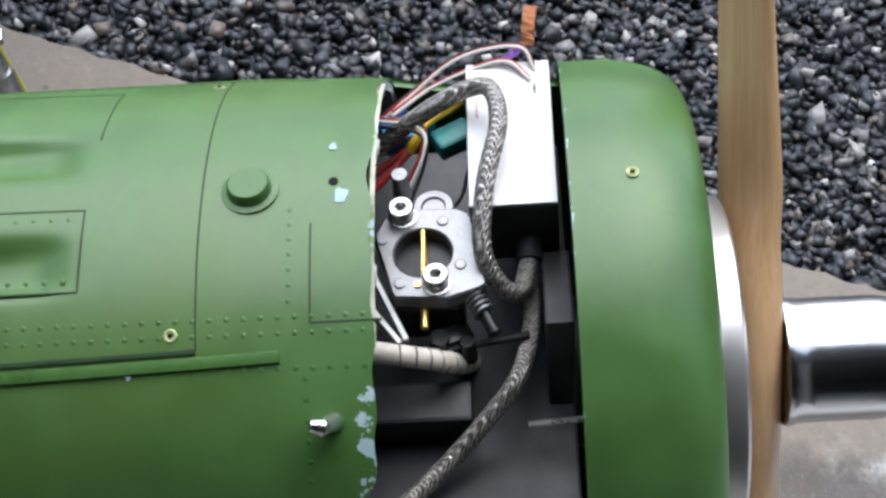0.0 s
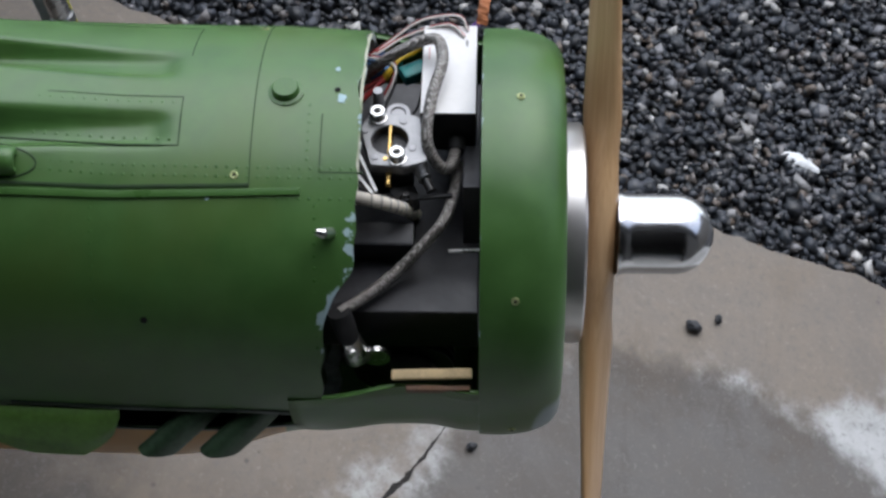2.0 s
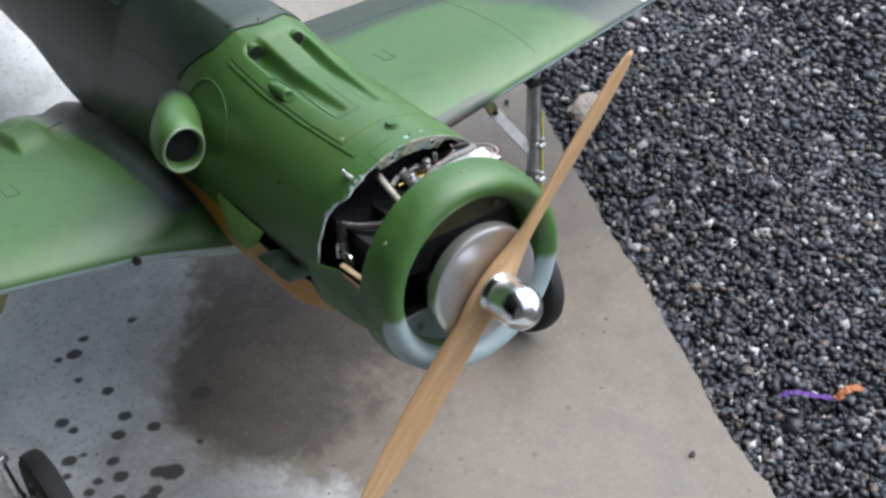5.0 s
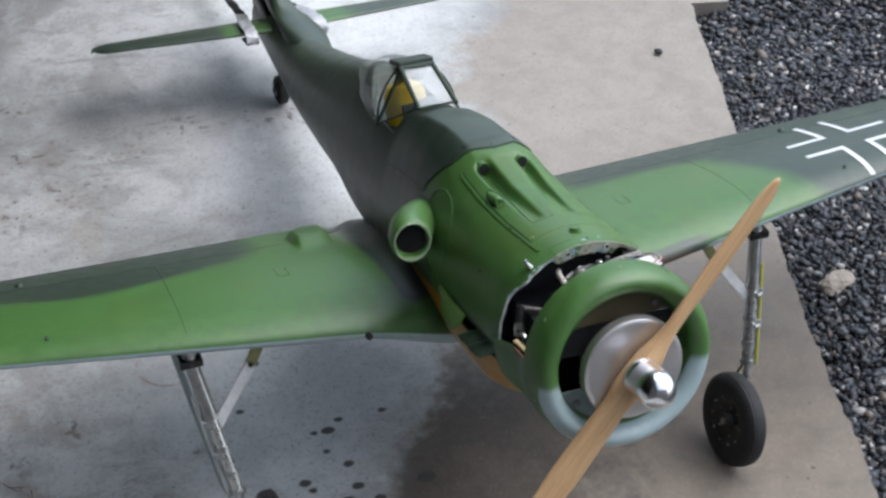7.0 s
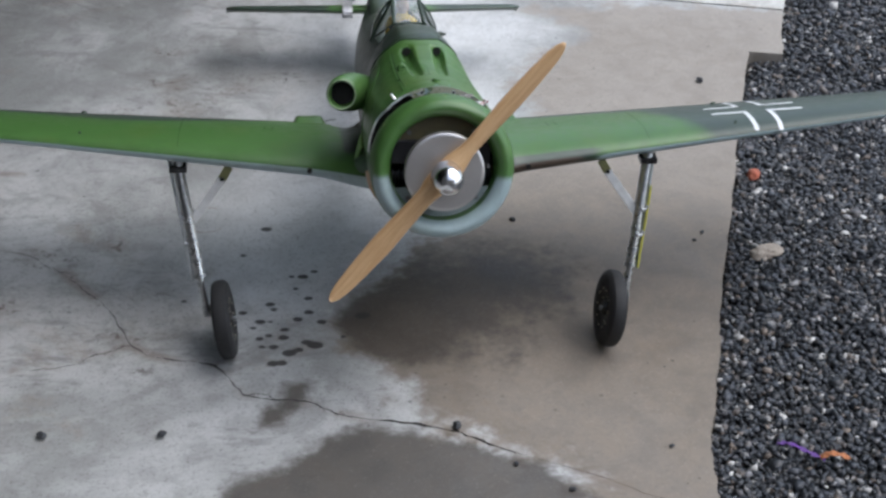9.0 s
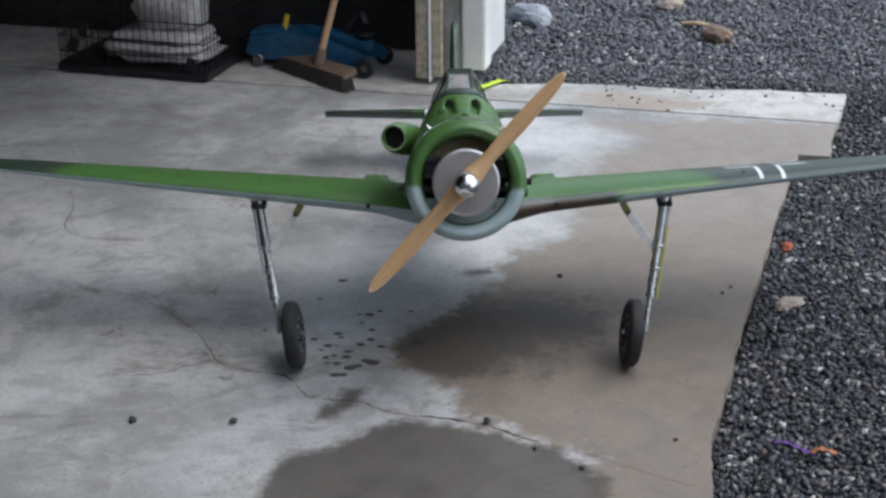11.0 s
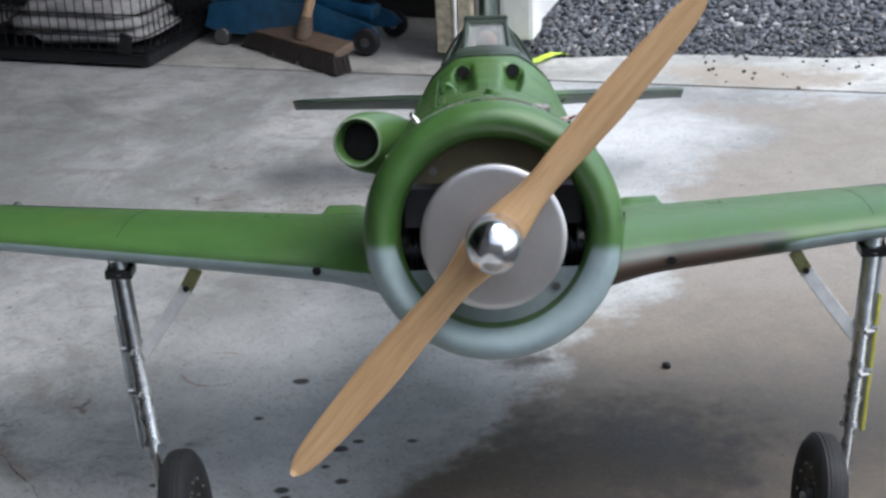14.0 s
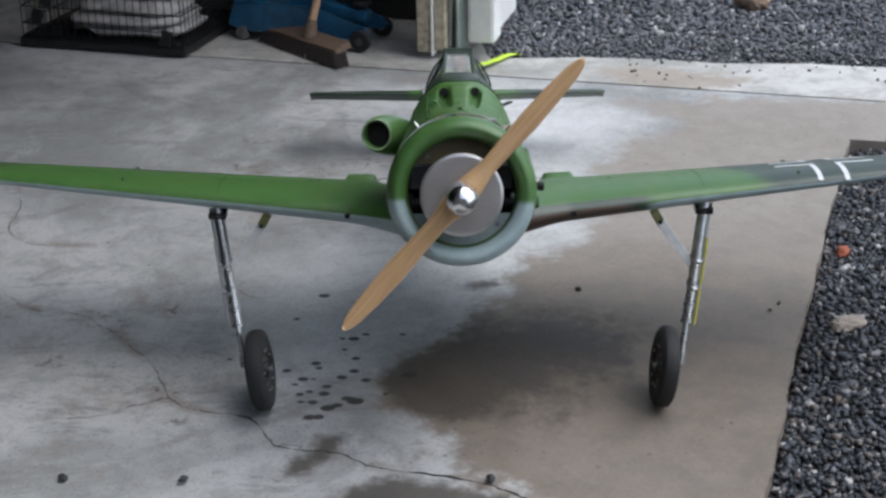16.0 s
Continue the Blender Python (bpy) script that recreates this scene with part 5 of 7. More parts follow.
def exhausts():
    for side in (-1, 1):
        bm = bmesh.new()
        n, rings = 40, []
        for out, grow in ((-0.0006, 1.06), (-0.010, 1.0), (-0.022, 0.9)):
            ring = []
            for i in range(n):
                t = 2 * math.pi * i / n
                yy = 0.245 + 0.092 * grow * math.copysign(abs(math.cos(t)) ** 0.5, math.cos(t))
                aa = side * side_angle(yy, -0.024 - 0.0115 * grow * math.copysign(abs(math.sin(t)) ** 0.5, math.sin(t)))
                ring.append(bm.verts.new(body_point(yy, radians(aa), out)))
            rings.append(ring)
        for u, v in zip(rings, rings[1:]):
            for k in range(n):
                bm.faces.new((u[k], u[(k + 1) % n], v[(k + 1) % n], v[k]))
        bm.faces.new(rings[-1])
        part("exhaust_slot", bm, M["hole"], plane, "dark exhaust slot in the cowl")
        ends = []
        for k in range(21):
            t = math.pi / 2 + math.pi * k / 20
            yy = 0.245 + 0.0935 * math.copysign(abs(math.cos(t)) ** 0.5, math.cos(t))
            ends.append((yy, side * side_angle(yy, -0.024 - 0.0125 * math.copysign(abs(math.sin(t)) ** 0.5, math.sin(t)))))
        skin_line("slot_rim", [(0.325, side * side_angle(0.325, -0.0365))] + ends + [(0.325, side * side_angle(0.325, -0.0115))], 0.0042, 0.0010, M["darkgreen"], "grey-green rim of the exhaust slot")
        for y in (0.172, 0.208):
            p = body_point(y, radians(side * side_angle(y, -0.020)), -0.012)
            tip = body_point(y + 0.034, radians(side * side_angle(y + 0.034, -0.036)), 0.0125)
            d = (tip - p).normalized()
            nrm = (body_point(y, radians(side * side_angle(y, -0.026)), 0.01) - body_point(y, radians(side * side_angle(y, -0.026)))).normalized()
            s = d.cross(nrm).normalized()
            up = s.cross(d)
            bm = bmesh.new()
            rings = []
            for q, w, h in ((p, 0.0095, 0.006), (p + (tip - p) * 0.55, 0.0108, 0.0068), (tip, 0.0112, 0.0065), (tip - d * 0.0004, 0.0100, 0.0054), (tip - d * 0.012, 0.0090, 0.0045)):
                ring = []
                for k in range(16):
                    t = 2 * math.pi * k / 16
                    cut = d * (0.007 * math.cos(t)) * (0.0 if q is p else 1.0)
                    ring.append(bm.verts.new(q + s * w * math.cos(t) + up * h * math.copysign(abs(math.sin(t)) ** 0.7, math.sin(t)) + cut))
                rings.append(ring)
            for u, v in zip(rings, rings[1:]):
                for k in range(16):
                    bm.faces.new((u[k], u[(k + 1) % 16], v[(k + 1) % 16], v[k]))
            bm.faces.new(rings[-1])
            part("exhaust_stub", bm, M["stubgreen"], plane, "dark green flattened exhaust stub", True)
        # leaf-shaped guard plate over the rear stubs
        verts, n = [], 24
        for i in range(n):
            t = i / (n - 1)
            y = 0.262 + 0.112 * t
            k = math.sqrt(min(1.0, t / 0.22)) * float(1 - smooth(0.45, 1.05, t)) ** 0.8
            for drop, o in ((0.0, 0.0010), (0.008, 0.0062), (0.017, 0.0112), (0.027, 0.0150)):
                verts.append(body_point(y, radians(side * side_angle(y, -0.0125 - drop * (0.12 + 0.88 * k))), 0.001 + o * (0.2 + 0.8 * k)))
        ob = mesh_object("exhaust_guard", verts, grid_faces(n, 4), M["lightgreen"], plane, "light green exhaust guard plate", True)
        md = ob.modifiers.new("thick", "SOLIDIFY")
        md.thickness = 0.0012


M["stubgreen"] = simple("sooty_green_paint", (0.045, 0.085, 0.045), 0.42, 0, 0.4, 50)
exhausts()


# ---- engine bay ----
def engine_bay():
    bm = bmesh.new()
    box(bm, (0.168, 0.15, 0.037), (0, 0.131, 0.0215), bevel=0.001)
    part("engine_box", bm, M["blackwood"], plane, "black stained plywood engine box")
    bm = bmesh.new()
    box(bm, (0.015, 0.040, 0.022), (-0.0435, 0.1125, 0.050), (0, -8, 0), 0.0015)
    part("mount_block", bm, M["blackwood"], plane, "black mounting block")
    bm = bmesh.new()
    box(bm, (0.035, 0.010, 0.045), (-0.016, 0.0605, 0.058), (0, 10, 0), 0.001)
    part("ring_bracket", bm, M["blackwood"], plane, "black bracket behind the cowl ring")
    bm = bmesh.new()
    lathe(bm, [(0.112, 0.0), (0.112, 0.004), (0.0, 0.004)], 48, Matrix.Translation((0, 0.19, 0)) @ AFT)
    part("firewall", bm, M["blackwood"], plane, "dark plywood firewall")
    # cylinder with cooling fins
    for s in (-1, 1):
        bm = bmesh.new()
        prof = [(0.0, 0.0), (0.020, 0.0)]
        for k in range(9):
            h = 0.014 + 0.006 * k
            prof += [(0.020, h), (0.030, h + 0.0003), (0.030, h + 0.0018), (0.020, h + 0.0021)]
        prof += [(0.020, 0.070), (0.012, 0.074), (0.0, 0.074)]
        lathe(bm, prof, 28, Matrix.Translation((s * 0.018, 0.10, -0.028)) @ Matrix.Rotation(radians(90 * s), 4, "Y"))
        part("cylinder", bm, M["blackmetal"], plane, "black finned engine cylinder", True)
    bm = bmesh.new()
    rod(bm, (0, 0.055, -0.02), (0, 0.13, -0.02), 0.036, 0.036, 28)
    part("crankcase", bm, M["alloy"], plane, "cast crankcase", True)
    # bulkhead plates seen inside the ring
    for name, lo, hi, y, mat, lab in (("upper_baffle", 0.046, 0.095, 0.046, M["brownbaffle"], "brown-green upper baffle plate"), ("lower_baffle", -0.095, -0.036, 0.040, M["paleplate"], "pale blue lower baffle plate")):
        bm = bmesh.new()
        r, pts = 0.0955, []
        for k in range(33):
            t = math.acos(max(-1, min(1, (lo if lo > 0 else hi) / r)))
            a = -t + 2 * t * k / 32 if lo > 0 else math.pi - (math.pi - t) + 2 * (math.pi - t) * k / 32
            pts.append((r * math.sin(a), y, r * math.cos(a)))
        top = bm.faces.new([bm.verts.new(p) for p in pts])
        g2 = bmesh.ops.extrude_face_region(bm, geom=[top])
        bmesh.ops.translate(bm, vec=(0, 0.003, 0), verts=[v for v in g2["geom"] if isinstance(v, bmesh.types.BMVert)])
        part(name, bm, mat, plane, lab)
    for x, z in ((-0.055, 0.058), (0.055, 0.058), (0.058, -0.054), (-0.058, -0.054)):
        bm = bmesh.new()
        lathe(bm, [(0.004, 0.0), (0.004, -0.0018), (0.0015, -0.0018), (0.0015, -0.001), (0, -0.001)], 12, Matrix.Translation((x, 0.0395 if z < 0 else 0.0455, z)) @ AFT)
        part("baffle_screw", bm, M["alloy"], plane)


M["blackmetal"] = simple("black_engine_metal", (0.03, 0.03, 0.031), 0.35, 0.7, 0.3, 60, 0.1)
M["brownbaffle"] = simple("brown_green_board", (0.12, 0.10, 0.05), 0.6, 0, 0.25, 40, 0.2)
M["paleplate"] = simple("pale_blue_board", (0.30, 0.36, 0.37), 0.5, 0, 0.12, 30, 0.1)
engine_bay()


def carburettor():
    bm = bmesh.new()
    outline = [(0.0161, 0.1219), (0.024, 0.1184), (0.0278, 0.1121), (0.0267, 0.0921), (0.0243, 0.0877), (0.0102, 0.0845), (-0.0072, 0.0827), (-0.0118, 0.0961), (-0.0102, 0.1147)]
    cx, cy, r, n = 0.008, 0.1045, 0.0102, 64
    z = 0.081

    def edge(a):
        # distance from the bore's centre to the outline in direction a
        d, best = Vector((math.cos(a), math.sin(a))), 1.0
        for (ax, ay), (bx, by) in zip(outline, outline[1:] + outline[:1]):
            ex, ey = bx - ax, by - ay
            den = d.x * ey - d.y * ex
            if abs(den) > 1e-9:
                t = ((ax - cx) * ey - (ay - cy) * ex) / den
                u = ((ax - cx) * d.y - (ay - cy) * d.x) / den
                if t > 0 and -1e-6 <= u <= 1 + 1e-6:
                    best = min(best, t)
        return best

    rings = []
    for kind in range(6):
        ring = []
        for i in range(n):
            a = 2 * math.pi * i / n
            e = edge(a)
            rad, h = ((r, z - 0.022), (r, z - 0.0006), (r + 0.0006, z), (e - 0.0008, z), (e, z - 0.0008), (e, z - 0.006))[kind]
            ring.append(bm.verts.new((cx + rad * math.cos(a), cy + rad * math.sin(a), h)))
        rings.append(ring)
    for p, q in zip(rings, rings[1:]):
        for i in range(n):
            bm.faces.new((p[i], p[(i + 1) % n], q[(i + 1) % n], q[i]))
    carb = part("carburettor", bm, M["alloy"], plane, "cast alloy carburettor with an open round bore")
    carb.location = (-0.0106, 0.0022, 0.0102)
    bm = bmesh.new()
    box(bm, (0.034, 0.026, 0.020), (0.006, 0.104, 0.065), bevel=0.002)
    part("body", bm, M["blackmetal"], carb)
    bm = bmesh.new()
    rod(bm, (cx, cy, 0.0602), (cx, cy, 0.063), r - 0.0004, r - 0.0004, 32)
    part("bore", bm, M["hole"], carb)
    bm = bmesh.new()
    rod(bm, (-0.019, cy, 0.074), (0.036, cy, 0.074), 0.0016, 0.0016, 10)
    box(bm, (0.0205, 0.0012, 0.015), (cx, cy, 0.0735), (0, 0, 0), 0.0002)
    part("choke_shaft", bm, M["brass"], carb, "brass choke shaft and plate", True)
    for x, y in ((0.0239, 0.1118), (-0.0054, 0.0997)):
        bm = bmesh.new()
        lathe(bm, [(0.0052, -0.001), (0.0052, 0.0006), (0.0046, 0.0008), (0.0046, 0.0056), (0.0040, 0.0062), (0.0022, 0.0062), (0.0022, 0.0030), (0.0, 0.0030)], 28, Matrix.Translation((x, y, 0.0812)))
        part("cap_screw", bm, M["steel"], carb, "bright socket cap screw", True)
    for x, y in ((0.0142, 0.1187), (0.0212, 0.0974), (0.002, 0.0914), (-0.0047, 0.1124)):
        bm = bmesh.new()
        lathe(bm, [(0.0021, -0.001), (0.0021, 0.0004), (0.0017, 0.0006), (0, 0.0006)], 14, Matrix.Translation((x, y, 0.081)))
        part("plug", bm, M["darkalloy"], carb)
    bm = bmesh.new()
    lathe(bm, [(0.0012, 0.0), (0.0012, 0.0008), (0, 0.0008)], 10, Matrix.Translation((-0.0057, 0.1063, 0.081)))
    part("jet", bm, M["brass"], carb)
    # throttle arms, springs and links
    for p, q, w in (((0.004, 0.1235, 0.078), (-0.0225, 0.1110, 0.0715), 0.0030), ((-0.008, 0.1245, 0.072), (-0.0235, 0.1130, 0.0705), 0.0036)):
        p, q = Vector(p), Vector(q)
        bm = bmesh.new()
        m = Matrix.Translation((p + q) / 2) @ (q - p).to_track_quat("Z", "Y").to_matrix().to_4x4()
        bmesh.ops.create_cube(bm, size=1.0, matrix=m @ Matrix.Diagonal((0.0022, w * 1.5, (q - p).length, 1)))
        bmesh.ops.bevel(bm, geom=list(bm.edges), offset=0.0004, segments=1, affect="EDGES")
        part("throttle_arm", bm, M["armalloy"], carb, "flat alloy throttle arm")
    bm = bmesh.new()
    p, q = Vector((-0.0060, 0.0880, 0.0765)), Vector((-0.0215, 0.0805, 0.0725))
    rod(bm, p, q, 0.0024, 0.0024, 16)
    rod(bm, q, q + (q - p) * 0.02, 0.0030, 0.0022, 16)
    part("idle_screw", bm, M["blackmetal"], carb, "dark idle screw", True)
    bm = bmesh.new()
    d = (q - p).normalized()
    u = d.orthogonal().normalized()
    v = d.cross(u)
    tube(bm, [p + d * 0.010 * k / 44 + (u * math.cos(k * 0.72) + v * math.sin(k * 0.72)) * 0.0034 for k in range(45)], 0.0008, 6, 2)
    part("spring", bm, M["alloy"], carb, "coil spring", True)
    bm = bmesh.new()
    rod(bm, (-0.023, 0.105, 0.064), (-0.016, 0.069, 0.062), 0.0014, 0.0014, 8)
    rod(bm, (-0.020, 0.100, 0.056), (-0.019, 0.100, 0.068), 0.0042, 0.0036, 12)
    rod(bm, (-0.021, 0.0905, 0.057), (-0.020, 0.0905, 0.066), 0.0034, 0.0026, 12)
    box(bm, (0.007, 0.012, 0.004), (-0.016, 0.095, 0.0635), (10, 0, 25), 0.001)
    part("linkage", bm, M["blackmetal"], carb, "dark throttle linkage", True)
    bm = bmesh.new()
    lathe(bm, [(0.0078, 0.0), (0.0078, 0.0012), (0.007, 0.002), (0.0045, 0.002), (0.004, 0.001), (0, 0.001)], 28, Matrix.Translation((0.031, 0.101, 0.075)))
    rod(bm, (0.036, 0.112, 0.078), (0.036, 0.112, 0.0905), 0.0035, 0.0028, 12)
    part("fuel_nipple", bm, M["darkalloy"], carb, "alloy fuel nipple and disc", True)


M["armalloy"] = simple("brushed_alloy_strip", (0.50, 0.50, 0.50), 0.5, 0.7, 0.15, 90)
M["darkalloy"] = simple("dull_alloy", (0.30, 0.30, 0.31), 0.5, 0.9, 0.2, 90)
carburettor()


def ignition():
    bm = bmesh.new()
    box(bm, (0.0675, 0.0315, 0.032), (0.0422, 0.0742, 0.0842), bevel=0.0015)
    unit = part("ignition_box", bm, M["black"], plane, "black ignition box with a white label")
    bm = bmesh.new()
    box(bm, (0.0663, 0.0308, 0.0006), (0.0422, 0.0742, 0.1005), bevel=0.0002)
    part("label_sheet", bm, M["label"], unit, "white printed label")
    bm = bmesh.new()
    for k in range(9):
        box(bm, (0.0015, 0.0007, 0.0003), (0.0285 + 0.0022 * k, 0.0795, 0.10095))
    for k in range(4):
        box(bm, (0.0016, 0.0006, 0.0003), (0.050 + 0.0024 * k, 0.0860, 0.10095))
    part("print_line", bm, M["red"], unit, "row of small red print")
    bm = bmesh.new()
    for k in range(3):
        box(bm, (0.0013, 0.0016 if k % 2 else 0.0010, 0.0003), (0.060 + 0.0018 * k, 0.0645, 0.10095))
    part("print_line", bm, M["ink"], unit, "row of small dark print")
    bm = bmesh.new()
    tube(bm, [(0.046, 0.140, 0.076), (0.0500, 0.1220, 0.0880), (0.0510, 0.1100, 0.0990), (0.0530, 0.0970, 0.1075), (0.0550, 0.0870, 0.1110), (0.0520, 0.0802, 0.1125), (0.0370, 0.0780, 0.1120), (0.0150, 0.0835, 0.1060), (-0.0060, 0.0856, 0.0960), (-0.0140, 0.0800, 0.0850), (-0.0125, 0.0735, 0.0785), (0.0015, 0.0698, 0.0770)], 0.0034, 12, 10)
    part("braided_lead", bm, M["braid"], plane, "braided steel ignition lead", True)
    bm = bmesh.new()
    rod(bm, (0.0010, 0.0697, 0.0772), (0.0155, 0.0690, 0.0790), 0.0046, 0.0052, 16)
    part("lead_boot", bm, M["rubber"], plane, "black rubber boot", True)
    bm = bmesh.new()
    tube(bm, [(0.0060, 0.0690, 0.0590), (-0.0100, 0.0695, 0.0660), (-0.0278, 0.0717, 0.0680), (-0.0421, 0.0766, 0.0670), (-0.0530, 0.0880, 0.0590), (-0.0641, 0.1015, 0.0510), (-0.0770, 0.1160, 0.0480), (-0.0900, 0.1320, 0.0480)], 0.0032, 12, 10)
    part("braided_lead", bm, M["braid"], plane, "braided steel ignition lead", True)
    # spark plug cap low on the side
    bm = bmesh.new()
    rod(bm, (-0.0900, 0.1325, 0.050), (-0.0950, 0.1280, 0.029), 0.0066, 0.0062, 18)
    part("plug_boot", bm, M["rubber"], plane, "black spark plug boot", True)
    bm = bmesh.new()
    rod(bm, (-0.0950, 0.1280, 0.030), (-0.0970, 0.1240, 0.013), 0.0062, 0.0078, 18)
    rod(bm, (-0.0945, 0.1140, 0.012), (-0.0975, 0.1140, 0.012), 0.0085, 0.0085, 24)
    box(bm, (0.004, 0.004, 0.015), (-0.1010, 0.1265, 0.020), (0, 0, 20), 0.001)
    part("plug_cap", bm, M["steel"], plane, "bright metal spark plug cap", True)
    bm = bmesh.new()
    rod(bm, (-0.0525, 0.0732, 0.0545), (-0.0508, 0.047, 0.0545), 0.0012, 0.0012, 8)
    part("pin", bm, M["steel"], plane)
    bm = bmesh.new()
    run = [(-0.030, 0.145, 0.080), (-0.0375, 0.128, 0.0850), (-0.0390, 0.1168, 0.0835), (-0.0395, 0.1104, 0.0820), (-0.0388, 0.1055, 0.0790), (-0.0370, 0.1007, 0.0740), (-0.0330, 0.0965, 0.0660), (-0.0258, 0.0945, 0.0530), (-0.0180, 0.0934, 0.0420)]
    tube(bm, run, 0.0038, 12, 8)
    hose = part("fuel_hose", bm, M["hose"], plane, "cream spiral-wrapped hose", True)
    # turns of the spiral wrap, square to the hose
    bm = bmesh.new()
    line = spline(run, 8)
    for i in range(9, len(line) - 12, 6):
        d = (line[i + 1] - line[i - 1]).normalized()
        u = d.orthogonal().normalized()
        v = d.cross(u)
        tube(bm, [line[i] + (u * math.cos(t) + v * math.sin(t)) * 0.0039 + d * 0.0006 * t for t in (2 * math.pi * k / 14 for k in range(15))], 0.00035, 4, 1)
    part("wrap", bm, M["darkalloy"], hose)


ignition()


def wiring():
    bm = bmesh.new()
    box(bm, (0.010, 0.015, 0.008), (0.0560, 0.0960, 0.0815), (0, 0, 28), 0.0015)
    box(bm, (0.008, 0.008, 0.007), (0.0635, 0.1075, 0.0815), (0, 0, 28), 0.0015)
    part("connector", bm, M["teal"], plane, "teal plug connector")
    bm = bmesh.new()
    tube(bm, [(0.0685, 0.0925, 0.0890), (0.0610, 0.1005, 0.0905), (0.0545, 0.1080, 0.0880), (0.0495, 0.1125, 0.0830)], lambda t: 0.0018 + 0.0006 * math.sin(t * 9), 8, 6)
    part("heat_shrink", bm, M["yellow"], plane, "crumpled yellow heat-shrink sleeve", True)
    bundles = {
        "redwire": [[(0.0495, 0.1125, 0.0830), (0.042, 0.120, 0.081), (0.030, 0.136, 0.076)], [(0.0480, 0.1130, 0.0840), (0.039, 0.121, 0.082), (0.025, 0.137, 0.078)], [(0.0500, 0.1135, 0.0840), (0.045, 0.121, 0.082), (0.035, 0.137, 0.077)],
                    [(0.072, 0.064, 0.093), (0.080, 0.070, 0.097), (0.080, 0.092, 0.0985), (0.074, 0.112, 0.096), (0.066, 0.128, 0.090)],
                    [(0.067, 0.066, 0.0935), (0.0755, 0.076, 0.0955), (0.0745, 0.100, 0.0965), (0.068, 0.118, 0.096)],
                    [(0.062, 0.124, 0.100), (0.054, 0.107, 0.1015), (0.044, 0.1065, 0.098), (0.033, 0.1165, 0.086)]],
        "whitewire": [[(0.0705, 0.064, 0.0935), (0.0785, 0.070, 0.0980), (0.0785, 0.092, 0.0995), (0.0725, 0.112, 0.0965), (0.0640, 0.128, 0.089)],
                      [(0.0655, 0.066, 0.0940), (0.0740, 0.076, 0.0960), (0.0730, 0.100, 0.0970), (0.0660, 0.118, 0.0960)],
                      [(0.0605, 0.125, 0.1005), (0.0525, 0.108, 0.1020), (0.0425, 0.1055, 0.0985), (0.0310, 0.1150, 0.0865)]],
        "black": [[(0.0735, 0.064, 0.093), (0.0815, 0.070, 0.0965), (0.0815, 0.092, 0.0980), (0.0755, 0.112, 0.0955), (0.067, 0.128, 0.090)],
                  [(0.0590, 0.126, 0.0995), (0.0510, 0.1085, 0.1010), (0.0410, 0.1050, 0.0975), (0.0290, 0.1140, 0.0855), (0.020, 0.128, 0.078)],
                  [(0.044, 0.090, 0.080), (0.030, 0.098, 0.072), (0.02, 0.13, 0.07)]],
    }
    for mat, lines in bundles.items():
        for pts in lines:
            bm = bmesh.new()
            if pts[0][0] > 0.058:
                pts = [(x - 0.006 * float(smooth(0.08, 0.12, y)), y, z + 0.0075 * float(smooth(0.11, 0.07, y)) - 0.004 * float(smooth(0.09, 0.12, y))) for x, y, z in pts]
            tube(bm, pts, 0.00072 if mat != "redwire" or len(pts) > 3 else 0.0015, 7, 8)
            part("wire", bm, M[mat], plane, mat.replace("wire", " wire").replace("black", "black wire"), True)
    bm = bmesh.new()
    box(bm, (0.014, 0.012, 0.008), (0.058, 0.1170, 0.0850), (0, 0, 15), 0.001)
    part("servo_plug", bm, M["blueplug"], plane, "small blue plug")
    bm = bmesh.new()
    box(bm, (0.006, 0.045, 0.004), (-0.111, 0.0815, 0.018), (0, -15, 2), 0.0012)
    part("balsa_strip", bm, M["foam"], plane, "bare balsa strip inside the cowl pan")
    bm = bmesh.new()
    box(bm, (0.003, 0.036, 0.006), (-0.1165, 0.078, 0.011), (0, -12, 0), 0.0006)
    part("balsa_strip", bm, M["brownwood"], plane, "brown wood strip inside the cowl pan")


M["blueplug"] = simple("blue_plastic", (0.03, 0.16, 0.40), 0.4, 0, 0.15, 60)
M["brownwood"] = simple("brown_ply_edge", (0.22, 0.12, 0.07), 0.7, 0, 0.25, 60, 0.2)
wiring()


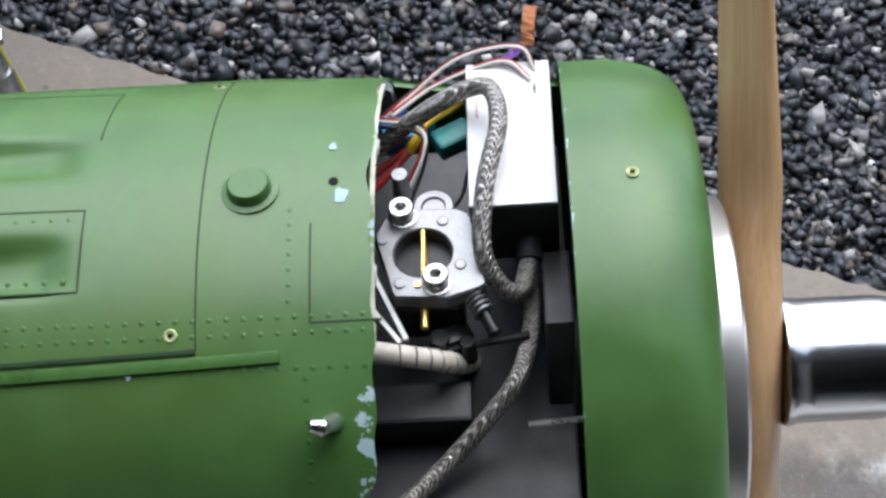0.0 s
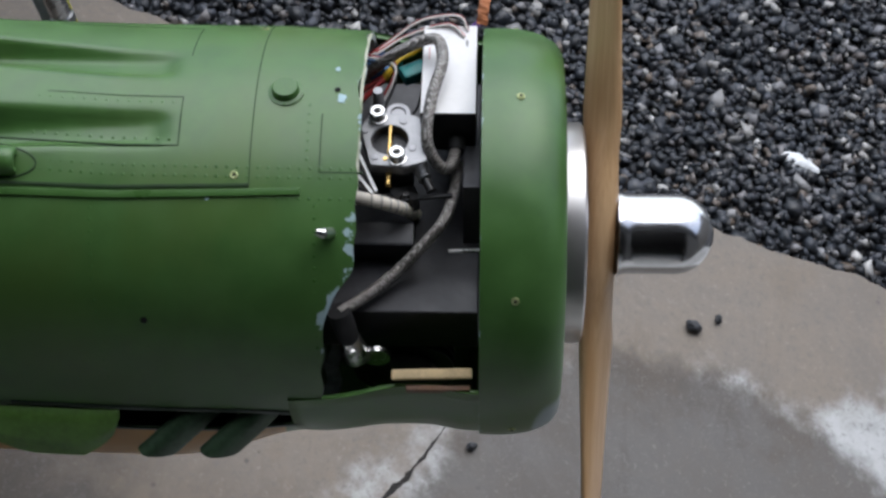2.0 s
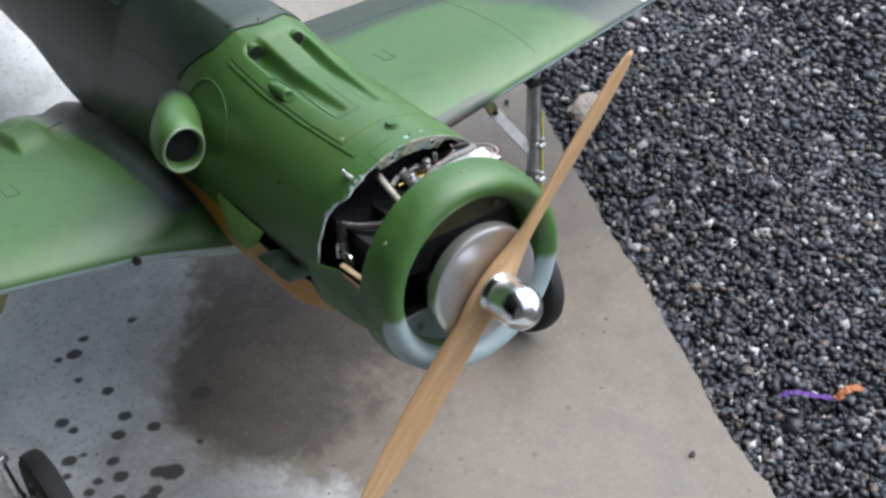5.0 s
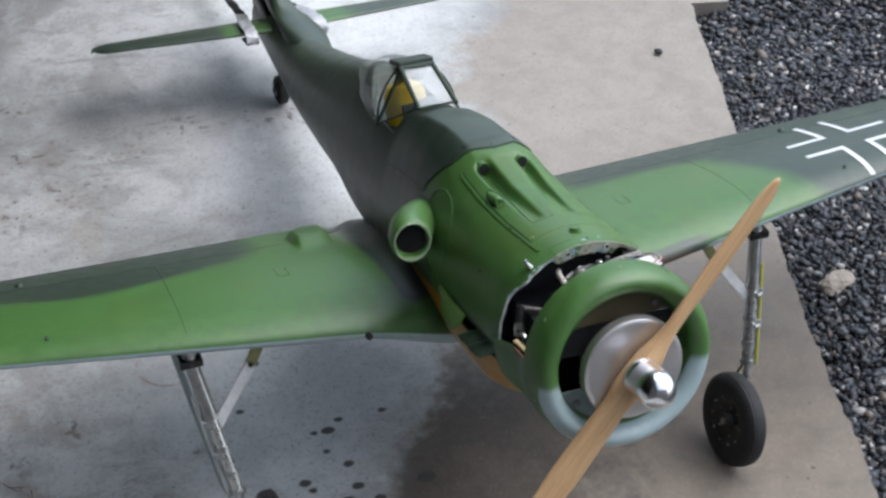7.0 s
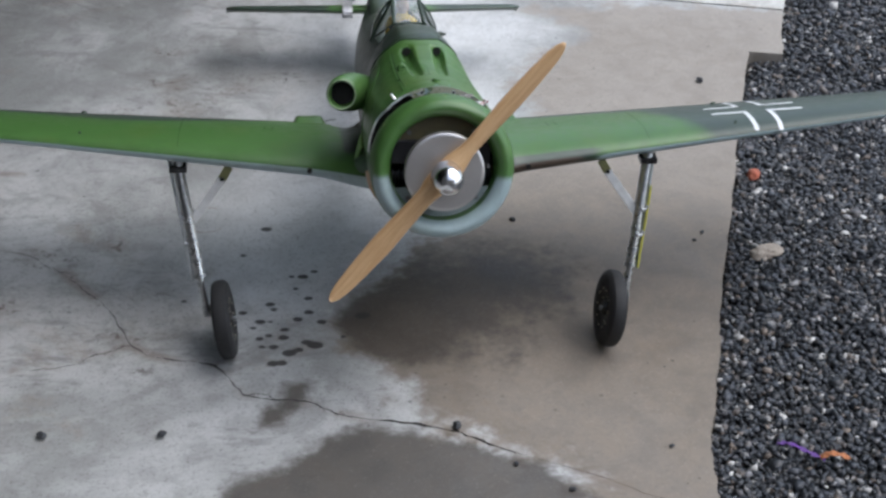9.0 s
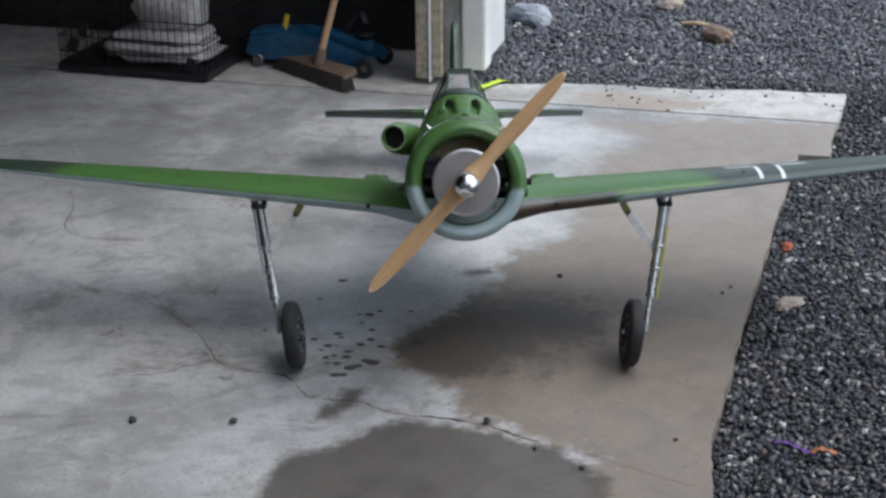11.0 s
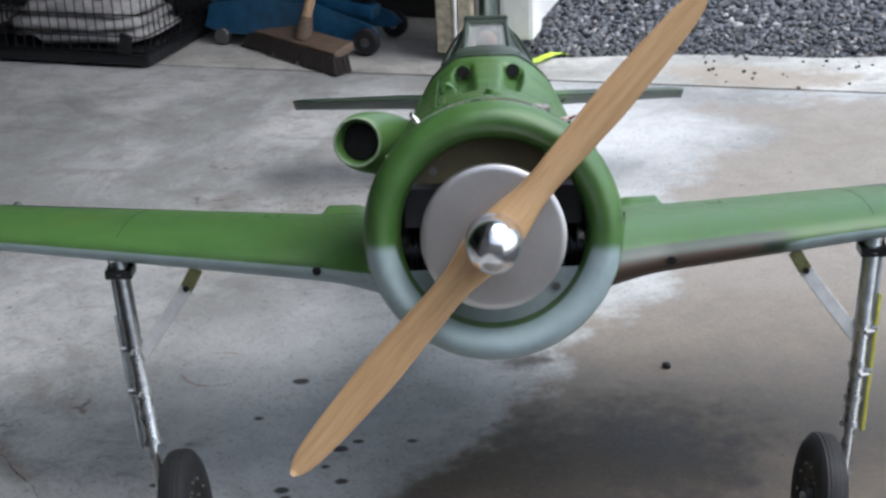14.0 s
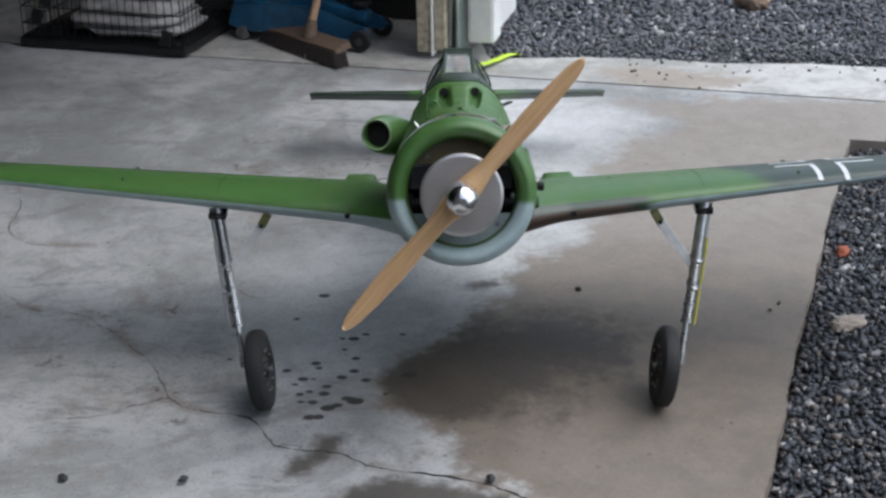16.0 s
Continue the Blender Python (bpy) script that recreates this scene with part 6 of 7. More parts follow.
# ---- cockpit ----
def canopy():
    fr = M["darkgreen"]
    low, top = [(s * 0.031, 0.668, 0.156) for s in (-1, 1)], [(s * 0.027, 0.756, 0.197) for s in (-1, 1)]
    back = [(s * 0.072, 0.770, 0.108) for s in (-1, 1)]
    rails = [(low[0], low[1]), (top[0], top[1]), (low[0], top[0]), (low[1], top[1]), (low[0], back[0]), (low[1], back[1]), (top[0], back[0]), (top[1], back[1])]
    for k, (a, b) in enumerate(rails):
        bm = bmesh.new()
        a, b = Vector(a), Vector(b)
        r = (0.0022, 0.0050, 0.0042, 0.0042, 0.0020, 0.0020, 0.0030, 0.0030)[k]
        rod(bm, a - (b - a) * 0.03, b + (b - a) * 0.03, r, r, 8)
        part("canopy_frame", bm, fr, plane, "dark green windscreen frame", True)
    bm = bmesh.new()
    box(bm, (0.062, 0.050, 0.009), (0, 0.783, 0.2010), (-8, 0, 0), 0.003)
    part("canopy_brow", bm, fr, plane, "dark green hood over the windscreen")

    def pane(name, pts, label, mat):
        bm = bmesh.new()
        f = bm.faces.new([bm.verts.new(p) for p in pts])
        r = bmesh.ops.extrude_face_region(bm, geom=[f])
        n = (Vector(pts[1]) - Vector(pts[0])).cross(Vector(pts[2]) - Vector(pts[0])).normalized()
        bmesh.ops.translate(bm, vec=n * 0.0008, verts=[v for v in r["geom"] if isinstance(v, bmesh.types.BMVert)])
        ob = part(name, bm, mat, plane, label)
        ob.visible_shadow = False

    pane("windscreen_pane", [low[0], low[1], top[1], top[0]], "windscreen pane whitened for sky reflection", M["skywhite"])
    for i in (0, 1):
        pane("quarter_pane", [low[i], back[i], top[i]], "clear triangular side pane", M["glass"])
    verts, n = [], 17
    stations = [(0.772, 0.202, 0.071, 0.108), (0.83, 0.196, 0.070, 0.108), (0.90, 0.184, 0.061, 0.122), (0.975, 0.158, 0.036, 0.146)]
    ys = np.linspace(0.772, 0.975, 9)
    for y in ys:
        t, w, b = (float(interp(y, stations, c)) for c in (1, 2, 3))
        for j in range(n):
            a = math.pi * j / (n - 1)
            verts.append((-w * math.cos(a) * (1 - 0.25 * math.sin(a)), y, b + (t - b) * math.sin(a) ** 0.8))
    ob = mesh_object("canopy_glass", verts, grid_faces(len(ys), n), M["bubble"], plane, "clear bubble canopy, faintly whitened for sky reflection", True)
    ob.visible_shadow = False
    y = 0.774
    bm = bmesh.new()
    t, w, b = (float(interp(y, stations, c)) for c in (1, 2, 3))
    tube(bm, [(-w * math.cos(a) * (1 - 0.25 * math.sin(a)), y, b + (t - b) * math.sin(a) ** 0.8) for a in (math.pi * j / 12 for j in range(13))], 0.0020, 6, 3)
    part("canopy_frame", bm, fr, plane, "dark green canopy hoop", True)
    # seated figure as one plain shape
    bm = bmesh.new()
    lathe(bm, [(0.0, 0.060), (0.030, 0.062), (0.034, 0.090), (0.033, 0.115), (0.026, 0.130), (0.012, 0.136), (0.011, 0.141)], 20, Matrix.Translation((0.0, 0.835, 0.016)) @ Matrix.Diagonal((1.1, 0.75, 1, 1)))
    k = len(bm.faces)
    lathe(bm, [(0.0, 0.139), (0.010, 0.142), (0.0145, 0.153), (0.0145, 0.162), (0.010, 0.171), (0.0, 0.174)], 18, Matrix.Translation((0.0, 0.832, 0.014)))
    ob = part("pilot_figure", bm, M["yellow"], plane, "small plain cockpit figure in a yellow vest", True)
    ob.data.materials.append(M["skin"])
    for p in list(ob.data.polygons)[k:]:
        p.material_index = 1
    bm = bmesh.new()
    box(bm, (0.100, 0.17, 0.004), (0, 0.845, 0.078))
    part("cockpit_floor", bm, M["black"], plane, "black cockpit tub")
    bm = bmesh.new()
    box(bm, (0.070, 0.012, 0.03), (0, 0.742, 0.126), (-20, 0, 0), 0.003)
    part("dashboard", bm, M["black"], plane, "black instrument panel")


canopy()


def hatch_flap():
    bm = bmesh.new()
    a, b = body_point(1.10, radians(62), -0.002), body_point(1.165, radians(62), -0.002)
    out = Vector((0.050, 0.004, 0.020))
    f = bm.faces.new([bm.verts.new(p) for p in (a, b, b + out * 0.92, a + out)])
    r = bmesh.ops.extrude_face_region(bm, geom=[f])
    bmesh.ops.translate(bm, vec=(0, 0, -0.004), verts=[v for v in r["geom"] if isinstance(v, bmesh.types.BMVert)])
    bmesh.ops.bevel(bm, geom=list(bm.edges), offset=0.001, segments=1, affect="EDGES")
    part("hatch_flap", bm, M["darkgreen"], plane, "open grey-green hatch flap")


hatch_flap()


# ---- wing details ----
def wing_top(x, y):
    """Height of the wing's upper skin."""
    le, te, zle, th = wing_shape(x)
    c = min(1, max(0, (y - le) / (te - le)))
    h = th / 0.2 * (0.2969 * math.sqrt(c) - 0.126 * c - 0.3516 * c * c + 0.2843 * c ** 3 - 0.1036 * c ** 4) + 0.018 * 4 * c * (1 - c)
    return zle + h * (te - le)


def wing_strip(name, x0, y0, x1, y1, w, h, material, parent, label=""):
    """A thin strip on the wing's upper skin."""
    bm = bmesh.new()
    d = Vector((x1 - x0, y1 - y0, 0)).normalized()
    s = Vector((-d.y, d.x, 0)) * w / 2
    n = max(2, int(math.hypot(x1 - x0, y1 - y0) / 0.006))
    rows = []
    for i in range(n + 1):
        x, y = x0 + (x1 - x0) * i / n, y0 + (y1 - y0) * i / n
        row = []
        for k in (-1, 0, 1):
            px, py = x + s.x * k, y + s.y * k
            row.append(bm.verts.new((px, py, wing_top(px, py) + h)))
        rows.append(row)
    for a, b in zip(rows, rows[1:]):
        for k in (0, 1):
            bm.faces.new((a[k], a[k + 1], b[k + 1], b[k]))
    r = bmesh.ops.extrude_face_region(bm, geom=list(bm.faces))
    bmesh.ops.translate(bm, vec=(0, 0, -0.0012), verts=[v for v in r["geom"] if isinstance(v, bmesh.types.BMVert)])
    return part(name, bm, material, parent, label)


for s in (-1, 1):
    for sx in (-1, 1) if s > 0 else ():
        for sy in (-1, 1):
            cx, cy = s * (0.724 + sx * 0.026), 0.612 + sy * 0.030
            ex, ey = s * (0.724 + sx * 0.097), cy + sy * 0.090
            wing_strip("cross_bar", cx - s * sx * 0.0045, cy, ex, cy, 0.0095, 0.0009, M["white"], wings[s], "white cross outline stroke")
            wing_strip("cross_bar", cx, cy + sy * 0.0050, cx, ey, 0.0095, 0.0009, M["white"], wings[s], "white cross outline stroke")
    wing_strip("hinge_gap", s * 0.15, 0.782, s * 0.55, 0.735, 0.0014, 0.0002, M["seam"], wings[s])
    wing_strip("hinge_gap", s * 0.57, 0.735, s * 1.04, 0.690, 0.0014, 0.0002, M["seam"], wings[s])
    wing_strip("panel_gap", s * 0.47, 0.48, s * 0.47, 0.74, 0.0010, 0.0002, M["seam"], wings[s])
    wing_strip("panel_gap", s * 0.285, 0.60, s * 0.285, 0.635, 0.0012, 0.0003, M["seam"], wings[s])
    wing_strip("panel_gap", s * 0.302, 0.60, s * 0.302, 0.635, 0.0012, 0.0003, M["seam"], wings[s])
    wing_strip("panel_gap", s * 0.285, 0.60, s * 0.302, 0.60, 0.0012, 0.0003, M["seam"], wings[s])
    for x, y, w in ((0.679, 0.745, 0.007), (0.66, 0.52, 0.003)):
        bm = bmesh.new()
        lathe(bm, [(w, -0.002), (w * 0.9, 0.002), (w * 0.4, 0.005), (0, 0.0055)], 12, Matrix.Translation((s * x, y, wing_top(x, y))))
        part("wing_fitting", bm, M["darkgreen"], wings[s], "small round fitting on the wing", True)
    # landing light and gun port in the root's leading edge
    bm = bmesh.new()
    y0 = wing_shape(0.215)[0] - 0.001
    rod(bm, (s * 0.215, y0 - 0.004, -0.095), (s * 0.215, y0 + 0.02, -0.095), 0.0055, 0.0055, 14)
    part("wing_gun", bm, M["blackmetal"], wings[s], "short dark gun barrel", True)
bm = bmesh.new()
rod(bm, (0.108, 0.400, -0.034), (0.156, 0.392, -0.038), 0.0085, 0.0085, 16)
part("side_pipe", bm, M["blackmetal"], plane, "short black pipe", True)


# ---- undercarriage, placed in the world and hung on the airplane ----
INV = PLANE.inverted()


def leg(s):
    def w(x, y, z):
        return INV @ Vector((s * x, y, z))

    top, bot = (0.427, 0.148, 0.322), (0.384, 0.040, 0.080)

    def at(t, dx=0.0, dy=0.0):
        return w(*(top[i] + (bot[i] - top[i]) * t + (dx, dy, 0)[i] for i in range(3)))

    e = new("landing_gear")
    e.parent = plane
    tagged(e, "silver main landing gear leg with a black tyre")
    for name, a, b, r, mat, lab in (("upper_sleeve", -0.01, 0.34, 0.0112, M["gearsteel"], "dull silver upper sleeve"), ("strut_tube", 0.34, 0.78, 0.0100, M["steel"], "bright strut tube"), ("piston", 0.78, 1.0, 0.0062, M["steel"], "bright oleo piston")):
        bm = bmesh.new()
        rod(bm, at(a), at(b), r, r, 20)
        part(name, bm, mat, e, lab, True)
    for t, r in ((0.34, 0.0128), (0.52, 0.0120), (0.66, 0.0118), (0.77, 0.0124), (0.04, 0.014)):
        bm = bmesh.new()
        rod(bm, at(t - 0.012), at(t + 0.012), r, r, 20)
        part("collar", bm, M["gearsteel"], e, "", True)
    for t in (0.36, 0.54):
        bm = bmesh.new()
        p = at(t)
        rod(bm, p, at(t, 0.016, -0.004), 0.0030, 0.0030, 8)
        rod(bm, at(t, 0.0, -0.014), at(t, 0.010, -0.012), 0.0034, 0.0034, 8)
        part("clamp", bm, M["gearsteel"], e, "", True)
    # torque links at the piston
    bm = bmesh.new()
    for p, q in ((at(0.80, 0.002, 0.010), at(0.90, 0.004, 0.030)), (at(0.90, 0.004, 0.030), at(0.99, 0.002, 0.008))):
        rod(bm, p, q, 0.0030, 0.0024, 8)
    part("torque_link", bm, M["olivemetal"], e, "olive torque link", True)
    # leg cover plate
    bm = bmesh.new()
    cs = [at(0.02, 0.012, 0.004), at(0.02, 0.020, 0.034), at(0.80, 0.018, 0.030), at(0.80, 0.012, -0.002)]
    f = bm.faces.new([bm.verts.new(c) for c in cs])
    r = bmesh.ops.extrude_face_region(bm, geom=[f])
    off = (w(0.432, 0, 0) - w(0.4295, 0, 0))
    bmesh.ops.translate(bm, vec=off, verts=[v for v in r["geom"] if isinstance(v, bmesh.types.BMVert)])
    part("leg_cover", bm, M["paleplate"], e, "pale blue leg cover plate")
    bm = bmesh.new()
    rod(bm, at(0.22, 0.015, -0.001), at(0.79, 0.014, -0.003), 0.0024, 0.0024, 6)
    part("cover_edge", bm, M["olive"] if s > 0 else M["gearsteel"], e, "yellow-green cover edge" if s > 0 else "dull silver cover edge")
    bm = bmesh.new()
    box(bm, (0.034, 0.030, 0.012), at(0.03), (14, 0, 0), 0.002)
    part("pivot_block", bm, M["blackmetal"], e, "dark pivot block under the wing")
    # folding side brace
    a, m, b = at(0.40, -0.006, 0.002), w(0.349, 0.130, 0.297), w(0.338, 0.134, 0.316)
    for p, q, mat, lab in ((a, m, M["palemetal"], "bright lower brace"), (m, b, M["olivemetal"], "olive upper brace")):
        bm = bmesh.new()
        d = (q - p)
        up = d.normalized()
        wide = up.cross(Vector((0, 1, 0))).normalized()
        mat4 = Matrix.Translation((p + q) / 2) @ Matrix((wide, up.cross(wide), up)).transposed().to_4x4()
        bmesh.ops.create_cube(bm, size=1.0, matrix=mat4 @ Matrix.Diagonal((0.0165, 0.005, d.length + 0.008, 1)))
        bmesh.ops.bevel(bm, geom=list(bm.edges), offset=0.0008, segments=1, affect="EDGES")
        part("brace", bm, mat, e, lab)
    bm = bmesh.new()
    rod(bm, m + Vector((0, -0.005, 0)), m + Vector((0, 0.005, 0)), 0.0042, 0.0042, 10)
    part("brace_pin", bm, M["blackmetal"], e, "", True)
    # wheel, leaning with the leg
    lean = Matrix.Translation(w(0.352, 0.016, 0.0725)) @ INV.to_3x3().to_4x4() @ Matrix.Rotation(radians(s * 7), 4, "Y") @ Matrix.Rotation(radians(90), 4, "Y")
    prof = [(0.038, -0.0135), (0.044, -0.0152), (0.056, -0.0160), (0.065, -0.0140), (0.0700, -0.0090), (0.0715, -0.003), (0.0715, 0.003), (0.0700, 0.0090), (0.065, 0.0140), (0.056, 0.0160), (0.044, 0.0152), (0.038, 0.0135), (0.038, -0.0135)]
    bm = bmesh.new()
    lathe(bm, prof, 64, lean)
    tyre = part("tyre", bm, M["rubber"], e, "black worn rubber tyre", True)
    bm = bmesh.new()
    for k in range(-2, 3):
        h = 0.0042 * k
        r0 = 0.0717 - 0.00004 * (h * 1000) ** 2 * 0.45
        lathe(bm, [(r0 - 0.001, h - 0.0016), (r0, h - 0.0012), (r0, h + 0.0012), (r0 - 0.001, h + 0.0016)], 64, lean)
    part("tread", bm, M["rubber"], tyre, "", True)
    bm = bmesh.new()
    for k in (-1, 1):
        lathe(bm, [(0.040, 0.013 * k), (0.036, 0.0140 * k), (0.030, 0.010 * k), (0.014, 0.009 * k), (0.012, 0.016 * k), (0.0, 0.016 * k)], 48, lean)
    part("wheel_hub", bm, M["hubblack"], e, "black wheel hub", True)
    bm = bmesh.new()
    for k in range(10):
        a = 2 * math.pi * k / 10
        for r in (0.0365, 0.024) if k % 2 else (0.0365,):
            for h in (-1, 1):
                p = lean @ Vector((r * math.cos(a), r * math.sin(a), h * (0.0130 if r > 0.03 else 0.0090)))
                q = lean @ Vector((r * math.cos(a), r * math.sin(a), h * (0.0155 if r > 0.03 else 0.0115)))
                rod(bm, p, q, 0.0017, 0.0015, 7)
    part("hub_bolts", bm, M["brassy"], e, "ring of small pale hub bolts")
    bm = bmesh.new()
    rod(bm, lean @ Vector((0, 0, -0.020)), lean @ Vector((0, 0, 0.022)), 0.005, 0.005, 14)
    rod(bm, at(1.0), w(0.352, 0.016, 0.0725), 0.0055, 0.0055, 12)
    rod(bm, at(0.97), at(1.05), 0.0085, 0.0085, 14)
    part("axle", bm, M["gearsteel"], e, "", True)


M["palemetal"] = simple("pale_brushed_metal", (0.62, 0.63, 0.63), 0.5, 0.25, 0.12, 60)
M["gearsteel"] = simple("dull_steel", (0.45, 0.46, 0.46), 0.32, 1.0, 0.25, 90, 0.1)
M["olivemetal"] = simple("olive_metal", (0.22, 0.22, 0.10), 0.45, 0.5, 0.35, 60, 0.1)
M["olive"] = simple("yellow_green_paint", (0.42, 0.40, 0.06), 0.5, 0, 0.25, 60)
M["hubblack"] = simple("black_hub_paint", (0.018, 0.017, 0.015), 0.5, 0, 0.4, 60)
M["brassy"] = simple("pale_bolt_metal", (0.55, 0.52, 0.42), 0.4, 0.8, 0.2, 60)
leg(-1)
leg(1)


def tail_wheel():
    e = new("tail_wheel")
    e.parent = plane
    tagged(e, "small black tail wheel on a steel fork")
    c = INV @ Vector((-0.010, 1.238, 0.031))
    m = Matrix.Translation(c) @ INV.to_3x3().to_4x4() @ Matrix.Rotation(radians(90), 4, "Y")
    bm = bmesh.new()
    lathe(bm, [(0.012, -0.010), (0.022, -0.012), (0.029, -0.008), (0.031, 0.0), (0.029, 0.008), (0.022, 0.012), (0.012, 0.010), (0.012, -0.010)], 32, m)
    part("tyre", bm, M["rubber"], e, "small black rubber tyre", True)
    bm = bmesh.new()
    rod(bm, m @ Vector((0, 0, -0.015)), m @ Vector((0, 0, 0.015)), 0.013, 0.013, 14)
    part("hub", bm, M["alloy"], e, "", True)
    bm = bmesh.new()
    for k in (-1, 1):
        rod(bm, m @ Vector((0, 0, 0.016 * k)), INV @ Vector((-0.006 + 0.012 * k, 1.218, 0.075)), 0.003, 0.003, 8)
    rod(bm, INV @ Vector((-0.006, 1.218, 0.070)), INV @ Vector((-0.002, 1.190, 0.130)), 0.006, 0.007, 12)
    part("fork", bm, M["blackmetal"], e, "", True)


tail_wheel()


# ---- tie-down straps behind the tail ----
def ribbon(bm, pts, width, thick=0.0012, n=8, wave=0.0):
    line = spline(pts, n)
    rows = []
    for i, c in enumerate(line):
        d = (line[min(i + 1, len(line) - 1)] - line[max(i - 1, 0)]).normalized()
        s = d.cross(Vector((0, 0, 1)))
        s = (s.normalized() if s.length > 0.1 else Vector((1, 0, 0))) * width / 2
        s.z += wave * math.sin(i * 1.7)
        u = Vector((0, 0, thick))
        rows.append([bm.verts.new(p) for p in (c - s, c + s, c + s + u, c - s + u)])
    for a, b in zip(rows, rows[1:]):
        for k in range(4):
            bm.faces.new((a[k], a[(k + 1) % 4], b[(k + 1) % 4], b[k]))
    bm.faces.new(rows[0][::-1])
    bm.faces.new(rows[-1])


M["strapblack"] = simple("black_webbing", (0.03, 0.03, 0.03), 0.8, 0, 0.3, 120, 0.4)
M["tape"] = simple("crumpled_silver_tape", (0.55, 0.55, 0.56), 0.35, 0.6, 0.3, 60, 0.6, 0.002)
M["neon"] = simple("neon_yellow_webbing", (0.55, 0.78, 0.05), 0.7, 0, 0.12, 150, 0.3)
strap = empty("tie_down_strap", pose(0, 1.75, 0), "black and silver taped strap holding the tail", "strap")
for k, ends in enumerate(((-0.072, 0.02), (0.070, 0.0))):
    x0 = ends[0]
    bm = bmesh.new()
    ribbon(bm, [(x0, -0.50, 0.156), (x0, -0.556, 0.170), (x0, -0.545, 0.190), (x0 * 0.95, -0.47, 0.176), (x0 * 0.8, -0.40, 0.155)], 0.024, 0.002, 8, 0.002)
    part("tape_wrap", bm, M["tape"], strap, "crumpled silver tape round the tailplane")
    bm = bmesh.new()
    ribbon(bm, [(x0 * 0.8, -0.40, 0.155), (x0 * 0.5 - 0.01, -0.22, 0.105), (-0.035, -0.03, 0.062)], 0.018, 0.002, 8, 0.002)
    part("webbing", bm, M["strapblack"], strap, "black webbing")
bm = bmesh.new()
tube(bm, [(-0.035 + 0.012 * math.cos(a), -0.02 + 0.02 * math.sin(a), 0.062) for a in (2 * math.pi * k / 12 for k in range(13))], 0.003, 8, 3)
part("snap_hook", bm, M["steel"], strap, "steel snap hook", True)
bm = bmesh.new()
ribbon(bm, [(-0.040, 1.755, 0.060), (-0.020, 1.80, 0.055), (0.03, 1.90, 0.030), (0.11, 2.04, 0.010), (0.17, 2.13, 0.004), (0.20, 2.20, -0.02)], 0.024, 0.0015, 8, 0.001)
tagged(part("neon_strap", bm, M["neon"]), "neon yellow webbing strap lying on the concrete", "strap")


# ---- things in the garage ----
def push_broom():
    a, b = Vector((-0.60, 2.35, 0)), Vector((-0.350, 2.075, 0))
    ang = math.degrees(math.atan2((b - a).y, (b - a).x))
    e = empty("push_broom", pose(*((a + b) / 2), 0, 0, ang), "old wooden push broom with dark bristles, leaning", "broom")
    L = (b - a).length
    bm = bmesh.new()
    box(bm, (L, 0.062, 0.022), (0, 0.012, 0.040), (18, 0, 0), 0.005)
    part("head", bm, M["broomwood"], e, "worn wooden broom head")
    verts, faces, rng = [], [], random.Random(2)
    for i in range(60):
        for j in range(7):
            x, y = -L / 2 + 0.008 + (L - 0.016) * i / 59, -0.022 + 0.044 * j / 6
            k = len(verts)
            dx, dy = rng.gauss(0, 0.0025) + 0.055 * max(0.0, i / 59 - 0.4) / 0.6, rng.gauss(-0.018, 0.0025) - 0.012 * (i / 59)
            for t, r in ((0, 0.0042), (1, 0.0038)):
                for q in range(4):
                    an = math.pi / 2 * q
                    verts.append((x + dx * t + r * math.cos(an), y + dy * t + r * math.sin(an), 0.034 - 0.032 * t))
            faces += [(k + q, k + (q + 1) % 4, k + 4 + (q + 1) % 4, k + 4 + q) for q in range(4)] + [(k + 7, k + 6, k + 5, k + 4)]
    tagged(mesh_object("bristles", verts, faces, M["bristle"], e, "dense dark brown bristles"), kind="stuff")
    m = e.matrix_world.inverted()
    p, q = Vector((-0.455, 2.205, 0.056)), Vector((-0.12, 2.46, 1.25))
    bm = bmesh.new()
    rod(bm, m @ p, m @ q, 0.013, 0.0125, 14)
    part("handle", bm, M["handle"], e, "worn wooden broom handle", True)
    bm = bmesh.new()
    rod(bm, m @ (p - Vector((0, 0, 0.012))), m @ (p + (q - p) * 0.035), 0.024, 0.016, 14)
    part("socket", bm, M["broomwood"], e, "", True)


M["bristle"] = simple("dark_bristle", (0.020, 0.015, 0.013), 0.9, 0, 0.4, 90, 0.4)
push_broom()


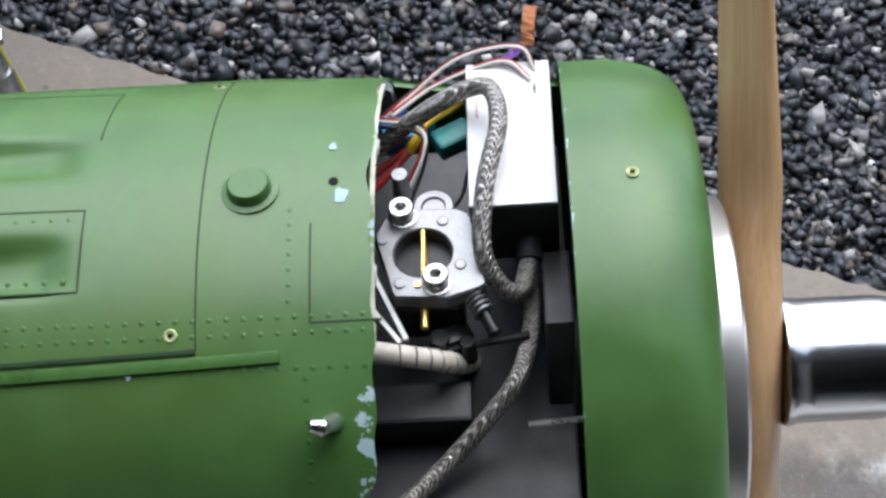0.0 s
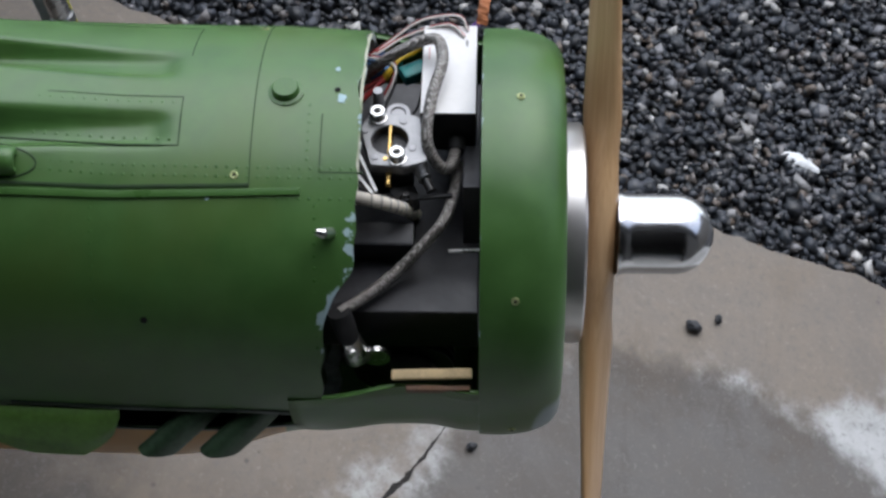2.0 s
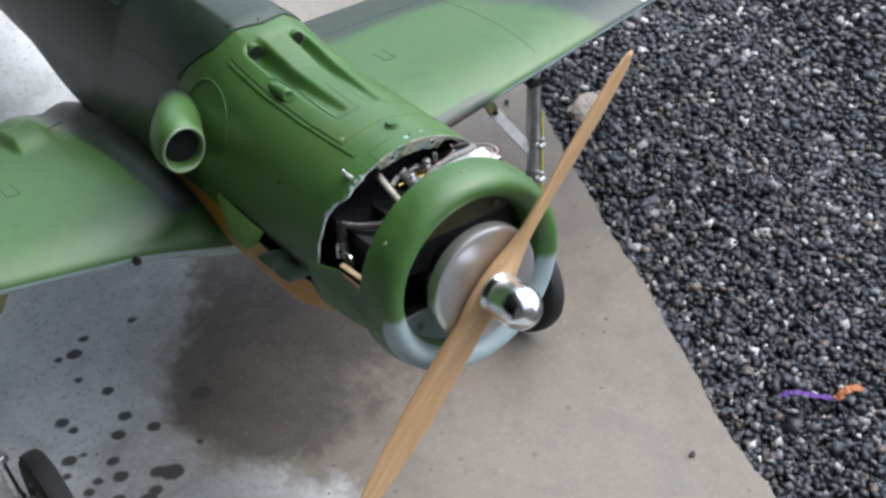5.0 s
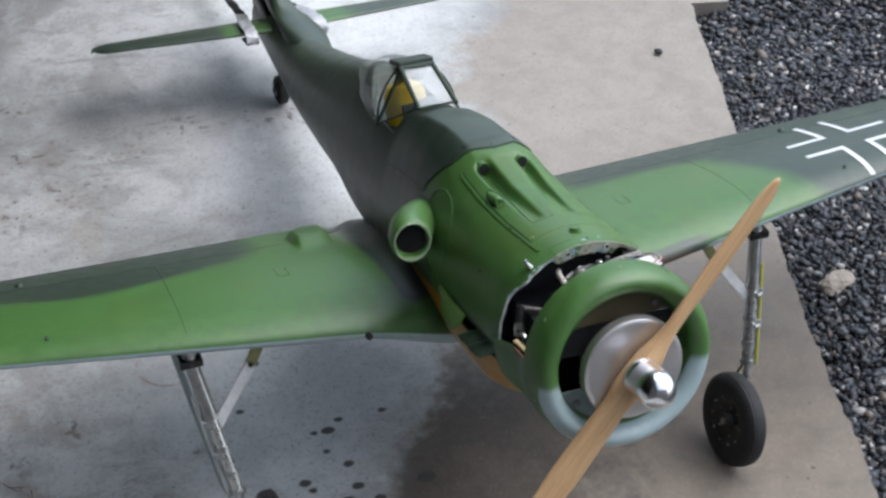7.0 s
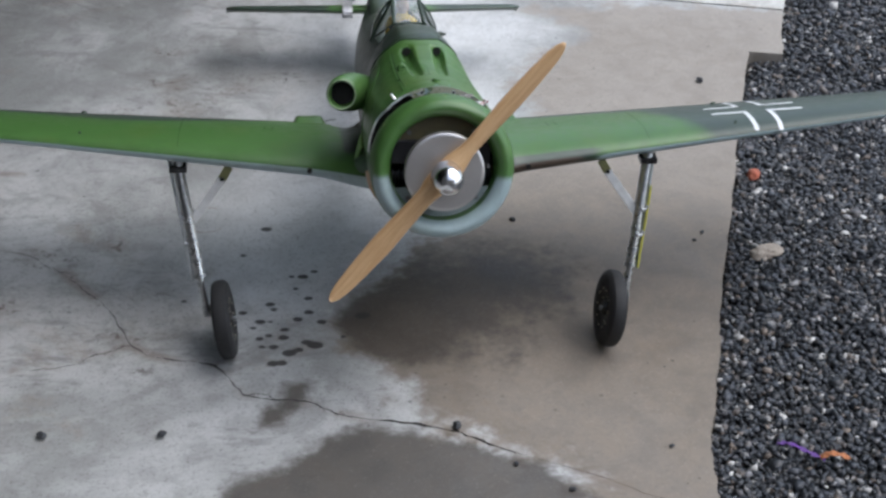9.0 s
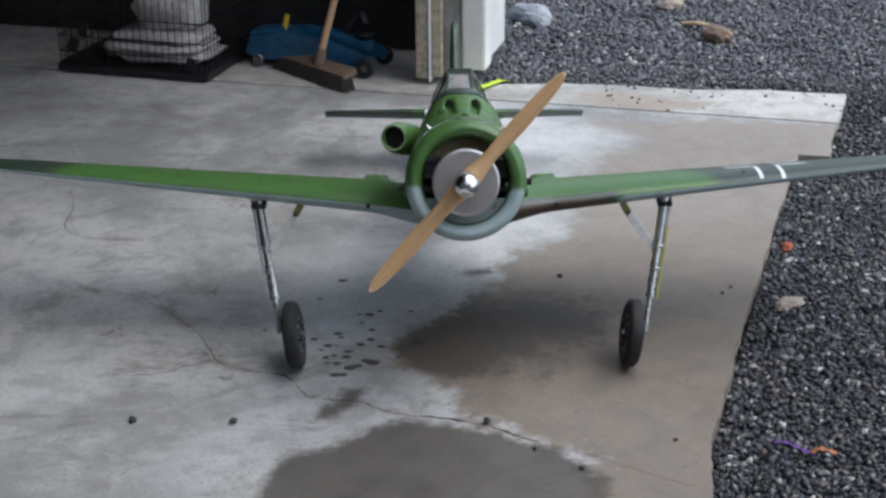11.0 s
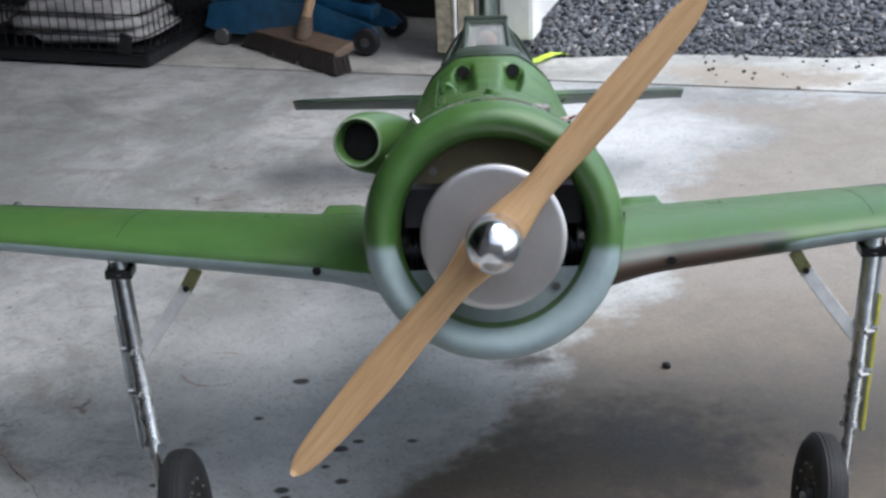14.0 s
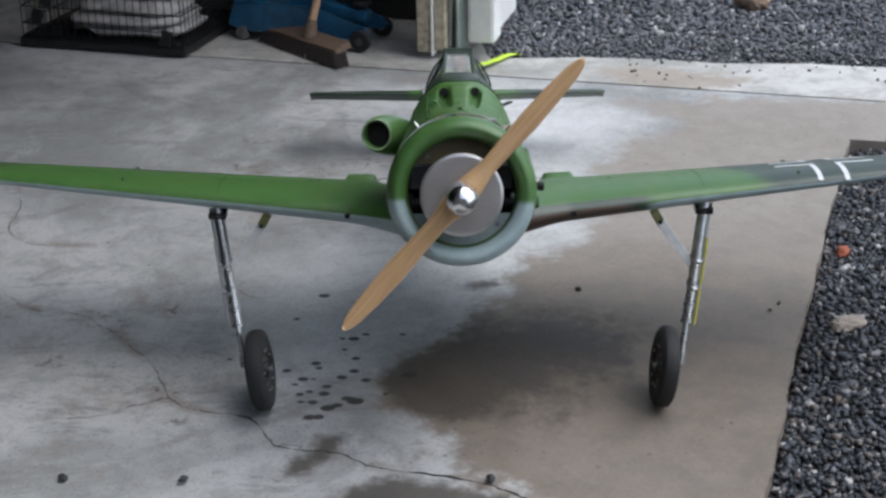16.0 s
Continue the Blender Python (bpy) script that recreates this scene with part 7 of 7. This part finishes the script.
def trolley_jack():
    a, b = Vector((-0.72, 2.44, 0)), Vector((-0.215, 2.26, 0))
    ang = math.degrees(math.atan2((b - a).y, (b - a).x))
    e = empty("trolley_jack", pose(*((a + b) / 2), 0, 0, ang), "blue steel trolley jack on small wheels", "jack")
    blue = M["jackblue"]
    for s in (-1, 1):
        bm = bmesh.new()
        pts = [(-0.25, 0.045), (-0.23, 0.105), (-0.10, 0.125), (0.06, 0.120), (0.22, 0.070), (0.245, 0.045), (0.22, 0.030), (-0.20, 0.030)]
        f = bm.faces.new([bm.verts.new((x, s * 0.075, z)) for x, z in pts])
        r = bmesh.ops.extrude_face_region(bm, geom=[f])
        bmesh.ops.translate(bm, vec=(0, -s * 0.008, 0), verts=[v for v in r["geom"] if isinstance(v, bmesh.types.BMVert)])
        part("side_plate", bm, blue, e, "blue painted side plate")
    bm = bmesh.new()
    box(bm, (0.18, 0.12, 0.05), (-0.08, 0, 0.092), (0, 4, 0), 0.006)
    box(bm, (0.12, 0.10, 0.045), (-0.18, 0, 0.105), (0, -8, 0), 0.008)
    part("housing", bm, blue, e, "blue pump housing")
    bm = bmesh.new()
    box(bm, (0.26, 0.05, 0.035), (0.08, 0, 0.108), (0, 9, 0), 0.008)
    part("lift_arm", bm, blue, e, "blue lifting arm")
    bm = bmesh.new()
    lathe(bm, [(0.02, 0.0), (0.026, 0.012), (0.034, 0.016), (0.034, 0.026), (0.026, 0.024), (0.0, 0.022)], 20, pose(0.18, 0, 0.112))
    part("saddle", bm, M["black"], e, "black round saddle", True)
    for x, y, r, w in ((0.215, -0.092, 0.034, 0.024), (0.215, 0.092, 0.034, 0.024), (-0.20, -0.075, 0.022, 0.018), (-0.20, 0.075, 0.022, 0.018)):
        bm = bmesh.new()
        lathe(bm, [(0.0, -w / 2), (r * 0.9, -w / 2), (r, -w / 3), (r, w / 3), (r * 0.9, w / 2), (0.0, w / 2)], 28, pose(x, y, r, 90, 0, 0))
        wh = part("wheel", bm, M["rubber"] if r > 0.03 else M["alloy"], e, "small black wheel" if r > 0.03 else "small metal castor", True)
        bm = bmesh.new()
        lathe(bm, [(0.0, -w / 2 - 0.003), (r * 0.35, -w / 2 - 0.002), (r * 0.4, 0), (r * 0.35, w / 2 + 0.002), (0, w / 2 + 0.003)], 16, pose(x, y, r, 90, 0, 0))
        part("hub_cap", bm, M["alloy"], wh, "pale hub cap", True)
    bm = bmesh.new()
    rod(bm, (-0.13, 0.0, 0.12), (-0.115, 0.0, 0.175), 0.011, 0.010, 12)
    part("handle_socket", bm, M["yellow"], e, "yellow handle socket", True)
    bm = bmesh.new()
    tube(bm, [(0.10, 0.02, 0.125), (0.135, 0.02, 0.185), (0.165, 0.01, 0.195), (0.185, 0.0, 0.165)], 0.014, 8, 5)
    part("hook", bm, M["black"], e, "black hook", True)


M["jackblue"] = simple("scuffed_blue_paint", (0.018, 0.095, 0.19), 0.4, 0, 0.3, 30, 0.1)
trolley_jack()


def dog_crate():
    a, b, c = Vector((-1.37, 2.30, 0)), Vector((-0.84, 2.145, 0)), Vector((-0.70, 2.56, 0))
    ang = math.degrees(math.atan2((b - a).y, (b - a).x))
    e = empty("dog_crate", pose(*a, 0, 0, ang), "black wire dog crate holding folded towels", "crate")
    W, D, H = (b - a).length, 0.44, 0.55
    bm = bmesh.new()
    box(bm, (W + 0.02, D + 0.02, 0.028), (W / 2, D / 2, 0.018), bevel=0.006)
    part("tray", bm, M["black"], e, "black plastic tray")
    for name, n, fn in (("front", 22, lambda t, z: (t * W, 0, z)), ("back", 22, lambda t, z: (t * W, D, z)), ("end", 17, lambda t, z: (0, t * D, z)), ("end", 17, lambda t, z: (W, t * D, z))):
        bm = bmesh.new()
        for i in range(n):
            rod(bm, fn(i / (n - 1), 0.03), fn(i / (n - 1), H), 0.0016, 0.0016, 5)
        for z in (0.035, 0.075, 0.13, 0.20, 0.33, 0.45, H):
            rod(bm, fn(0, z), fn(1, z), 0.0021, 0.0021, 5)
        part(name + "_panel", bm, M["blackwire"], e, "black wire panel")
    bm = bmesh.new()
    for i in range(12):
        rod(bm, (W * i / 11, 0, H), (W * i / 11, D, H), 0.0018, 0.0018, 5)
    part("top_panel", bm, M["blackwire"], e, "black wire panel")
    for x, z in ((0.06, 0.10), (0.10, 0.16), (W - 0.05, 0.06)):
        bm = bmesh.new()
        box(bm, (0.035, 0.012, 0.05), (x, -0.008, z), (0, 15, 0), 0.004)
        part("latch", bm, M["black"], e, "black plastic latch")
    m = e.matrix_world

    def cloth(name, size, at, layers, mat, label, seed):
        vs, fs = [], []
        rng = random.Random(seed)
        for k in range(layers):
            n, base = 22, len(vs)
            h = size[2] / layers
            sx, sy = size[0] * (1 - 0.12 * k / layers - rng.uniform(0, 0.1)), size[1] * (1 - rng.uniform(0, 0.12))
            for i in range(n):
                for j in range(9):
                    t, u = 2 * math.pi * i / n, math.pi * j / 8 - math.pi / 2
                    x = sx / 2 * math.copysign(abs(math.cos(t)) ** 0.45, math.cos(t)) * max(0.03, math.cos(u)) ** 0.3
                    y = sy / 2 * math.copysign(abs(math.sin(t)) ** 0.45, math.sin(t)) * max(0.03, math.cos(u)) ** 0.3
                    z = h * (k + 0.5 + 0.5 * math.sin(u))
                    q = 0.016 * noise.noise((x * 14 + seed, y * 14, z * 20 + k)) + 0.006 * noise.noise((x * 40, y * 40, k + seed))
                    vs.append(m @ Vector((at[0] + x + q, at[1] + y + q, at[2] + z + q * 0.7)))
            fs += [(base + i * 9 + j, base + ((i + 1) % n) * 9 + j, base + ((i + 1) % n) * 9 + j + 1, base + i * 9 + j + 1) for i in range(n) for j in range(8)]
        return tagged(mesh_object(name, vs, fs, mat, smooth=True), label, "towel")

    for k in range(3):
        cloth("folded_towel", (0.40 - 0.015 * k, 0.28 - 0.01 * k, 0.036), (W - 0.23 + 0.006 * (-1) ** k, 0.17, 0.036 + 0.033 * k), 1, M["towel"], "folded white towel stacked in the crate", 3 + k)
    cloth("folded_towel", (0.26, 0.22, 0.13), (W - 0.20, 0.19, 0.134), 1, M["towel"], "bunched white towel on the stack", 8)
    cloth("dark_blanket", (0.30, 0.30, 0.05), (0.20, 0.24, 0.033), 1, M["blanket"], "dark brown blanket in the crate", 5)


M["blackwire"] = simple("black_coated_wire", (0.012, 0.012, 0.013), 0.4, 0.3, 0.3, 60, 0)
M["towel"] = simple("white_towel", (0.50, 0.485, 0.47), 0.95, 0, 0.35, 30, 0.5, 0.003)
M["blanket"] = simple("dark_brown_blanket", (0.06, 0.035, 0.028), 0.95, 0, 0.3, 30, 0.5, 0.003)
dog_crate()


# ---- loose stones and litter ----
def rock(name, x, y, z, size, material, label, category, seed, group=""):
    bm = bmesh.new()
    bmesh.ops.create_icosphere(bm, subdivisions=3, radius=1.0)
    for v in bm.verts:
        d = 1 + 0.35 * noise.noise(v.co * 1.3 + Vector((seed, 0, 0))) + 0.12 * noise.noise(v.co * 3.5 + Vector((0, seed, 0)))
        v.co = Vector((v.co.x * size[0] * d, v.co.y * size[1] * d, v.co.z * size[2] * d))
    low = min(v.co.z for v in bm.verts)
    bmesh.ops.rotate(bm, cent=(0, 0, 0), matrix=Matrix.Rotation(seed * 1.7, 3, "Z"), verts=bm.verts)
    ob = part(name, bm, material, None, "", False)
    ob.matrix_world = pose(x, y, z - low * 0.85)
    return tagged(ob, label, category, group)


M["rockblack"] = simple("black_pebble", (0.03, 0.032, 0.036), 0.6, 0, 0.4, 60, 0.4)
M["rockgrey"] = simple("pale_grey_rock", (0.34, 0.37, 0.40), 0.8, 0, 0.3, 14, 0.7, 0.006)
M["rockbrown"] = simple("brown_rock", (0.20, 0.14, 0.10), 0.8, 0, 0.35, 14, 0.7, 0.006)
M["rocktan"] = simple("tan_rock", (0.40, 0.34, 0.28), 0.8, 0, 0.3, 30, 0.6, 0.004)
M["rockred"] = simple("red_brick_piece", (0.32, 0.09, 0.05), 0.85, 0, 0.3, 40, 0.6, 0.003)
for k, (x, y, r) in enumerate(((-0.651, -0.209, 0.009), (-0.453, -0.219, 0.009), (0.242, 0.476, 0.007), (0.637, 0.405, 0.005), (0.612, 0.373, 0.0045), (0.292, -0.551, 0.008), (0.306, -0.578, 0.005), (0.043, -0.225, 0.009), (0.212, -0.400, 0.006), (0.83, 1.168, 0.010), (0.40, -0.30, 0.005), (0.13, -0.33, 0.005))):
    rock("pebble", x, y, -0.002, (r, r * 0.75, r * 0.6), M["rockblack"], "small dark pebble lying on the concrete", "pebble", k + 1.3, "pebbles on the slab")
rng = random.Random(11)
for k in range(40):
    x = rng.uniform(0.45, 1.25)
    y = np.interp(x, [0.10, 0.40, 0.62, 0.80, 1.05, 1.35], [2.11, 2.11, 2.08, 2.03, 2.02, 1.955]) - abs(rng.gauss(0.0, 0.10)) - 0.01
    r = rng.uniform(0.002, 0.0058)
    rock("pebble", x, float(y), -0.002, (r, r * 0.75, r * 0.6), M["rockblack"], "small dark pebble lying on the concrete", "pebble", k + 20.1, "pebbles on the slab")
rock("rock", 0.336, 3.03, -0.03, (0.115, 0.06, 0.045), M["rockgrey"], "pale blue-grey rock lying on the gravel", "rock", 3.1)
rock("rock", 1.02, 2.74, -0.03, (0.055, 0.045, 0.035), M["rockbrown"], "brown rock lying on the gravel", "rock", 5.2)
rock("rock", 0.92, 3.26, -0.03, (0.05, 0.035, 0.03), M["rocktan"], "tan rock lying on the gravel", "rock", 7.7)
rock("rock", 0.762, 0.345, -0.03, (0.040, 0.022, 0.016), M["rocktan"], "tan stone beside the slab edge", "rock", 9.4)
rock("brick_piece", 0.835, 0.69, -0.03, (0.022, 0.014, 0.012), M["rockred"], "small piece of red brick on the gravel", "brick piece", 2.6)
rock("white_stone", 0.540, -0.700, -0.028, (0.022, 0.012, 0.008), M["white"], "smooth white stone on the gravel", "stone", 4.4)
bm = bmesh.new()
tube(bm, [(0.93, 2.98, -0.015), (0.97, 2.93, 0.0), (1.02, 2.91, -0.005), (1.06, 2.84, 0.0), (1.09, 2.78, -0.01)], 0.008, 8, 6)
tagged(part("twig", bm, M["foam"], None, "", True), "dry yellow twig on the gravel", "twig")
M["purple"] = simple("purple_ribbon", (0.10, 0.03, 0.22), 0.6, 0, 0.2, 60)
M["rust"] = simple("orange_leaf", (0.35, 0.13, 0.05), 0.8, 0, 0.25, 60)
bm = bmesh.new()
ribbon(bm, [(0.590, -0.285, -0.016), (0.61, -0.296, -0.010), (0.635, -0.318, -0.012), (0.66, -0.335, -0.016)], 0.008, 0.001, 6, 0.002)
tagged(part("ribbon", bm, M["purple"]), "scrap of purple ribbon on the gravel", "ribbon")
bm = bmesh.new()
ribbon(bm, [(0.650, -0.335, -0.010), (0.67, -0.335, -0.002), (0.70, -0.340, -0.010)], 0.012, 0.001, 6, 0.002)
tagged(part("dead_leaf", bm, M["rust"]), "curled orange leaf on the gravel", "leaf")
